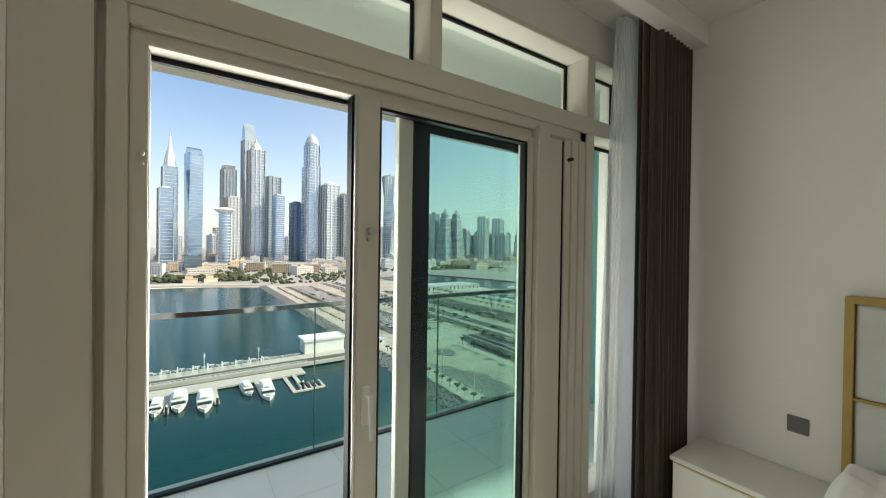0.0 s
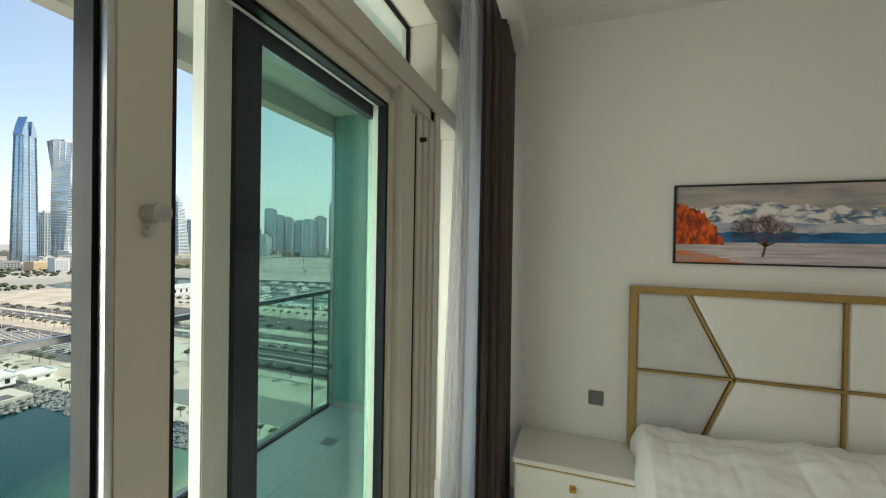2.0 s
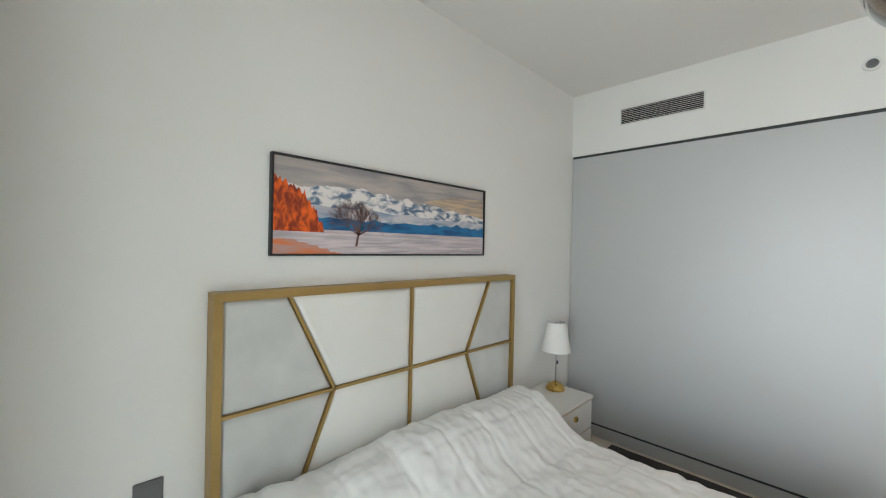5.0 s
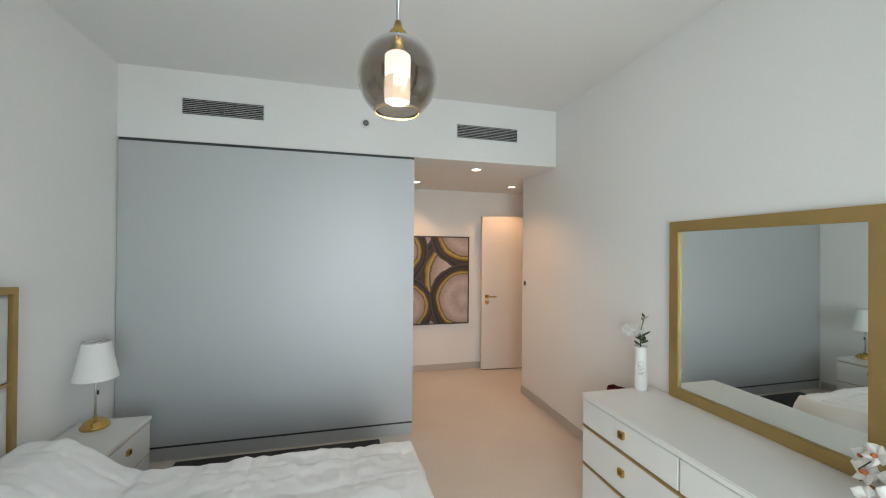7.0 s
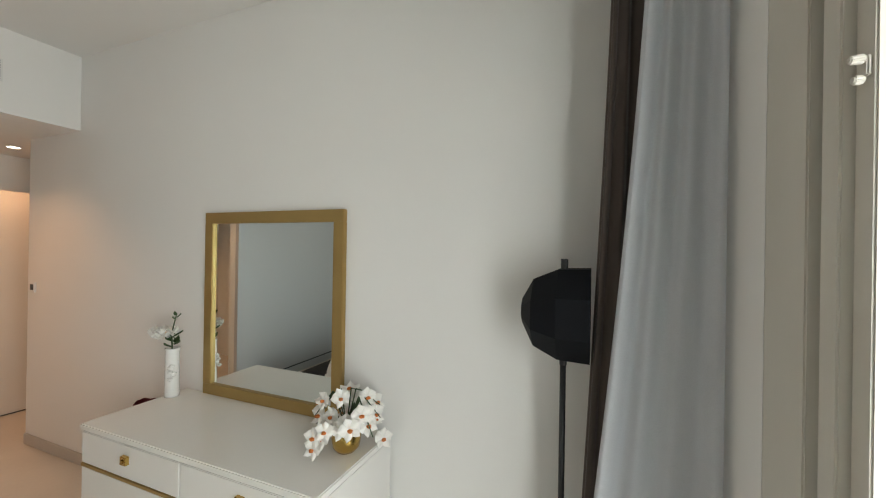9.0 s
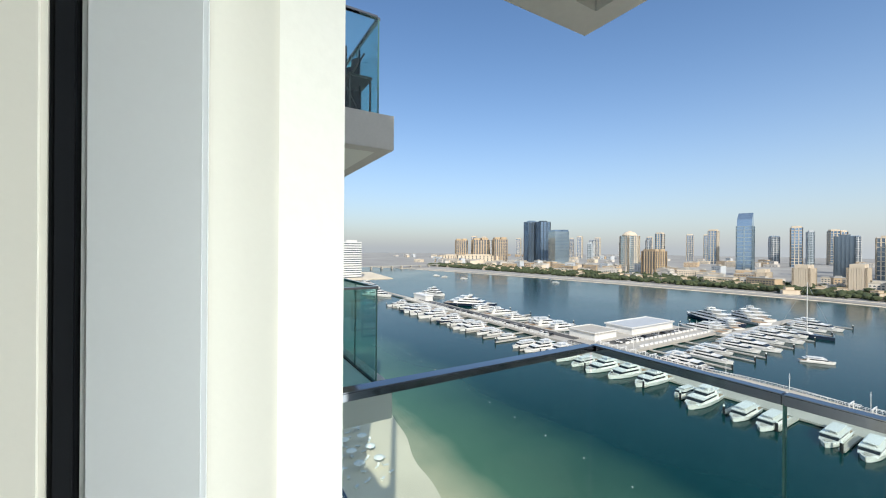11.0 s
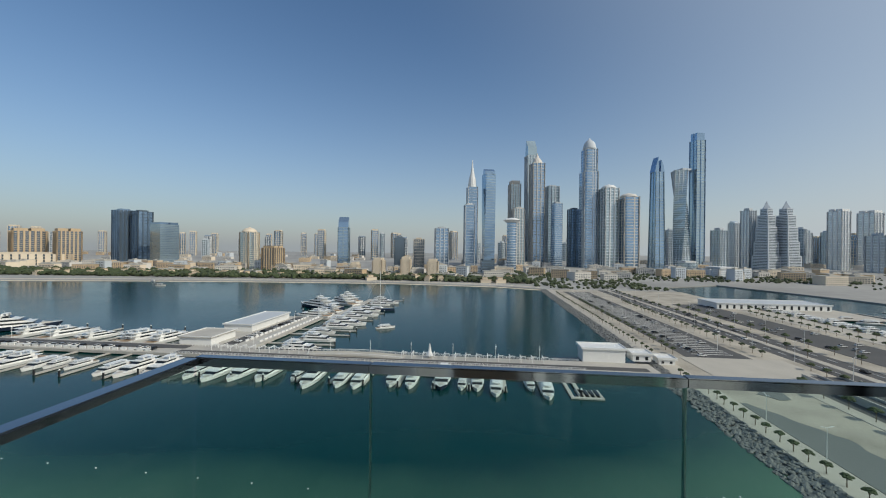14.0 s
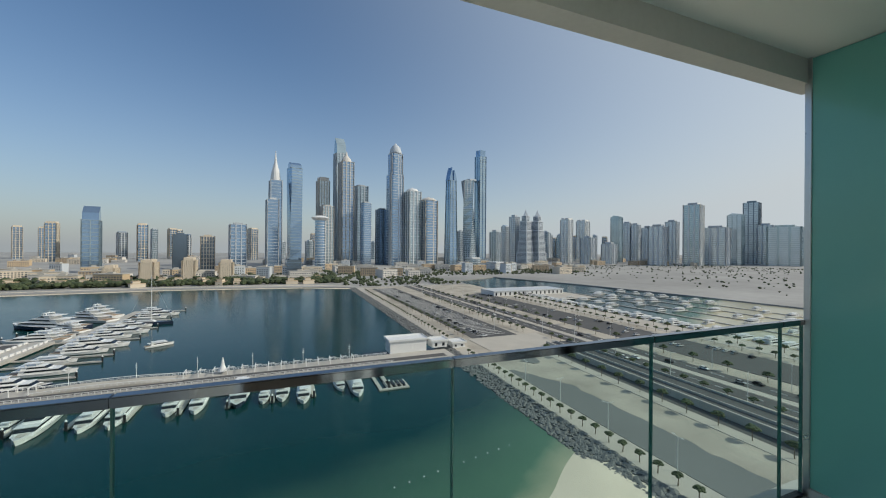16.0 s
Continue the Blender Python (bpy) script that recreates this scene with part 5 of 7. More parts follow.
structure("gravel_lot", Geo().prism([(-158, edge(-158) + 10)] + [(x, edge(x) + 9.6) for x in range(-150, -28, 12)] + [(-26, 97)] + upper[::-1], PEN - 0.2, PEN + 0.14), GRAVEL, "dark grey gravel lot with an uneven edge", category="ground")
lines = Geo()
for k in range(70):
    lines.box(-540 + k * 4.5, -539.6 + k * 4.5, 118, 140, PEN + 0.1, PEN + 0.25)
for y in (171, 187):
    for k in range(90):
        lines.box(-900 + 12 * k, -894 + 12 * k, y - 0.15, y + 0.15, PEN + 0.1, PEN + 0.26)
tagged(structure("road_markings", lines, MARK, "white parking and lane markings", category="marking"), kind="stuff")
ramp = lambda y0, y1: [(-190, y0 + 3), (60, y0 - 6), (60, y1 - 6), (-190, y1 + 3)]
structure("pavement", Geo().prism(ramp(130.5, 136), PEN - 0.2, PEN + 0.16), PAVE, "pale paved footway lined with young trees", category="pavement")
structure("ramp_road", Geo().prism(ramp(136.2, 142), PEN - 0.2, PEN + 0.09), ASPHALT, "dark asphalt lane below a retaining wall", category="road")
structure("ramp_wall", Geo().prism(ramp(142.2, 143), PEN, PEN + 2.9), CONC, "long concrete retaining wall of a raised road", category="wall")
structure("raised_road", Geo().prism(ramp(143, 158), PEN, PEN + 1.9), ASPHALT, "raised asphalt road behind the wall", category="road")
for off in (148.5, 157.5):
    structure("ramp_wall", Geo().prism(ramp(off, off + 0.5), PEN + 1.85, PEN + 2.8), CONC, "low concrete barrier of a raised road", category="wall")

rk = random.Random(4)
slope = Geo()
for (xa, ya), (xb, yb) in zip(EDGE, EDGE[1:5]):
    slope.add([(xa, ya - 9, SEA - 0.6), (xb, yb - 9, SEA - 0.6), (xb, yb + 0.5, PEN - 0.1), (xa, ya + 0.5, PEN - 0.1), (xb, yb + 0.5, -64), (xa, ya + 0.5, -64)], [(0, 1, 2, 3), (3, 2, 4, 5)])
structure("revetment_bank", slope, ROCK, "stone bank below the rocks", category="bank")
rocks = Geo()
for k in range(5200):
    u = rk.random() ** 1.5
    x, s = -45 - 529 * u, rk.random()
    rocks.blob((x, edge(x) - 8.6 + 8.8 * s, SEA - 0.1 + 1.5 * s), rk.uniform(0.45, 1.0), rk.uniform(0.5, 0.8), 5, rk)
for k in range(500):
    a = rk.random()
    rocks.blob((-180 - 26 * a + rk.uniform(-2, 2), 86 - 14 * rk.random(), SEA + rk.uniform(0, 1.2)), rk.uniform(0.5, 1.0), 0.7, 5, rk)
solid("rock_revetment", rocks, ROCK, "loose grey rock armour along the waterside", "rocks", kind="stuff")

# ---- piers ----
pier = thing("pier", "long white concrete pier with railings", "pier", (0, 0, 0))
part("deck", Geo().box(-203, -188, -176, 84, SEA + 0.6, SEA + 2.2), CONC, pier)
part("walkway", Geo().box(-186, -177, -150, 46, SEA + 0.3, SEA + 1.0), CONC, pier, "low pontoon")
part("deck", Geo().box(-207, -188, -402, -176, SEA + 0.6, SEA + 2.0), CONC, pier)
part("walkway", Geo().box(-198, -193, -520, -402, SEA + 1.2, SEA + 2.0), CONC, pier, "narrow jetty on piles")
part("deck", Geo().box(-302, -203, -176, -130, SEA + 0.6, SEA + 2.2), CONC, pier)
part("walkway", Geo().box(-424, -302, -128, -122, SEA + 0.4, SEA + 1.2), CONC, pier, "low pontoon")
part("road_strip", Geo().box(-298, -209, -151, -143, SEA + 2.2, SEA + 2.26), ASPHALT, pier, "asphalt strip")
part("road_strip", Geo().box(-195, -189.5, -165, 80, SEA + 2.2, SEA + 2.26), ASPHALT, pier, "asphalt strip")
part("road_strip", Geo().box(-204, -197, -400, -165, SEA + 2.2, SEA + 2.26), ASPHALT, pier, "asphalt strip")
for x0, x1, y0, y1 in ((-300, -212, -142, -141.4), (-300, -212, -133, -132.4), (-191, -190.4, -398, -178)):
    wallgeo, along_x = Geo(), x1 - x0 > y1 - y0
    span = (x1 - x0) if along_x else (y1 - y0)
    for k in range(int(span / 5)):
        wallgeo.box(*((x0 + 5 * k, x0 + 5 * k + 3.4, y0, y1) if along_x else (x0, x1, y0 + 5 * k, y0 + 5 * k + 3.4)), SEA + 2.0, SEA + 3.4)
    tagged(part("parapet", wallgeo, WHITE, pier, "white parapet with gaps"), kind="stuff")
rails = Geo()
for x in (-202.8, -188.2):
    rails.box(x - 0.05, x + 0.05, -165, 50, SEA + 3.2, SEA + 3.35).box(x - 0.05, x + 0.05, -165, 50, SEA + 2.7, SEA + 2.8)
    for k in range(108):
        rails.box(x - 0.08, x + 0.08, -165 + 2 * k, -164.84 + 2 * k, SEA + 2.2, SEA + 3.3)
tagged(part("railing", rails, WHITE, pier, "white railing"), kind="stuff")
for k in range(33):
    y = -148 + 5.6 * k
    if -88 < y < -46:
        continue
    rib = Geo().box(-201.5, -195.5, y - 0.16, y + 0.16, SEA + 4.7, SEA + 5.0).box(-201.3, -201.0, y - 0.14, y + 0.14, SEA + 2.2, SEA + 4.7).box(-196.0, -195.7, y - 0.14, y + 0.14, SEA + 2.2, SEA + 4.7)
    part("pergola_frame", rib.box(-198.8, -198.4, y + 0.16, y + 2.6, SEA + 4.75, SEA + 4.95), WHITE, pier, "white pergola frame")
part("raised_platform", Geo().prism([(-92, SEA + 2.2), (-78, SEA + 3.0), (-58, SEA + 3.0), (-40, SEA + 2.2)], -202.4, -194, "x"), PAVE, pier, "raised pale platform")
arch = Geo()
for k in range(26):
    y0, y1 = -92 + 52 * k / 26, -92 + 52 * (k + 1) / 26
    z0, z1 = 3.2 + 0.9 * math.sin(math.pi * k / 26), 3.2 + 0.9 * math.sin(math.pi * (k + 1) / 26)
    for x in (-202.2, -194.2):
        arch.rod((x, y0, SEA + z0), (x, y1, SEA + z1), 0.14, n=5)
        arch.rod((x, y0, SEA + 2.2), (x, y0, SEA + z0), 0.08, n=4)
part("arched_rail", arch, WHITE, pier, "white arched bridge rail")
fingers = [(-182, -160, -157 + 15.2 * k, 0) for k in range(14)] + [(-189, -153, y, 0) for y in (-189, -202, -222, -243, -258, -273, -297, -313, -335, -352, -367, -167)]
fingers += [(-246, -206, y, 0) for y in (-184, -206, -232, -254, -282)] + [(-130, -88, x, 1) for x in (-222, -248, -262, -302)] + [(-122, -88, x, 1) for x in (-338, -372, -420)] + [(-162, -128, x, 1) for x in (-318, -332)]
for a, b, c, turned in fingers:
    fing, pile = Geo(), Geo()
    fing.box(*((c - 0.8, c + 0.8, a, b) if turned else (a, b, c - 0.8, c + 0.8)), SEA + 0.3, SEA + 0.9)
    part("finger_pontoon", fing, CONC, pier, "narrow finger pontoon")
    px, py = (c, b if b > -100 else a) if turned else (a if a < -240 else b, c)
    pile.rod((px, py, SEA - 1), (px, py, SEA + 3.0), 0.42, n=7)
    part("mooring_pile", pile, BLACK, pier, "dark mooring pile")
    part("pile_cap", Geo().rod((px, py, SEA + 3.0), (px, py, SEA + 3.7), 0.45, 0.1, 7), WHITE, pier, "white pile cap")


def pavilion(name, label, x0, x1, y0, y1, z, h, roof_m, cols=6):
    ob = thing(name, label, "building", ((x0 + x1) / 2, (y0 + y1) / 2, z))
    a, b = (x1 - x0) / 2, (y1 - y0) / 2
    part("wall", Geo().box(-a, a, -b, b, 0, h - 0.6), WHITE, ob, bevel=0.05)
    part("roof", Geo().box(-a - 0.8, a + 0.8, -b - 0.8, b + 0.8, h - 0.6, h), roof_m, ob, bevel=0.05)
    part("parapet", Geo().box(-a - 0.8, a + 0.8, -b - 0.8, -b - 0.4, h, h + 0.5).box(-a - 0.8, a + 0.8, b + 0.4, b + 0.8, h, h + 0.5).box(a + 0.4, a + 0.8, -b - 0.4, b + 0.4, h, h + 0.5).box(-a - 0.8, -a - 0.4, -b - 0.4, b + 0.4, h, h + 0.5), WHITE, ob)
    for k in range(cols):
        y = -b + (k + 0.5) * 2 * b / cols
        part("window", Geo().box(a, a + 0.06, y - 0.32 * b / cols, y + 0.32 * b / cols, 0.8, h - 1.4), SMOKED, ob, "dark window")
    return ob


GREYROOF = mat("pale_metal_roof", (0.50, 0.53, 0.56), 0.5, var=0.08, scale=0.3)
pavilion("pier_pavilion", "white flat-roofed pavilion at the end of the pier", -214, -203, 52, 73, SEA + 2.0, 7.2, WHITE, 0)
pavilion("pier_kiosk", "small white kiosk on the quay", -212, -204, 77, 86, SEA + 3, 4.0, WHITE, 2)
pavilion("pier_kiosk", "small white kiosk on the quay", -212, -205, 90, 98, PEN, 3.4, WHITE, 2)
pavilion("pier_hall", "white boxy service building on the branch pier", -228, -206, -176, -156, SEA + 2.2, 4.6, CONC, 0)
pavilion("pier_hall", "long low hall with a pale metal roof on the pier", -292, -242, -174, -154, SEA + 2.2, 4.8, GREYROOF, 0)
pavilion("pier_hall", "white boxy service building on the long pier arm", -206, -197, -392, -364, SEA + 2.0, 6.0, WHITE, 0)
pavilion("marina_clubhouse", "long flat-roofed glazed clubhouse by the marina", -446, -412, 236, 342, PEN, 6.0, GREYROOF, 16)

# ---- boats ----


def yacht(length, hull_m, name="motor_yacht", label="white motor yacht with a raked cabin and flybridge", decks=2, group="yachts at their moorings"):
    """Bow towards +x, waterline at 0."""
    ob = thing(name, label, "yacht", (0, 0, -300), group=group)
    L, B = length, length * 0.29
    H = length * 0.045 + 0.40
    stations = [(-0.5, 0.86, 1.0), (-0.25, 1.0, 1.0), (0.05, 1.0, 1.04), (0.25, 0.82, 1.12), (0.40, 0.45, 1.22), (0.5, 0.02, 1.30)]
    verts, faces = [], []
    for s, w, h in stations:
        for fy, fz in ((-0.35, -0.25), (-0.88, 0.15), (-1, 1), (1, 1), (0.88, 0.15), (0.35, -0.25)):
            verts.append((s * L - (0.04 * L * (1 - fz) if s > 0.4 else 0), fy * w * B / 2, H * h * fz if fz > 0.5 else fz * H))
    for j in range(5):
        faces += [(j * 6 + k, j * 6 + k + 1, j * 6 + k + 7, j * 6 + k + 6) for k in (0, 1, 3, 4)]
    faces += [(0, 1, 2, 3, 4, 5)]
    part("hull", Geo().add(verts, faces), hull_m, ob)
    dv = [verts[j * 6 + k] for j in range(6) for k in (2, 3)]
    part("deck", Geo().add([(x, y * 0.97, z - 0.02) for x, y, z in dv], [(2 * j, 2 * j + 1, 2 * j + 3, 2 * j + 2) for j in range(5)]), WHITE, ob)
    part("aft_deck", Geo().box(-0.49 * L, -0.30 * L, -0.36 * B, 0.36 * B, H, H + 0.04), TEAK, ob, "teak aft deck")
    z, x0, x1, wd = H, -0.32 * L, 0.35 * L, 0.36 * B
    for d in range(decks):
        hh = min(0.045 * L * (0.85 if d else 1.0) + 0.50, 2.4)
        rake = 0.13 * L
        cab = [(x0, z), (x1, z), (x1 - rake * 0.55, z + hh * 0.5), (x1 - rake, z + hh), (x0 + 0.02 * L, z + hh)]
        c = part("cabin", Geo().prism(cab, -wd, wd, "y"), WHITE, ob)
        part("cabin_window", Geo().prism([(x0 + 0.08 * L, z + hh * 0.42), (x1 - rake * 0.44 + 0.08, z + hh * 0.46), (x1 - rake * 0.84 + 0.08, z + hh * 0.86), (x0 + 0.10 * L, z + hh * 0.84)], -wd - 0.03, wd + 0.03, "y"), SMOKED, c, "dark wrap-round window")
        z += hh
        part("deck_overhang", Geo().box(x0 - 0.07 * L, x1 - rake * 0.8, -wd * 1.12, wd * 1.12, z - 0.02, z + 0.16), WHITE, ob)
        x0, x1, wd = x0 + (0.03 if decks < 3 else 0.10) * L, x1 - (0.20 if decks < 3 else 0.12) * L, wd * 0.86
    part("sunpad", Geo().prism([(0.30 * L, -0.16 * B), (0.40 * L, -0.10 * B), (0.40 * L, 0.10 * B), (0.30 * L, 0.16 * B)], H * 1.05, H * 1.3 + 0.1), CONC, ob, "pale foredeck sunpad")
    part("hardtop", Geo().box(x0, x1 + 0.02 * L, -wd * 0.9, wd * 0.9, z + min(0.05 * L, 1.5), z + min(0.05 * L, 1.5) + 0.2), WHITE, ob)
    for x in (x0 + 0.02 * L, x1 - 0.03 * L):
        hs = min(0.05 * L, 1.5)
        part("support", Geo().prism([(-wd * 0.8, z), (-wd * 0.7, z), (-wd * 0.7, z + hs - 0.12), (wd * 0.7, z + hs - 0.12), (wd * 0.7, z), (wd * 0.8, z), (wd * 0.8, z + hs), (-wd * 0.8, z + hs)], x, x + 0.02 * L, "x"), WHITE, ob, "white arched support")
    part("mast", Geo().rod(((x0 + x1) / 2, 0, z + min(0.05 * L, 1.5) + 0.2), ((x0 + x1) / 2 - 0.02 * L, 0, z + min(0.05 * L, 1.5) + 0.05 * L), 0.10, 0.04, 5), WHITE, ob)
    part("bow_rail", Geo().rod((0.44 * L, -0.10 * B, H * 1.5), (0.49 * L, 0, H * 1.55), 0.05, n=4).rod((0.49 * L, 0, H * 1.55), (0.44 * L, 0.10 * B, H * 1.5), 0.05, n=4).rod((0.2 * L, -0.42 * B, H * 1.4), (0.44 * L, -0.10 * B, H * 1.5), 0.05, n=4).rod((0.2 * L, 0.42 * B, H * 1.4), (0.44 * L, 0.10 * B, H * 1.5), 0.05, n=4), STEEL, ob, "steel bow rail")
    return ob


kinds = [yacht(15, WHITE, decks=1), yacht(20, WHITE, decks=1), yacht(25, WHITE), yacht(33, WHITE), yacht(26, NAVYHULL, label="navy-hulled motor yacht with a white cabin")]
placed = set()


def moor(kind, x, y, rz):
    m = pose(x, y, SEA, 0, 0, rz)
    if kind not in placed:
        placed.add(kind)
        kinds[kind].matrix_basis = m
        return kinds[kind]
    return copy_thing(kinds[kind], m)


br = random.Random(12)
berths = [(-156, -152, 2), (-156, -142, 1), (-156, -132, 1), (-154, -121, 2), (-156, -110, 2), (-157, -98, 2), (-160, -83, 0), (-152, -75, 2), (-155, -61.5, 1),
          (-154.5, -53.5, 1), (-159, -39, 1), (-158, -30.5, 1), (-159.5, -8, 0), (-159, -1.5, 1), (-154, 6.5, 1), (-162, 21, 0), (-153.5, 27.5, 1)]
for bow, y, kd in berths:
    moor(kd, bow - (15, 20, 25)[kd] / 2, y, br.uniform(-4, 4))
moor(4, -171, -17, 0)
arm_boats = [(2, -164, -362), (1, -166, -348), (4, -163, -328), (3, -166, -318), (2, -162, -305), (3, -165, -288), (1, -165, -279), (4, -166, -264), (1, -164, -250),
             (2, -163, -236), (2, -165, -229), (1, -166, -214), (0, -168, -208), (0, -168, -196), (1, -164, -174), (2, -166, -163)]
for kd, x, y in arm_boats:
    moor(kd, x, y, br.uniform(-4, 4))
for kd, x, y in ((3, -224, -269), (4, -222, -219), (3, -223, -211), (3, -222, -195), (2, -221, -243), (1, -219, -249), (3, -225, -293)):
    moor(kd, x, y, 180 + br.uniform(-5, 5) - 12)
for kd, x, y, a in ((4, -211, -104, 90), (2, -233, -104, 90), (3, -284, -104, 91), (2, -272, -106, 90), (3, -324, -105, 86), (2, -310, -107, 90), (2, -347, -106, 92), (3, -312, -144, -96), (2, -325, -143, -92),
                    (3, -344, -143, 240), (1, -254, -110, 90), (2, -385, -106, 88), (3, -400, -104, 84)):
    moor(kd, x, y, a)
for k in range(40):
    moor((1, 2, 0, 1)[k % 4], -104 - 8.2 * k, 286 + br.uniform(-1, 1), 90 + br.uniform(-4, 4))
for row in range(4):
    for k in range(13):
        if br.random() < 0.86:
            moor(br.choice((0, 0, 1, 0, 1)), -120 - 21 * k - 30 * row * 0.4 + br.uniform(-3, 3), 330 + 34 * row + br.choice((-9, 9)), br.choice((90, -90)) + br.uniform(-5, 5))
for x, y, a in ((-415, -719, 150), (-413, -681, 160), (-423, -624, 140), (-522, -478, 100), (-575, -540, 60), (-277, -71, 120)):
    moor(0, x, y, a)
docks = Geo()
for row in range(4):
    docks.box(-400 - 12 * row, -110 - 12 * row, 329 + 34 * row, 331 + 34 * row, SEA + 0.2, SEA + 0.7)
solid("marina_pontoons", docks, CONC, "long floating concrete pontoons of the marina", "pontoon", kind="stuff")
# a very large yacht at the left arm and one by the root of it
big = yacht(56, NAVYHULL, "superyacht", "very large yacht with a navy hull and stacked white decks", 3, "")
big.matrix_basis = pose(-232, -328, SEA, 0, 0, 131)
big2 = yacht(44, WHITE, "superyacht", "large white yacht with stacked decks", 3, "")
big2.matrix_basis = pose(-410, -150, SEA, 0, 0, 238)
copy_thing(big2, pose(-386, -146, SEA, 0, 0, 240))
copy_thing(big, pose(-362, -160, SEA, 0, 0, 244))
copy_thing(big2, pose(-242, -424, SEA, 0, 0, 98))
copy_thing(big2, pose(-203, -562, SEA, 0, 0, 118))
copy_thing(big2, pose(-176, -450, SEA, 0, 0, 118))
sailb = thing("sailing_yacht", "sailing yacht with a tall bare mast", "sailing boat", (-357, -99, SEA), 80)
part("hull", Geo().prism([(-15, -3), (6, -3.4), (17, 0), (6, 3.4), (-15, 3)], -0.5, 2.2), NAVYHULL, sailb)
part("cabin", Geo().prism([(-8, 2.2), (5, 2.2), (3, 3.4), (-7, 3.4)], -1.8, 1.8, "y"), WHITE, sailb)
part("mast", Geo().rod((2, 0, 2.2), (2, 0, 38), 0.35, 0.18, 6).rod((2, 0, 5), (-11, 0, 5), 0.25, 0.2, 6), WHITE, sailb)
part("stay", Geo().rod((17, 0, 2.5), (2, 0, 37), 0.08, n=4).rod((-15, 0, 2.5), (2, 0, 37), 0.08, n=4), STEEL, sailb)
conesail = thing("pier_sail", "small white conical sail canopy on the pier", "canopy", (-199, -27, SEA + 2.2))
part("canvas", Geo().lathe([(2.0, 1.2), (0.9, 3.5), (0.12, 7.5)], n=12), WHITE, conesail)
part("pole", Geo().rod((0, 0, 0), (0, 0, 1.4), 0.2), STEEL, conesail)
jetty = thing("jet_ski_dock", "floating dock with small boats berthed in rows", "dock", (-166, 43, SEA))
part("platform", Geo().box(-11, 9, -7, -5.5, 0.1, 0.6).box(7.5, 9, -5.5, 6, 0.1, 0.6).box(-1, 7.5, 5, 6, 0.1, 0.6), CONC, jetty)
for k in range(4):
    part("berth", Geo().box(-1, 7, -3.6 + 2.2 * k, -3.0 + 2.2 * k, 0.1, 0.5), CONC, jetty)
    part("small_boat", Geo().prism([(0, -2.7 + 2.2 * k), (5, -2.7 + 2.2 * k), (6.6, -2.0 + 2.2 * k), (5, -1.5 + 2.2 * k), (0, -1.5 + 2.2 * k)], 0.0, 0.9), SMOKED, jetty, "small dark boat")

# ---- promenade trees, lamps and cars ----


def small_tree(h, crown, name, label, grp, n=16, seed=0):
    rg = random.Random(seed)
    ob = thing(name, label, "tree", (0, 0, -300), group=grp)
    part("trunk", Geo().rod((0, 0, 0), (0.1, 0, h * 0.5), 0.16, 0.1, 6).rod((0.1, 0, h * 0.5), (0, 0.1, h * 0.72), 0.10, 0.06, 5).rod((0.1, 0, h * 0.45), (0.6, 0.2, h * 0.7), 0.07, 0.04, 5).rod((0.1, 0, h * 0.45), (-0.5, -0.3, h * 0.7), 0.07, 0.04, 5), TRUNK, ob)
    geo = Geo()
    for k in range(n):
        a, q = k * 2.4, math.sqrt((k + 0.5) / n)
        geo.blob((math.cos(a) * crown * q * 0.85, math.sin(a) * crown * q * 0.85, h * 0.78 + crown * 0.55 * (1 - q * q) * rg.uniform(0.3, 1.1) - 0.2), crown * rg.uniform(0.26, 0.42), 0.75, 6, rg)
    part("crown", geo, FOLIAGE, ob)
    return ob


def rowcopy(proto, spots, rg):
    first = True
    for x, y, z in spots:
        m = pose(x, y, z, 0, 0, rg.uniform(0, 360))
        if first:
            proto.matrix_basis, first = m, False
        else:
            copy_thing(proto, m)


tg = random.Random(21)
rowcopy(small_tree(3.6, 1.25, "promenade_tree", "small clipped dark green tree on the promenade", "promenade trees", 18, 1), [(-60 - 5.6 * k, edge(-60 - 5.6 * k) + 2.9 + tg.uniform(-0.3, 0.3), PEN + 0.09) for k in range(24)], tg)
rowcopy(small_tree(3.4, 1.2, "promenade_tree", "small clipped dark green tree on the promenade", "promenade trees", 14, 2), [(-225 - 7.5 * k, edge(-225 - 7.5 * k) + 5 + tg.uniform(-0.5, 0.5), PEN + 0.1) for k in range(40)], tg)
rowcopy(small_tree(5.2, 1.9, "street_tree", "sparse young street tree on bare ground", "street trees", 16, 3), [(-62 - 10.5 * k, 129.8 + 0.036 * (60 + 10.5 * k) + tg.uniform(-0.5, 0.5), PEN + 0.16) for k in range(12)] + [(-230 - 16 * k, 179 + tg.uniform(-1, 1), PEN) for k in range(30)], tg)
rowcopy(small_tree(5.0, 2.1, "street_tree", "rounded dark green tree along the marina quay", "quay trees", 18, 4), [(-80 - 12 * k, 262 + tg.uniform(-1, 1), PEN) for k in range(30)] + [(-85 - 17 * k, 198 + tg.uniform(-1, 1), PEN) for k in range(20)], tg)

rowcopy(small_tree(4.2, 1.6, "street_tree", "young street tree in a row", "street trees", 14, 5), [(-228 - 8.5 * k, y + tg.uniform(-1, 1), PEN) for k in range(26) for y in (108.5, 154)] + [(-70 - 9 * k, 160.5 + tg.uniform(-0.8, 0.8), PEN) for k in range(16)] + [(-100 - 8 * k, 246 + tg.uniform(-1, 1), PEN) for k in range(36)], tg)


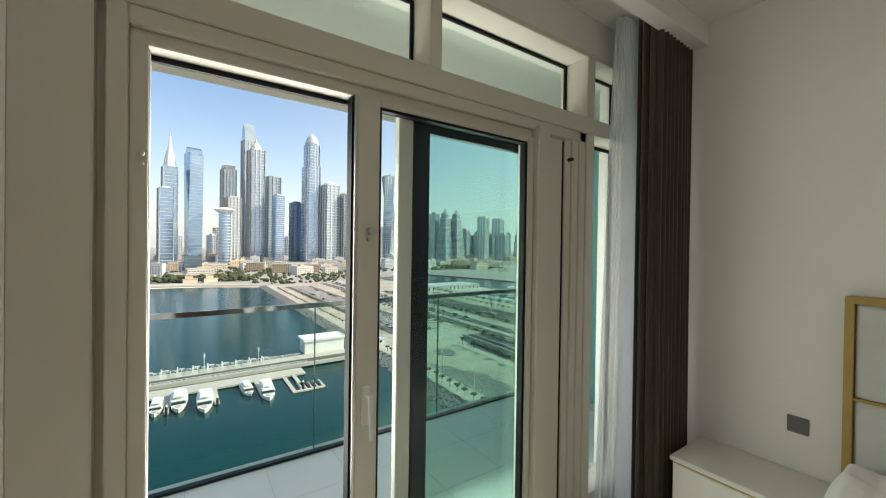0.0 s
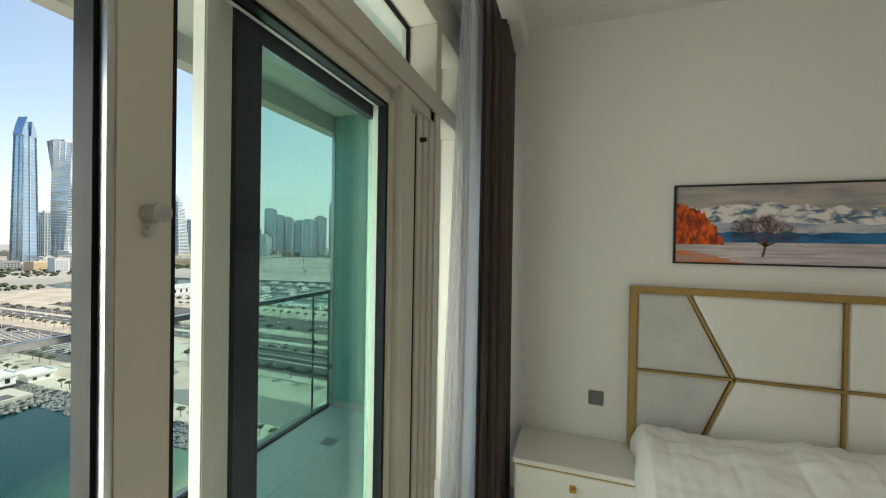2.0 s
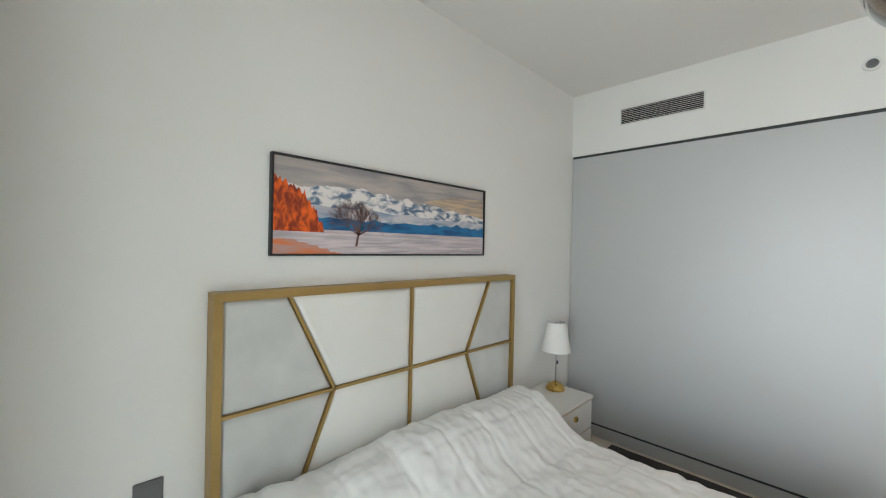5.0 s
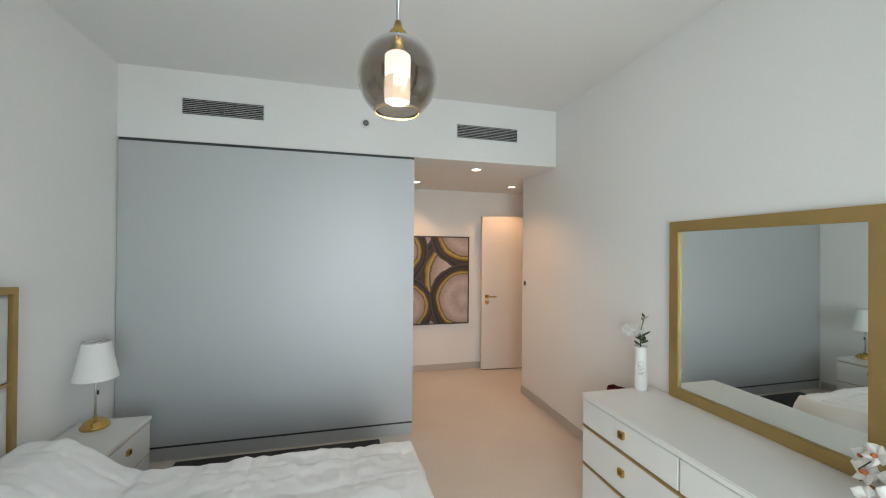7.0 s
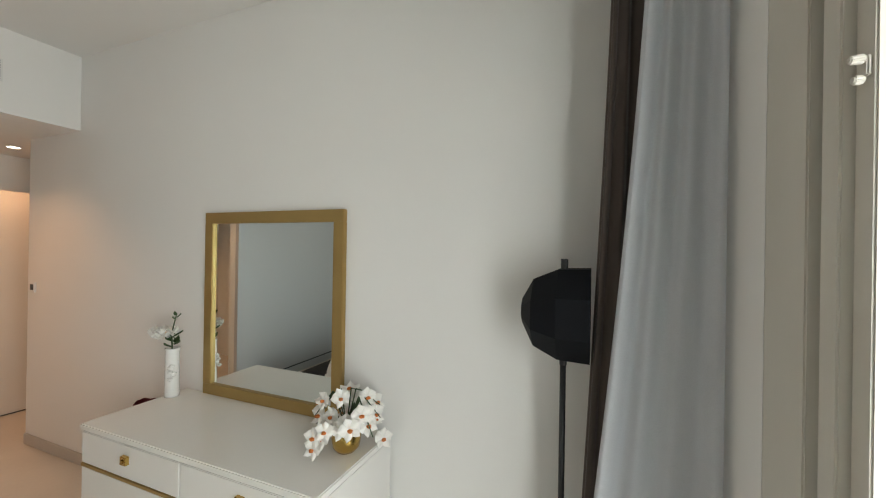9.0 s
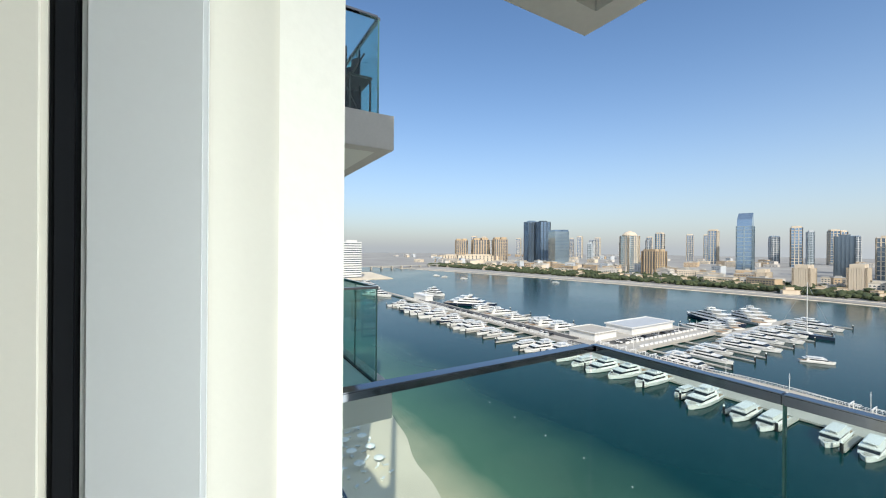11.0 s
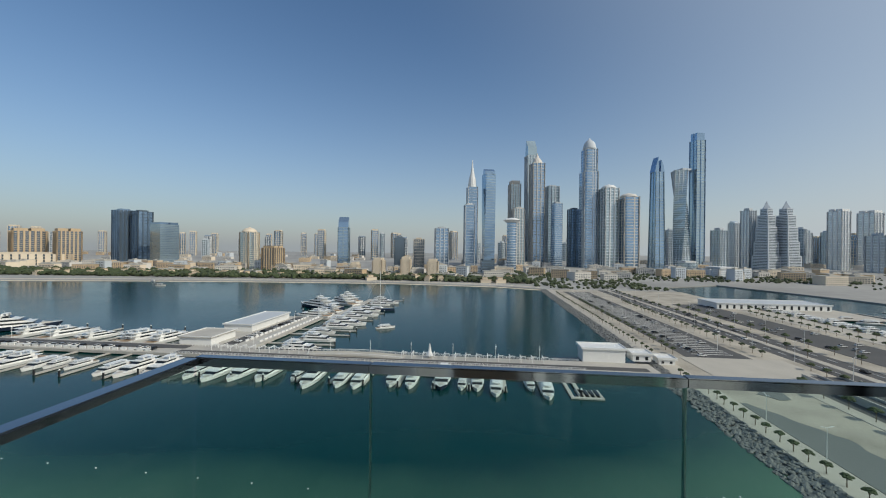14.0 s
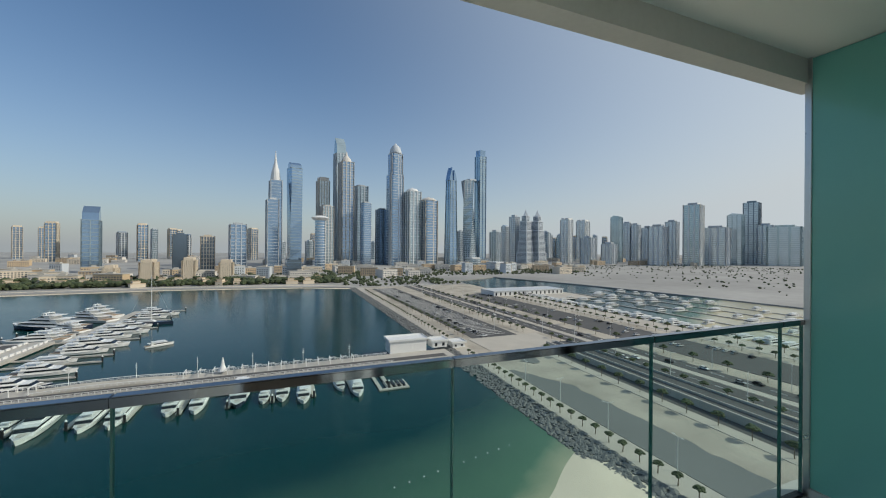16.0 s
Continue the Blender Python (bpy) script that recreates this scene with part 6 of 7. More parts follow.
def street_lamp(h, arms):
    ob = thing("street_lamp", "tall white street lamp on a pole", "street lamp", (0, 0, -300), group="street lamps")
    part("pole", Geo().rod((0, 0, 0), (0, 0, h), 0.12, 0.07, 6), WHITE, ob)
    for s in arms:
        part("arm", Geo().rod((0, 0, h), (0, s * 1.6, h + 0.3), 0.06, n=5).box(-0.15, 0.15, s * 1.2 - 0.1, s * 1.9 + 0.1, h + 0.26, h + 0.38), WHITE, ob)
    return ob


rowcopy(street_lamp(9, (-1, 1)), [(-240 - 26 * k, y, PEN) for k in range(12) for y in (121, 138)] + [(-70 - 24 * k, edge(-70 - 24 * k) + 8.8, PEN) for k in range(4)], random.Random(1))
rowcopy(street_lamp(11, (-1, 1)), [(-60 - 32 * k, y, PEN) for k in range(16) for y in (164.8, 194)], random.Random(2))
mast = thing("lamp_mast", "slim white lamp mast on the pier", "street lamp", (0, 0, -300), group="lamp masts on the pier")
part("pole", Geo().rod((0, 0, 0), (0, 0, 7.5), 0.13, 0.08, 6), WHITE, mast)
for z in (6.2, 5.4):
    part("lamp_head", Geo().box(-0.55, 0.55, -0.12, 0.12, z, z + 0.16), WHITE, mast)
rowcopy(mast, [(-202, -150 + 22.5 * k, SEA + 2.2) for k in range(9)] + [(-206, -180 - 27 * k, SEA + 2.0) for k in range(9)] + [(-225 - 24 * k, -140, SEA + 2.2) for k in range(4)], random.Random(3))


def car(colour, label):
    ob = thing("parked_car", label, "car", (0, 0, -300), group="parked cars")
    part("body", Geo().prism([(-2.2, 0.35), (2.2, 0.35), (2.2, 0.75), (1.1, 0.95), (-2.1, 1.0)], -0.88, 0.88, "y"), colour, ob, bevel=0.06)
    part("cabin", Geo().prism([(-1.9, 0.98), (1.0, 0.96), (0.35, 1.45), (-1.4, 1.48)], -0.76, 0.76, "y"), SMOKED, ob, "dark glazed cabin")
    part("roof", Geo().box(-1.35, 0.3, -0.74, 0.74, 1.45, 1.50), colour, ob)
    for x in (-1.35, 1.35):
        for y in (-0.8, 0.8):
            part("wheel", Geo().rod((x, y - 0.1, 0.33), (x, y + 0.1, 0.33), 0.33, n=10), BLACK, ob)
    return ob


SILVER = mat("silver_car_paint", (0.36, 0.37, 0.38), 0.3, 0.4, var=0.05)
cars = [car(WHITE, "white parked saloon car"), car(SILVER, "silver parked saloon car"), car(BLACK, "black parked saloon car")]
cg = random.Random(31)
spots = [(-225 - 4.5 * k, cg.choice((121.5, 138)), 90) for k in range(66) if cg.random() < 0.55]
spots += [(-70 - 4.5 * k, cg.choice((210, 221, 234)), 90) for k in range(80) if cg.random() < 0.6]
spots += [(cg.uniform(-520, -60), y, 0) for y in (168.5, 173.5, 184.5, 189.5) for k in range(9)] + [(-215 - 5.5 * k, -145.5, 90) for k in range(14) if cg.random() < 0.75] + [(-192.6, -180 - 4.4 * k, 0) for k in range(46) if cg.random() < 0.8]
for k, (x, y, a) in enumerate(spots):
    m = pose(x, y, (PEN if y > 0 else SEA + 2.25) + 0.15, 0, 0, a)
    if k < 3:
        cars[k].matrix_basis = m
    else:
        copy_thing(cars[cg.choice((0, 0, 1, 2))], m)

# ---- far shore: palms, hotels, towers ----
gv = random.Random(6)
woods = Geo()
for k in range(4200):
    y = gv.uniform(-1150, 85)
    x = -575 - 60 * (1 - abs(y + 250) / 900) - 8 - 150 * gv.random() ** 1.4
    r = gv.uniform(2.2, 5.0)
    woods.blob((x - 34, y, LAND + r * gv.uniform(0.5, 1.5)), r, gv.uniform(0.6, 0.95), 6, gv)
for k in range(900):
    x, y = gv.uniform(-1100, -260), 1500 - 900 * gv.random() ** 2
    r = gv.uniform(1.0, 2.4)
    woods.blob((x, y, LAND + r * 0.7), r, 0.8, 6, gv)
for k in range(1500):
    x, y = gv.uniform(-1000, -580), gv.uniform(80, 720)
    if y > 270 and x > -760:
        continue
    r = gv.uniform(1.5, 3.6)
    woods.blob((x, y, LAND + r * 0.7), r, 0.8, 5, gv)
solid("palm_woods", woods, FOLIAGE, "dense dark green palms and gardens behind the beach", "trees", kind="stuff")

GL_BLUE = mat("blue_curtain_glass", (0.30, 0.42, 0.56), 0.12, 0.75, var=0.15, scale=0.03, fine=0.4)
GL_TEAL = mat("teal_curtain_glass", (0.42, 0.52, 0.57), 0.14, 0.7, var=0.15, scale=0.03, fine=0.4)
GL_DARK = mat("dark_curtain_glass", (0.17, 0.22, 0.27), 0.14, 0.6, var=0.15, scale=0.03, fine=0.4)
# distance haze put into the base colour of the far glass
GL_HAZE = mat("haze_paled_glass", (0.60, 0.66, 0.70), 0.2, 0.6, var=0.15, scale=0.03, fine=0.4)
# BEIGE and PALE are shifted paler and bluer to imitate distance haze
BEIGE = mat("beige_cladding", (0.60, 0.57, 0.53), 0.75, var=0.1, scale=0.05, fine=0.5)
CREAM = mat("cream_cladding", (0.66, 0.57, 0.45), 0.75, var=0.1, scale=0.05, fine=0.5)
PALE = mat("pale_grey_cladding", (0.52, 0.56, 0.60), 0.7, var=0.08, scale=0.05, fine=0.5)
WHITECLAD = mat("white_cladding", (0.72, 0.73, 0.73), 0.7, var=0.06, scale=0.05, fine=0.5)
GOLDCLAD = mat("sandy_cladding", (0.50, 0.38, 0.25), 0.75, var=0.1, scale=0.05, fine=0.5)


def tower(label, x, y, w, h, glass, trim, top="flat", piers=4, rz=12.0, step=9.0, shape="box", band=0.16, taper=0.0, twist=0.0, tip=0.0, depth=1.0, lean=0.0):
    """A high-rise: glazed core, floor bands, vertical piers and its own roof line."""
    ob = thing("tower_block", label, "skyscraper", (x, y, LAND), rz)
    a, b = w * 0.395, w * 0.395 * depth
    N = max(int(h / step), 4)

    def ring(z, grow=0.0):
        k = z / h
        s = 1 - taper * k
        ca, sa = math.cos(radians(twist) * k), math.sin(radians(twist) * k)
        if shape == "round":
            pts = [((a + grow) * s * math.cos(2 * math.pi * i / 20), (b + grow) * s * math.sin(2 * math.pi * i / 20)) for i in range(20)]
        else:
            c = 0.22 * a if shape == "cut" else 0.0
            A, B = a * s + grow, b * s + grow
            pts = [(-A, -B + c), (-A + c, -B), (A - c, -B), (A, -B + c), (A, B - c), (A - c, B), (-A + c, B), (-A, B - c)] if c else [(-A, -B), (A, -B), (A, B), (-A, B)]
        return [(px * ca - py * sa, px * sa + py * ca + lean * k, z) for px, py in pts]

    core, n = Geo(), len(ring(0))
    levels = [h * k / 12 for k in range(13)]
    verts = [p for z in levels for p in ring(z)]
    faces = [(j * n + k, j * n + (k + 1) % n, (j + 1) * n + (k + 1) % n, (j + 1) * n + k) for j in range(12) for k in range(n)]
    faces.append(tuple(12 * n + k for k in range(n)))
    part("core", core.add(verts, faces), glass, ob, "glazed core")
    bands = Geo()
    for j in range(1, N + 1):
        z = h * j / N
        lo, hi = ring(z - step * band, 0.5), ring(min(z, h), 0.5)
        bands.add(lo + hi, [(k, (k + 1) % n, n + (k + 1) % n, n + k) for k in range(n)] + [tuple(range(n))[::-1], tuple(range(n, 2 * n))])
    tagged(part("floor_banding", bands, trim, ob, "floor bands"), kind="stuff")
    if piers:
        fins = Geo()
        for side in range(4 if shape != "round" else 0):
            p, q = ring(0, 0.9)[side * n // 4 if n > 4 else side], ring(0, 0.9)[((side + 1) * n // 4) % n if n > 4 else (side + 1) % 4]
            p2, q2 = ring(h, 0.9)[side * n // 4 if n > 4 else side], ring(h, 0.9)[((side + 1) * n // 4) % n if n > 4 else (side + 1) % 4]
            for k in range(piers + 1):
                t = k / piers
                lo = Vector(p).lerp(Vector(q), t)
                hi = Vector(p2).lerp(Vector(q2), t)
                fins.rod(lo, hi, w * 0.035, n=4)
        tagged(part("vertical_framing", fins, trim, ob, "vertical piers"), kind="stuff")
    if top == "spire":
        part("crown", Geo().lathe([(w * 0.40, h), (w * 0.30, h + tip * 0.3), (w * 0.12, h + tip * 0.6), (w * 0.02, h + tip)], n=12), trim, ob, "pointed crown")
    elif top == "dome":
        part("dome", Geo().lathe([(w * 0.43, h)] + [(w * 0.42 * math.cos(radians(t)), h + tip * 0.85 * math.sin(radians(t))) for t in range(10, 90, 16)] + [(0.3, h + tip)], n=20), trim, ob, "ribbed dome", smooth=True)
    elif top == "slant":
        part("crown", Geo().prism([(-a, h), (a, h), (a * 0.9, h + tip * 0.5), (-a * 0.4, h + tip)], -b, b, "y"), glass, ob, "slanted glass crown")
    elif top == "twin":
        for s in (-1, 1):
            part("crown", Geo().prism([(s * a, h), (s * a * 0.15, h), (s * a * 0.3, h + tip * (1 if s < 0 else 0.8)), (s * a * 0.7, h + tip * 0.5)], -b * 0.8, b * 0.8, "x"), glass, ob, "split pointed crown")
    elif top == "stack":
        part("crown", Geo().box(-a * 0.95, -a * 0.1, -b * 0.9, b * 0.9, h, h + tip).box(a * 0.1, a * 0.95, -b * 0.9, b * 0.9, h, h + tip * 0.93), trim, ob, "split roof block")
    elif top == "disc":
        part("crown", Geo().lathe([(w * 0.5, h), (w * 0.72, h + tip * 0.5), (w * 0.6, h + tip * 0.7), (w * 0.3, h + tip)], n=24), trim, ob, "flared disc roof")
    else:
        part("roof_plant", Geo().box(-a * 0.6, a * 0.6, -b * 0.6, b * 0.6, h, h + max(tip, 4)), trim, ob, "roof plant")
    return ob


tower("slim blue glass tower with white frame and a tall spire", -1300, -38, 39, 268, GL_BLUE, WHITECLAD, "spire", 1, tip=92, band=0.07)
tower("blue glass tower block beside the spire", -1275, -46, 38, 205, GL_BLUE, WHITECLAD, "flat", 1, band=0.07)
tower("slender dark blue glass tower with a slanted top", -1300, 18, 44, 310, GL_BLUE, GL_TEAL, "slant", 0, tip=20, twist=14)
tower("beige stone tower with vertical piers", -1350, 108, 42, 285, GL_TEAL, BEIGE, "stack", 4, tip=12)
tower("beige stone tower with vertical piers", -1250, 112, 41, 190, GL_TEAL, BEIGE, "flat", 4)
tower("white round banded tower with a flared disc roof", -1000, 74, 31, 128, GL_BLUE, WHITECLAD, "disc", 0, shape="round", step=6.5, tip=11)
tower("grey tower with a sail-shaped crown", -1420, 172, 42, 400, GL_TEAL, PALE, "slant", 3, tip=58)
tower("beige tower with blue arched crown", -1300, 178, 47, 345, GL_BLUE, BEIGE, "spire", 3, tip=36)
tower("grey-teal glass tower with a flat roof", -1400, 243, 50, 284, GL_TEAL, PALE, "flat", 3)
tower("dark blue banded glass tower", -1250, 235, 36, 206, GL_BLUE, PALE, "flat", 0, step=6, shape="cut")
tower("plain blue glass tower, flat-roofed", -1350, 310, 38, 198, GL_BLUE, GL_DARK, "flat", 2)
tower("very tall pale stone tower with a domed top", -1300, 346, 60, 314, GL_BLUE, PALE, "flat", 5, tip=4, shape="cut")
tower("upper shaft of the domed tower", -1300, 347, 51, 388, GL_BLUE, PALE, "dome", 5, tip=40, shape="cut")
tower("pale tower with a small dome", -1280, 403, 54, 258, GL_TEAL, WHITECLAD, "dome", 3, tip=14)
tower("round-topped blue tower with pinkish stone sides", -1270, 461, 63, 228, GL_BLUE, BEIGE, "dome", 3, tip=14, shape="cut")
tower("blue glass tower with a split pointed crown", -1300, 560, 42, 312, GL_BLUE, GL_TEAL, "twin", 2, tip=48, taper=0.25)
tower("twisting pale grey residential tower", -1300, 640, 44, 316, GL_TEAL, PALE, "stack", 3, tip=6, twist=70, step=7, lean=-14)
tower("very tall dark glass tower, split roof", -1300, 682, 36, 412, GL_TEAL, GL_BLUE, "stack", 2, tip=24)
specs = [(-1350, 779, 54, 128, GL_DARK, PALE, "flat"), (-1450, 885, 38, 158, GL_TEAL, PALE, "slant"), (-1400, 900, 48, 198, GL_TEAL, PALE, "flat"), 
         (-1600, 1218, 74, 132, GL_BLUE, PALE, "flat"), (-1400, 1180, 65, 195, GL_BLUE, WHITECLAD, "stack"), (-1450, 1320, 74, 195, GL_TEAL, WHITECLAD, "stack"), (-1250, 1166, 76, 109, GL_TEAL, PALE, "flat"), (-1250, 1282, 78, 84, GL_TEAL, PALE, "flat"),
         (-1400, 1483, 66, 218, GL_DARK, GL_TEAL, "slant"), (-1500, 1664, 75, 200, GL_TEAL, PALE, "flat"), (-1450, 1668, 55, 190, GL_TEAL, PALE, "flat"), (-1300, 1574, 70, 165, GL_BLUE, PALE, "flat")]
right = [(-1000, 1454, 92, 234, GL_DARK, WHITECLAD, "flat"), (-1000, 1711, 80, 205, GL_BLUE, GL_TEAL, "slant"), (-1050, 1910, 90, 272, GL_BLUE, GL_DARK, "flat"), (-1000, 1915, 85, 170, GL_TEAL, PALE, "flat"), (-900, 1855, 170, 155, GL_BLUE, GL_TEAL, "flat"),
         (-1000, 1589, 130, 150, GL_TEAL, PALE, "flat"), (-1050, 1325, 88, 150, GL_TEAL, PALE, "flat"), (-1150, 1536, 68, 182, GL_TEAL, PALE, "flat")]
# glass swapped for paler kinds: haze over these towers is in their colour
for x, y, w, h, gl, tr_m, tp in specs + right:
    tower("residential high-rise beyond the marina, coloured paler for haze", x, y, w * 0.74, h, GL_TEAL if gl is GL_DARK else GL_HAZE, tr_m, tp, 3, rz=20, tip=8, step=8)
for y, w in ((926, 50), (985, 54)):
    stepped = thing("stepped_tower", "pale stone residential tower stepping up to a pointed roof", "skyscraper", (-1355, y, LAND), 20)
    for k, (z0, z1, f) in enumerate(((0, 46, 1.25), (46, 92, 1.08), (92, 140, 0.94), (140, 178, 0.80), (178, 200, 0.55))):
        a = w * 0.42 * f
        tier = part("tier", Geo().box(-a, a, -a, a, z0, z1), PALE, stepped)
        strips = Geo()
        for j in range(int((z1 - z0) / 5)):
            z = z0 + 1.5 + 5 * j
            strips.box(-a * 0.86, a * 0.86, -a - 0.3, a + 0.3, z, z + 2.2).box(-a - 0.3, a + 0.3, -a * 0.86, a * 0.86, z + 0.01, z + 2.19)
        tagged(part("window_strip", strips, GL_DARK, tier, "rows of dark windows"), kind="stuff")
    part("roof", Geo().lathe([(w * 0.26, 200), (w * 0.10, 214), (0.4, 226)], n=4), PALE, stepped, "pointed roof")
tower("dark glass twin office tower", -1100, -1140, 52, 170, GL_DARK, GL_BLUE, "flat", 4, rz=-20)
tower("dark glass twin office tower", -1105, -1080, 50, 166, GL_BLUE, GL_DARK, "flat", 3, rz=-20)
tower("teal glass office block with a white roof storey", -1050, -951, 66, 122, GL_TEAL, GL_BLUE, "stack", 0, rz=-20, tip=6, step=5)
tower("cream stone tower with a rounded stepped top", -950, -615, 44, 96, GL_TEAL, CREAM, "dome", 6, rz=-10, tip=14, shape="cut", step=5)
tower("sandy stone apartment block with piers", -900, -520, 44, 56, GL_DARK, GOLDCLAD, "stack", 5, rz=-10, tip=5, step=5)
tower("pointed glass tower with a slanted top", -1100, -413, 36, 118, GL_BLUE, GL_TEAL, "slant", 2, tip=32)
tower("dark office tower with white mullions", -1200, -266, 38, 92, GL_DARK, GL_DARK, "flat", 5)
tower("pale office tower with dark windows", -1200, -203, 38, 88, GL_DARK, CREAM, "flat", 5)
tower("blue glass office tower with flat roof", -1150, -125, 46, 120, GL_BLUE, PALE, "flat", 3)
tower("low dark teal glass block", -800, 9, 66, 36, GL_DARK, GL_BLUE, "flat", 0, rz=4, depth=0.5, step=5)
for y, w, h in ((-212, 46, 33), (-155, 44, 36), (-100, 50, 32), (-262, 34, 24)):
    tower("cream seaside hotel block with dark windows", -765, y, w, h, GL_DARK, CREAM, "stack", 7, rz=4, depth=0.45, step=5, tip=5)
for x, y, w in ((-1000, -1499, 66), (-1000, -1350, 84), (-1000, -1217, 64)):
    tower("unfinished sandy concrete tower under construction", x, y, w, 98, GL_DARK, GOLDCLAD, "stack", 6, rz=-30, tip=8, step=6)
tower("broad sandy podium building", -950, -1290, 230, 32, GL_DARK, CREAM, "flat", 12, rz=-40, depth=0.5, step=8, tip=3)
tower("broad sandy podium building", -960, -1480, 190, 28, GL_DARK, CREAM, "flat", 12, rz=-40, depth=0.5, step=8, tip=3)
tower("broad white louvred seaside hotel", -232, -745, 46, 70, GL_DARK, WHITECLAD, "flat", 0, rz=0, depth=0.7, step=4.2, tip=2, band=0.6)
tower("low white round building, banded", -1000, 502, 60, 30, GL_TEAL, WHITECLAD, "flat", 0, shape="round", step=5, tip=2)
tower("low white hall by the towers", -960, 560, 95, 18, PALE, WHITECLAD, "flat", 3, rz=10, tip=2)
structure("headland", Geo().prism([(-300, -690), (-190, -690), (-120, -800), (-120, -900), (-330, -900)], -75, SEA + 1.2), SAND, "sandy headland below the white hotel", category="ground")

protos, lr = [], random.Random(77)
for k in range(8):
    w, h, d = lr.uniform(22, 46), lr.uniform(7, 24), lr.uniform(14, 26)
    ob = thing("low_building", "low flat-roofed city building with rows of windows", "building", (0, 0, -300), group="low city buildings")
    part("wall", Geo().box(-d / 2, d / 2, -w / 2, w / 2, 0, h), (CREAM, BEIGE, GOLDCLAD, BEIGE, PALE)[k % 5], ob)
    part("roof", Geo().box(-d / 2 - 0.4, d / 2 + 0.4, -w / 2 - 0.4, w / 2 + 0.4, h, h + 0.9).box(-3, 3, -4, 4, h + 0.9, h + 3.4), CONC, ob)
    wins = Geo()
    for f in range(int(h / 3.4)):
        for j in range(int(w / 4)):
            wins.box(d / 2, d / 2 + 0.12, -w / 2 + 1.2 + 4 * j, -w / 2 + 3.4 + 4 * j, 1.0 + 3.4 * f, 2.7 + 3.4 * f)
    tagged(part("windows", wins, GL_DARK, ob, "rows of dark windows"), kind="stuff")
    protos.append(ob)
villa = thing("beach_villa", "low sandy villa among the palms", "house", (0, 0, -300), group="villas behind the beach")
part("wall", Geo().box(-5, 5, -9, 9, 0, 5.5).box(-4, 4, -3, 6, 5.5, 9), CREAM, villa)
part("roof", Geo().box(-5.4, 5.4, -9.4, 9.4, 5.5, 6.1).box(-4.4, 4.4, -3.4, 6.4, 9, 9.6), GOLDCLAD, villa)
for y in (-6.5, -2.0, 2.5, 7.0):
    part("window", Geo().box(5, 5.1, y - 0.9, y + 0.9, 1.0, 3.8), GL_DARK, villa, "dark window")
vg = random.Random(17)
rowcopy(villa, [(-610 - 55 * (1 - abs(y + 250) / 900) - vg.uniform(4, 90), y, LAND) for y in (-1080 + 23 * k + vg.uniform(-8, 8) for k in range(50))], vg)
used = set()
for k in range(368):
    if k >= 330:
        x, y = lr.uniform(-1000, -740), lr.uniform(100, 780)
    elif k < 150:
        x, y = lr.uniform(-1000, -690), lr.uniform(-1500, 60)
        if x > -720 - 0.02 * abs(y):
            continue
    elif k < 240:
        x, y = lr.uniform(-2300, -1050), lr.uniform(-2600, 300)
    else:
        x, y = lr.uniform(-1900, -960), lr.uniform(150, 1900)
    i = lr.randrange(8)
    m = pose(x, y, LAND, 0, 0, lr.choice((0, 8, -15, 25)))
    if i in used:
        copy_thing(protos[i], m)
    else:
        used.add(i)
        protos[i].matrix_basis = m
fp, ff = [], random.Random(55)
for k in range(6):
    w, h = ff.uniform(26, 44), ff.uniform(60, 150)
    ob = tower("distant high-rise on the city skyline", 0, 0, w, h, (GL_TEAL, GL_BLUE, GL_DARK)[k % 3], (PALE, CREAM, WHITECLAD)[k % 3], ("flat", "stack", "slant")[k % 3], 3, tip=6, step=10)
    ob.matrix_basis = pose(0, 0, -400)
    tagged(ob, group="distant high-rises")
    fp.append(ob)
for k in range(120):
    if k < 55:
        x, y = ff.uniform(-2000, -1500), ff.uniform(700, 2600)
    elif k < 85:
        x, y = ff.uniform(-2600, -1700), ff.uniform(-300, 700)
    else:
        x, y = ff.uniform(-2700, -1600), ff.uniform(-3000, -500)
    m = pose(x, y, LAND, 0, 0, ff.uniform(0, 40))
    if k % 20 == 0:
        fp[k // 20].matrix_basis = m
    else:
        copy_thing(fp[ff.randrange(6)] if k > 100 else fp[min(k // 20, 5)], m)
bridge = thing("road_bridge", "long low road bridge across the water", "bridge", (0, 0, 0))
part("deck", Geo().prism([(-330, -1010), (-330, -1022), (-760, -1100), (-760, -1088)], -51, -49.5), CONC, bridge)
for k in range(12):
    part("pier", Geo().box(-345 - 34 * k, -342 - 34 * k, -1022 - 6 * k, -1010 - 6 * k, -60, -51), CONC, bridge)

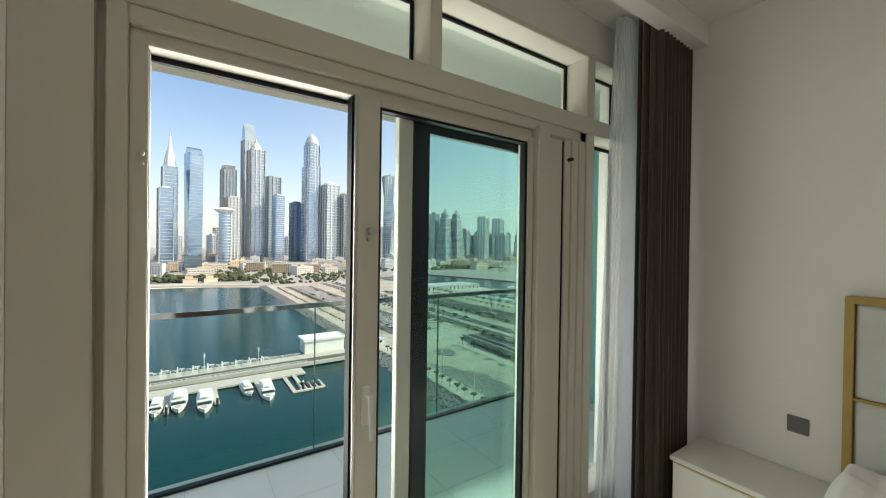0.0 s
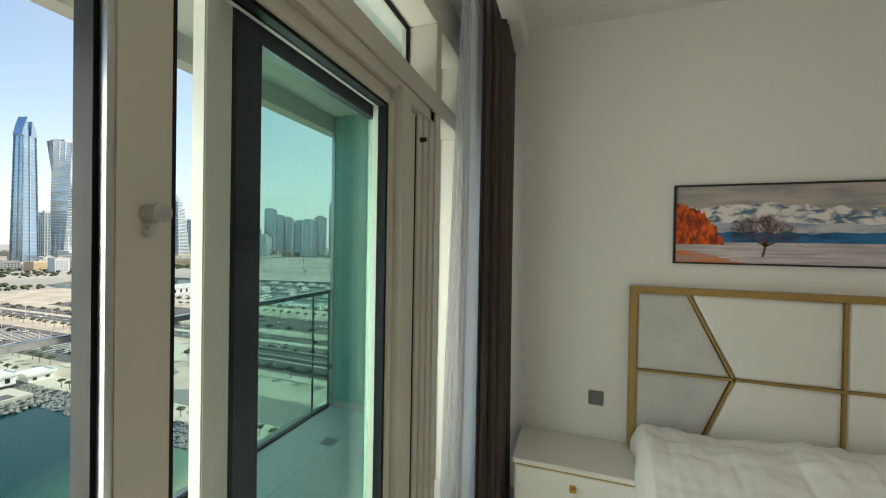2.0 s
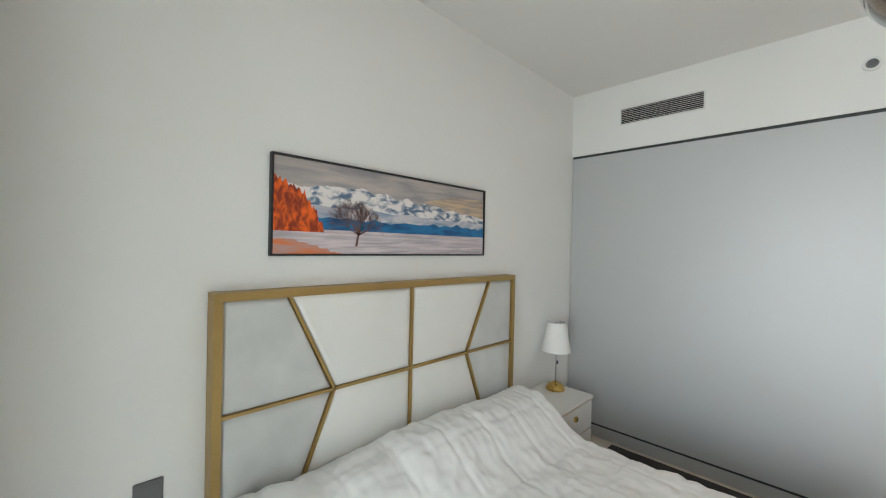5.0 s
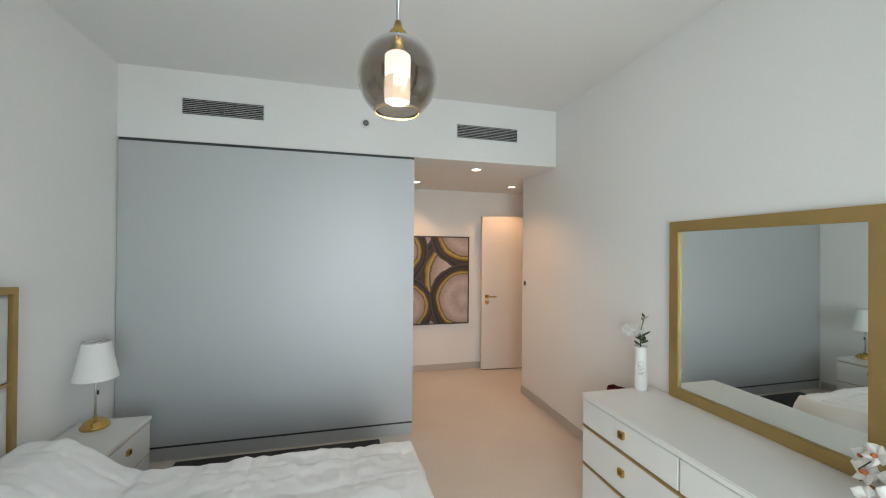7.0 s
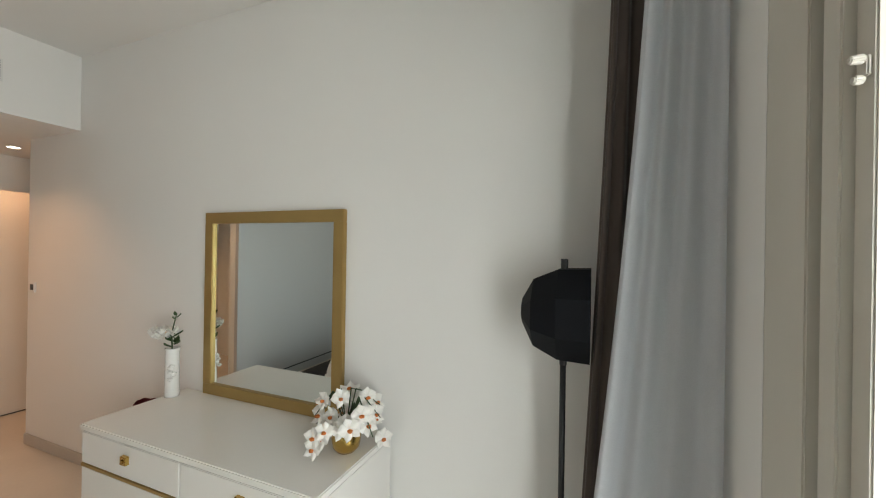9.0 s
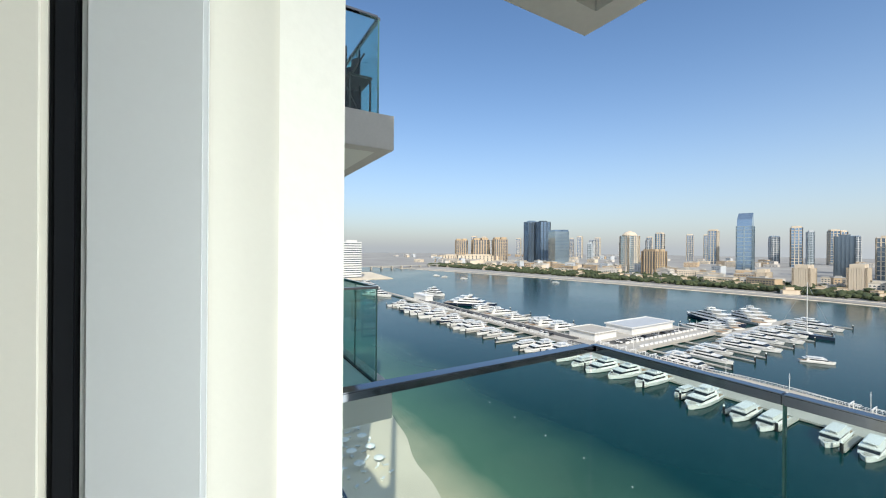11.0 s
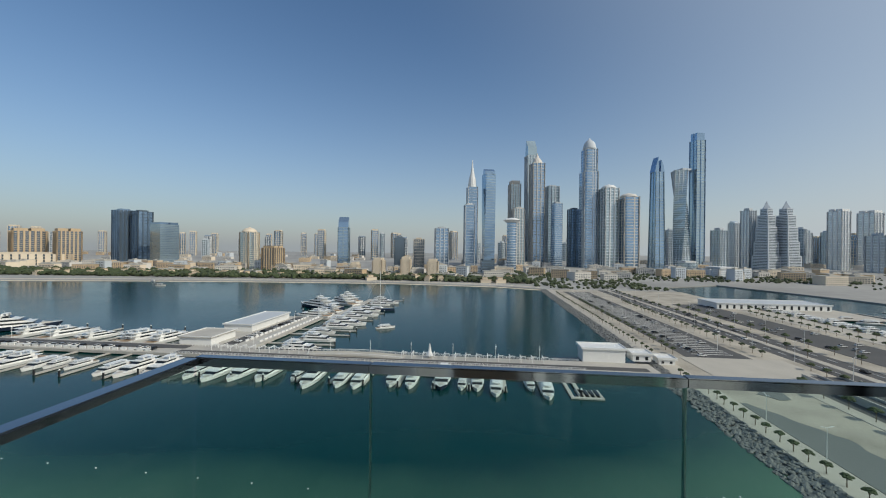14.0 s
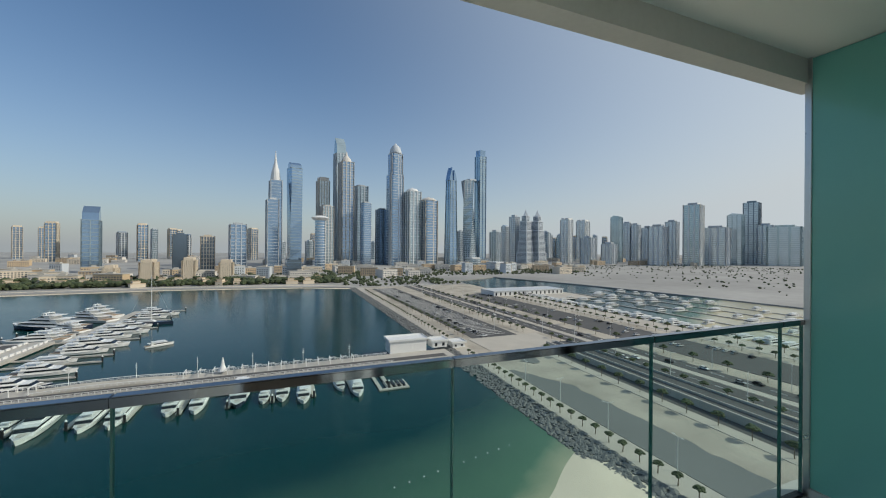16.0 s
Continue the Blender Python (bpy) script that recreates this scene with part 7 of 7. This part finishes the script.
# ---- our own building and the white tower of the same estate ----
structure("building_below", Geo().box(-0.45, 24, -9.5, 14, -58, -0.45).box(3.7, 24, -9.5, 14, 3.2, 14).box(5.35, 24, -9.5, 14, -0.45, 3.2), RENDER, "rendered body of the apartment building", category="building")
wt = thing("white_tower", "white apartment tower with curved balconies and glazed floors", "apartment building", (-12.9, -57, 0))
part("core", Geo().box(-3.0, 26, -20, 0, -58, 48), RENDER, wt)
for f in range(32):
    z = -58 + 3.3 * f
    curve = [(-5.6 * math.cos(t), 0.6 - 6.0 + 6.6 * math.sin(t)) for t in [radians(90 - 10 * k) for k in range(13)]]
    sl = part("floor_slab", Geo().prism([(26, 1.2), (0, 1.2)] + [(x, y) for x, y in curve] + [(26, -8)], z, z + 0.45), WHITECLAD, wt)
    wn_ = part("window", Geo().box(-1.5, 26, 0.0, 0.12, z + 0.5, z + 3.1), GL_BLUE, wt, "glazed window band")
    for k in range(9):
        part("mullion", Geo().box(-1.5 + 1.5 * k, -1.38 + 1.5 * k, 0.12, 0.2, z + 0.5, z + 3.1), DARKFRAME, wn_, "dark mullion")
    part("balustrade", Geo().grid(lambda u, v: (-5.4 * math.cos(radians(90 - 120 * u)), -5.4 + 6.4 * math.sin(radians(90 - 120 * u)), z + 0.45 + 1.05 * v), 12, 1), RAILGLASS, wt, "curved glass balustrade")
lg = random.Random(9)
proto = thing("sun_lounger", "white sun lounger on the beach", "sun lounger", (0, 0, -300), group="sun loungers on the beach")
part("bed", Geo().box(-0.9, 0.5, -0.35, 0.35, 0.28, 0.36), WHITE, proto, bevel=0.03)
part("backrest", Geo().prism([(0.5, 0.3), (1.0, 0.75), (0.96, 0.82), (0.46, 0.38)], -0.35, 0.35, "y"), WHITE, proto)
for x in (-0.7, 0.4):
    part("leg", Geo().box(x, x + 0.08, -0.3, 0.3, 0, 0.28), WHITE, proto)
rowcopy(proto, [(-27 - 3.4 * (k % 5) + lg.uniform(-1, 1), -128 + 4.6 * (k // 5) + lg.uniform(-1, 1), SEA + 0.8) for k in range(45)], lg)
par = thing("beach_parasol", "round white beach parasol", "parasol", (0, 0, -300), group="beach parasols")
part("canopy", Geo().lathe([(1.5, 2.1), (0.9, 2.45), (0.05, 2.7)], n=12), WHITE, par)
part("pole", Geo().rod((0, 0, 0), (0, 0, 2.4), 0.04, n=6), STEEL, par)
rowcopy(par, [(-28 - 5.5 * (k % 3), -125 + 7 * (k // 3), SEA + 0.8) for k in range(15)], lg)
buoy = thing("buoy", "small white buoy floating in the bay", "buoy", (0, 0, -300), group="buoys in the bay")
part("float", Geo().lathe([(0.03, -0.2), (0.20, -0.06), (0.21, 0.1), (0.12, 0.22), (0.03, 0.25)], n=10), WHITE, buoy, smooth=True)
rowcopy(buoy, [(-96 + 0.4 * k, -252 + 15 * k, SEA) for k in range(15)] + [(-100 + 0.8 * k, 63 - 4.2 * k, SEA) for k in range(10)], lg)
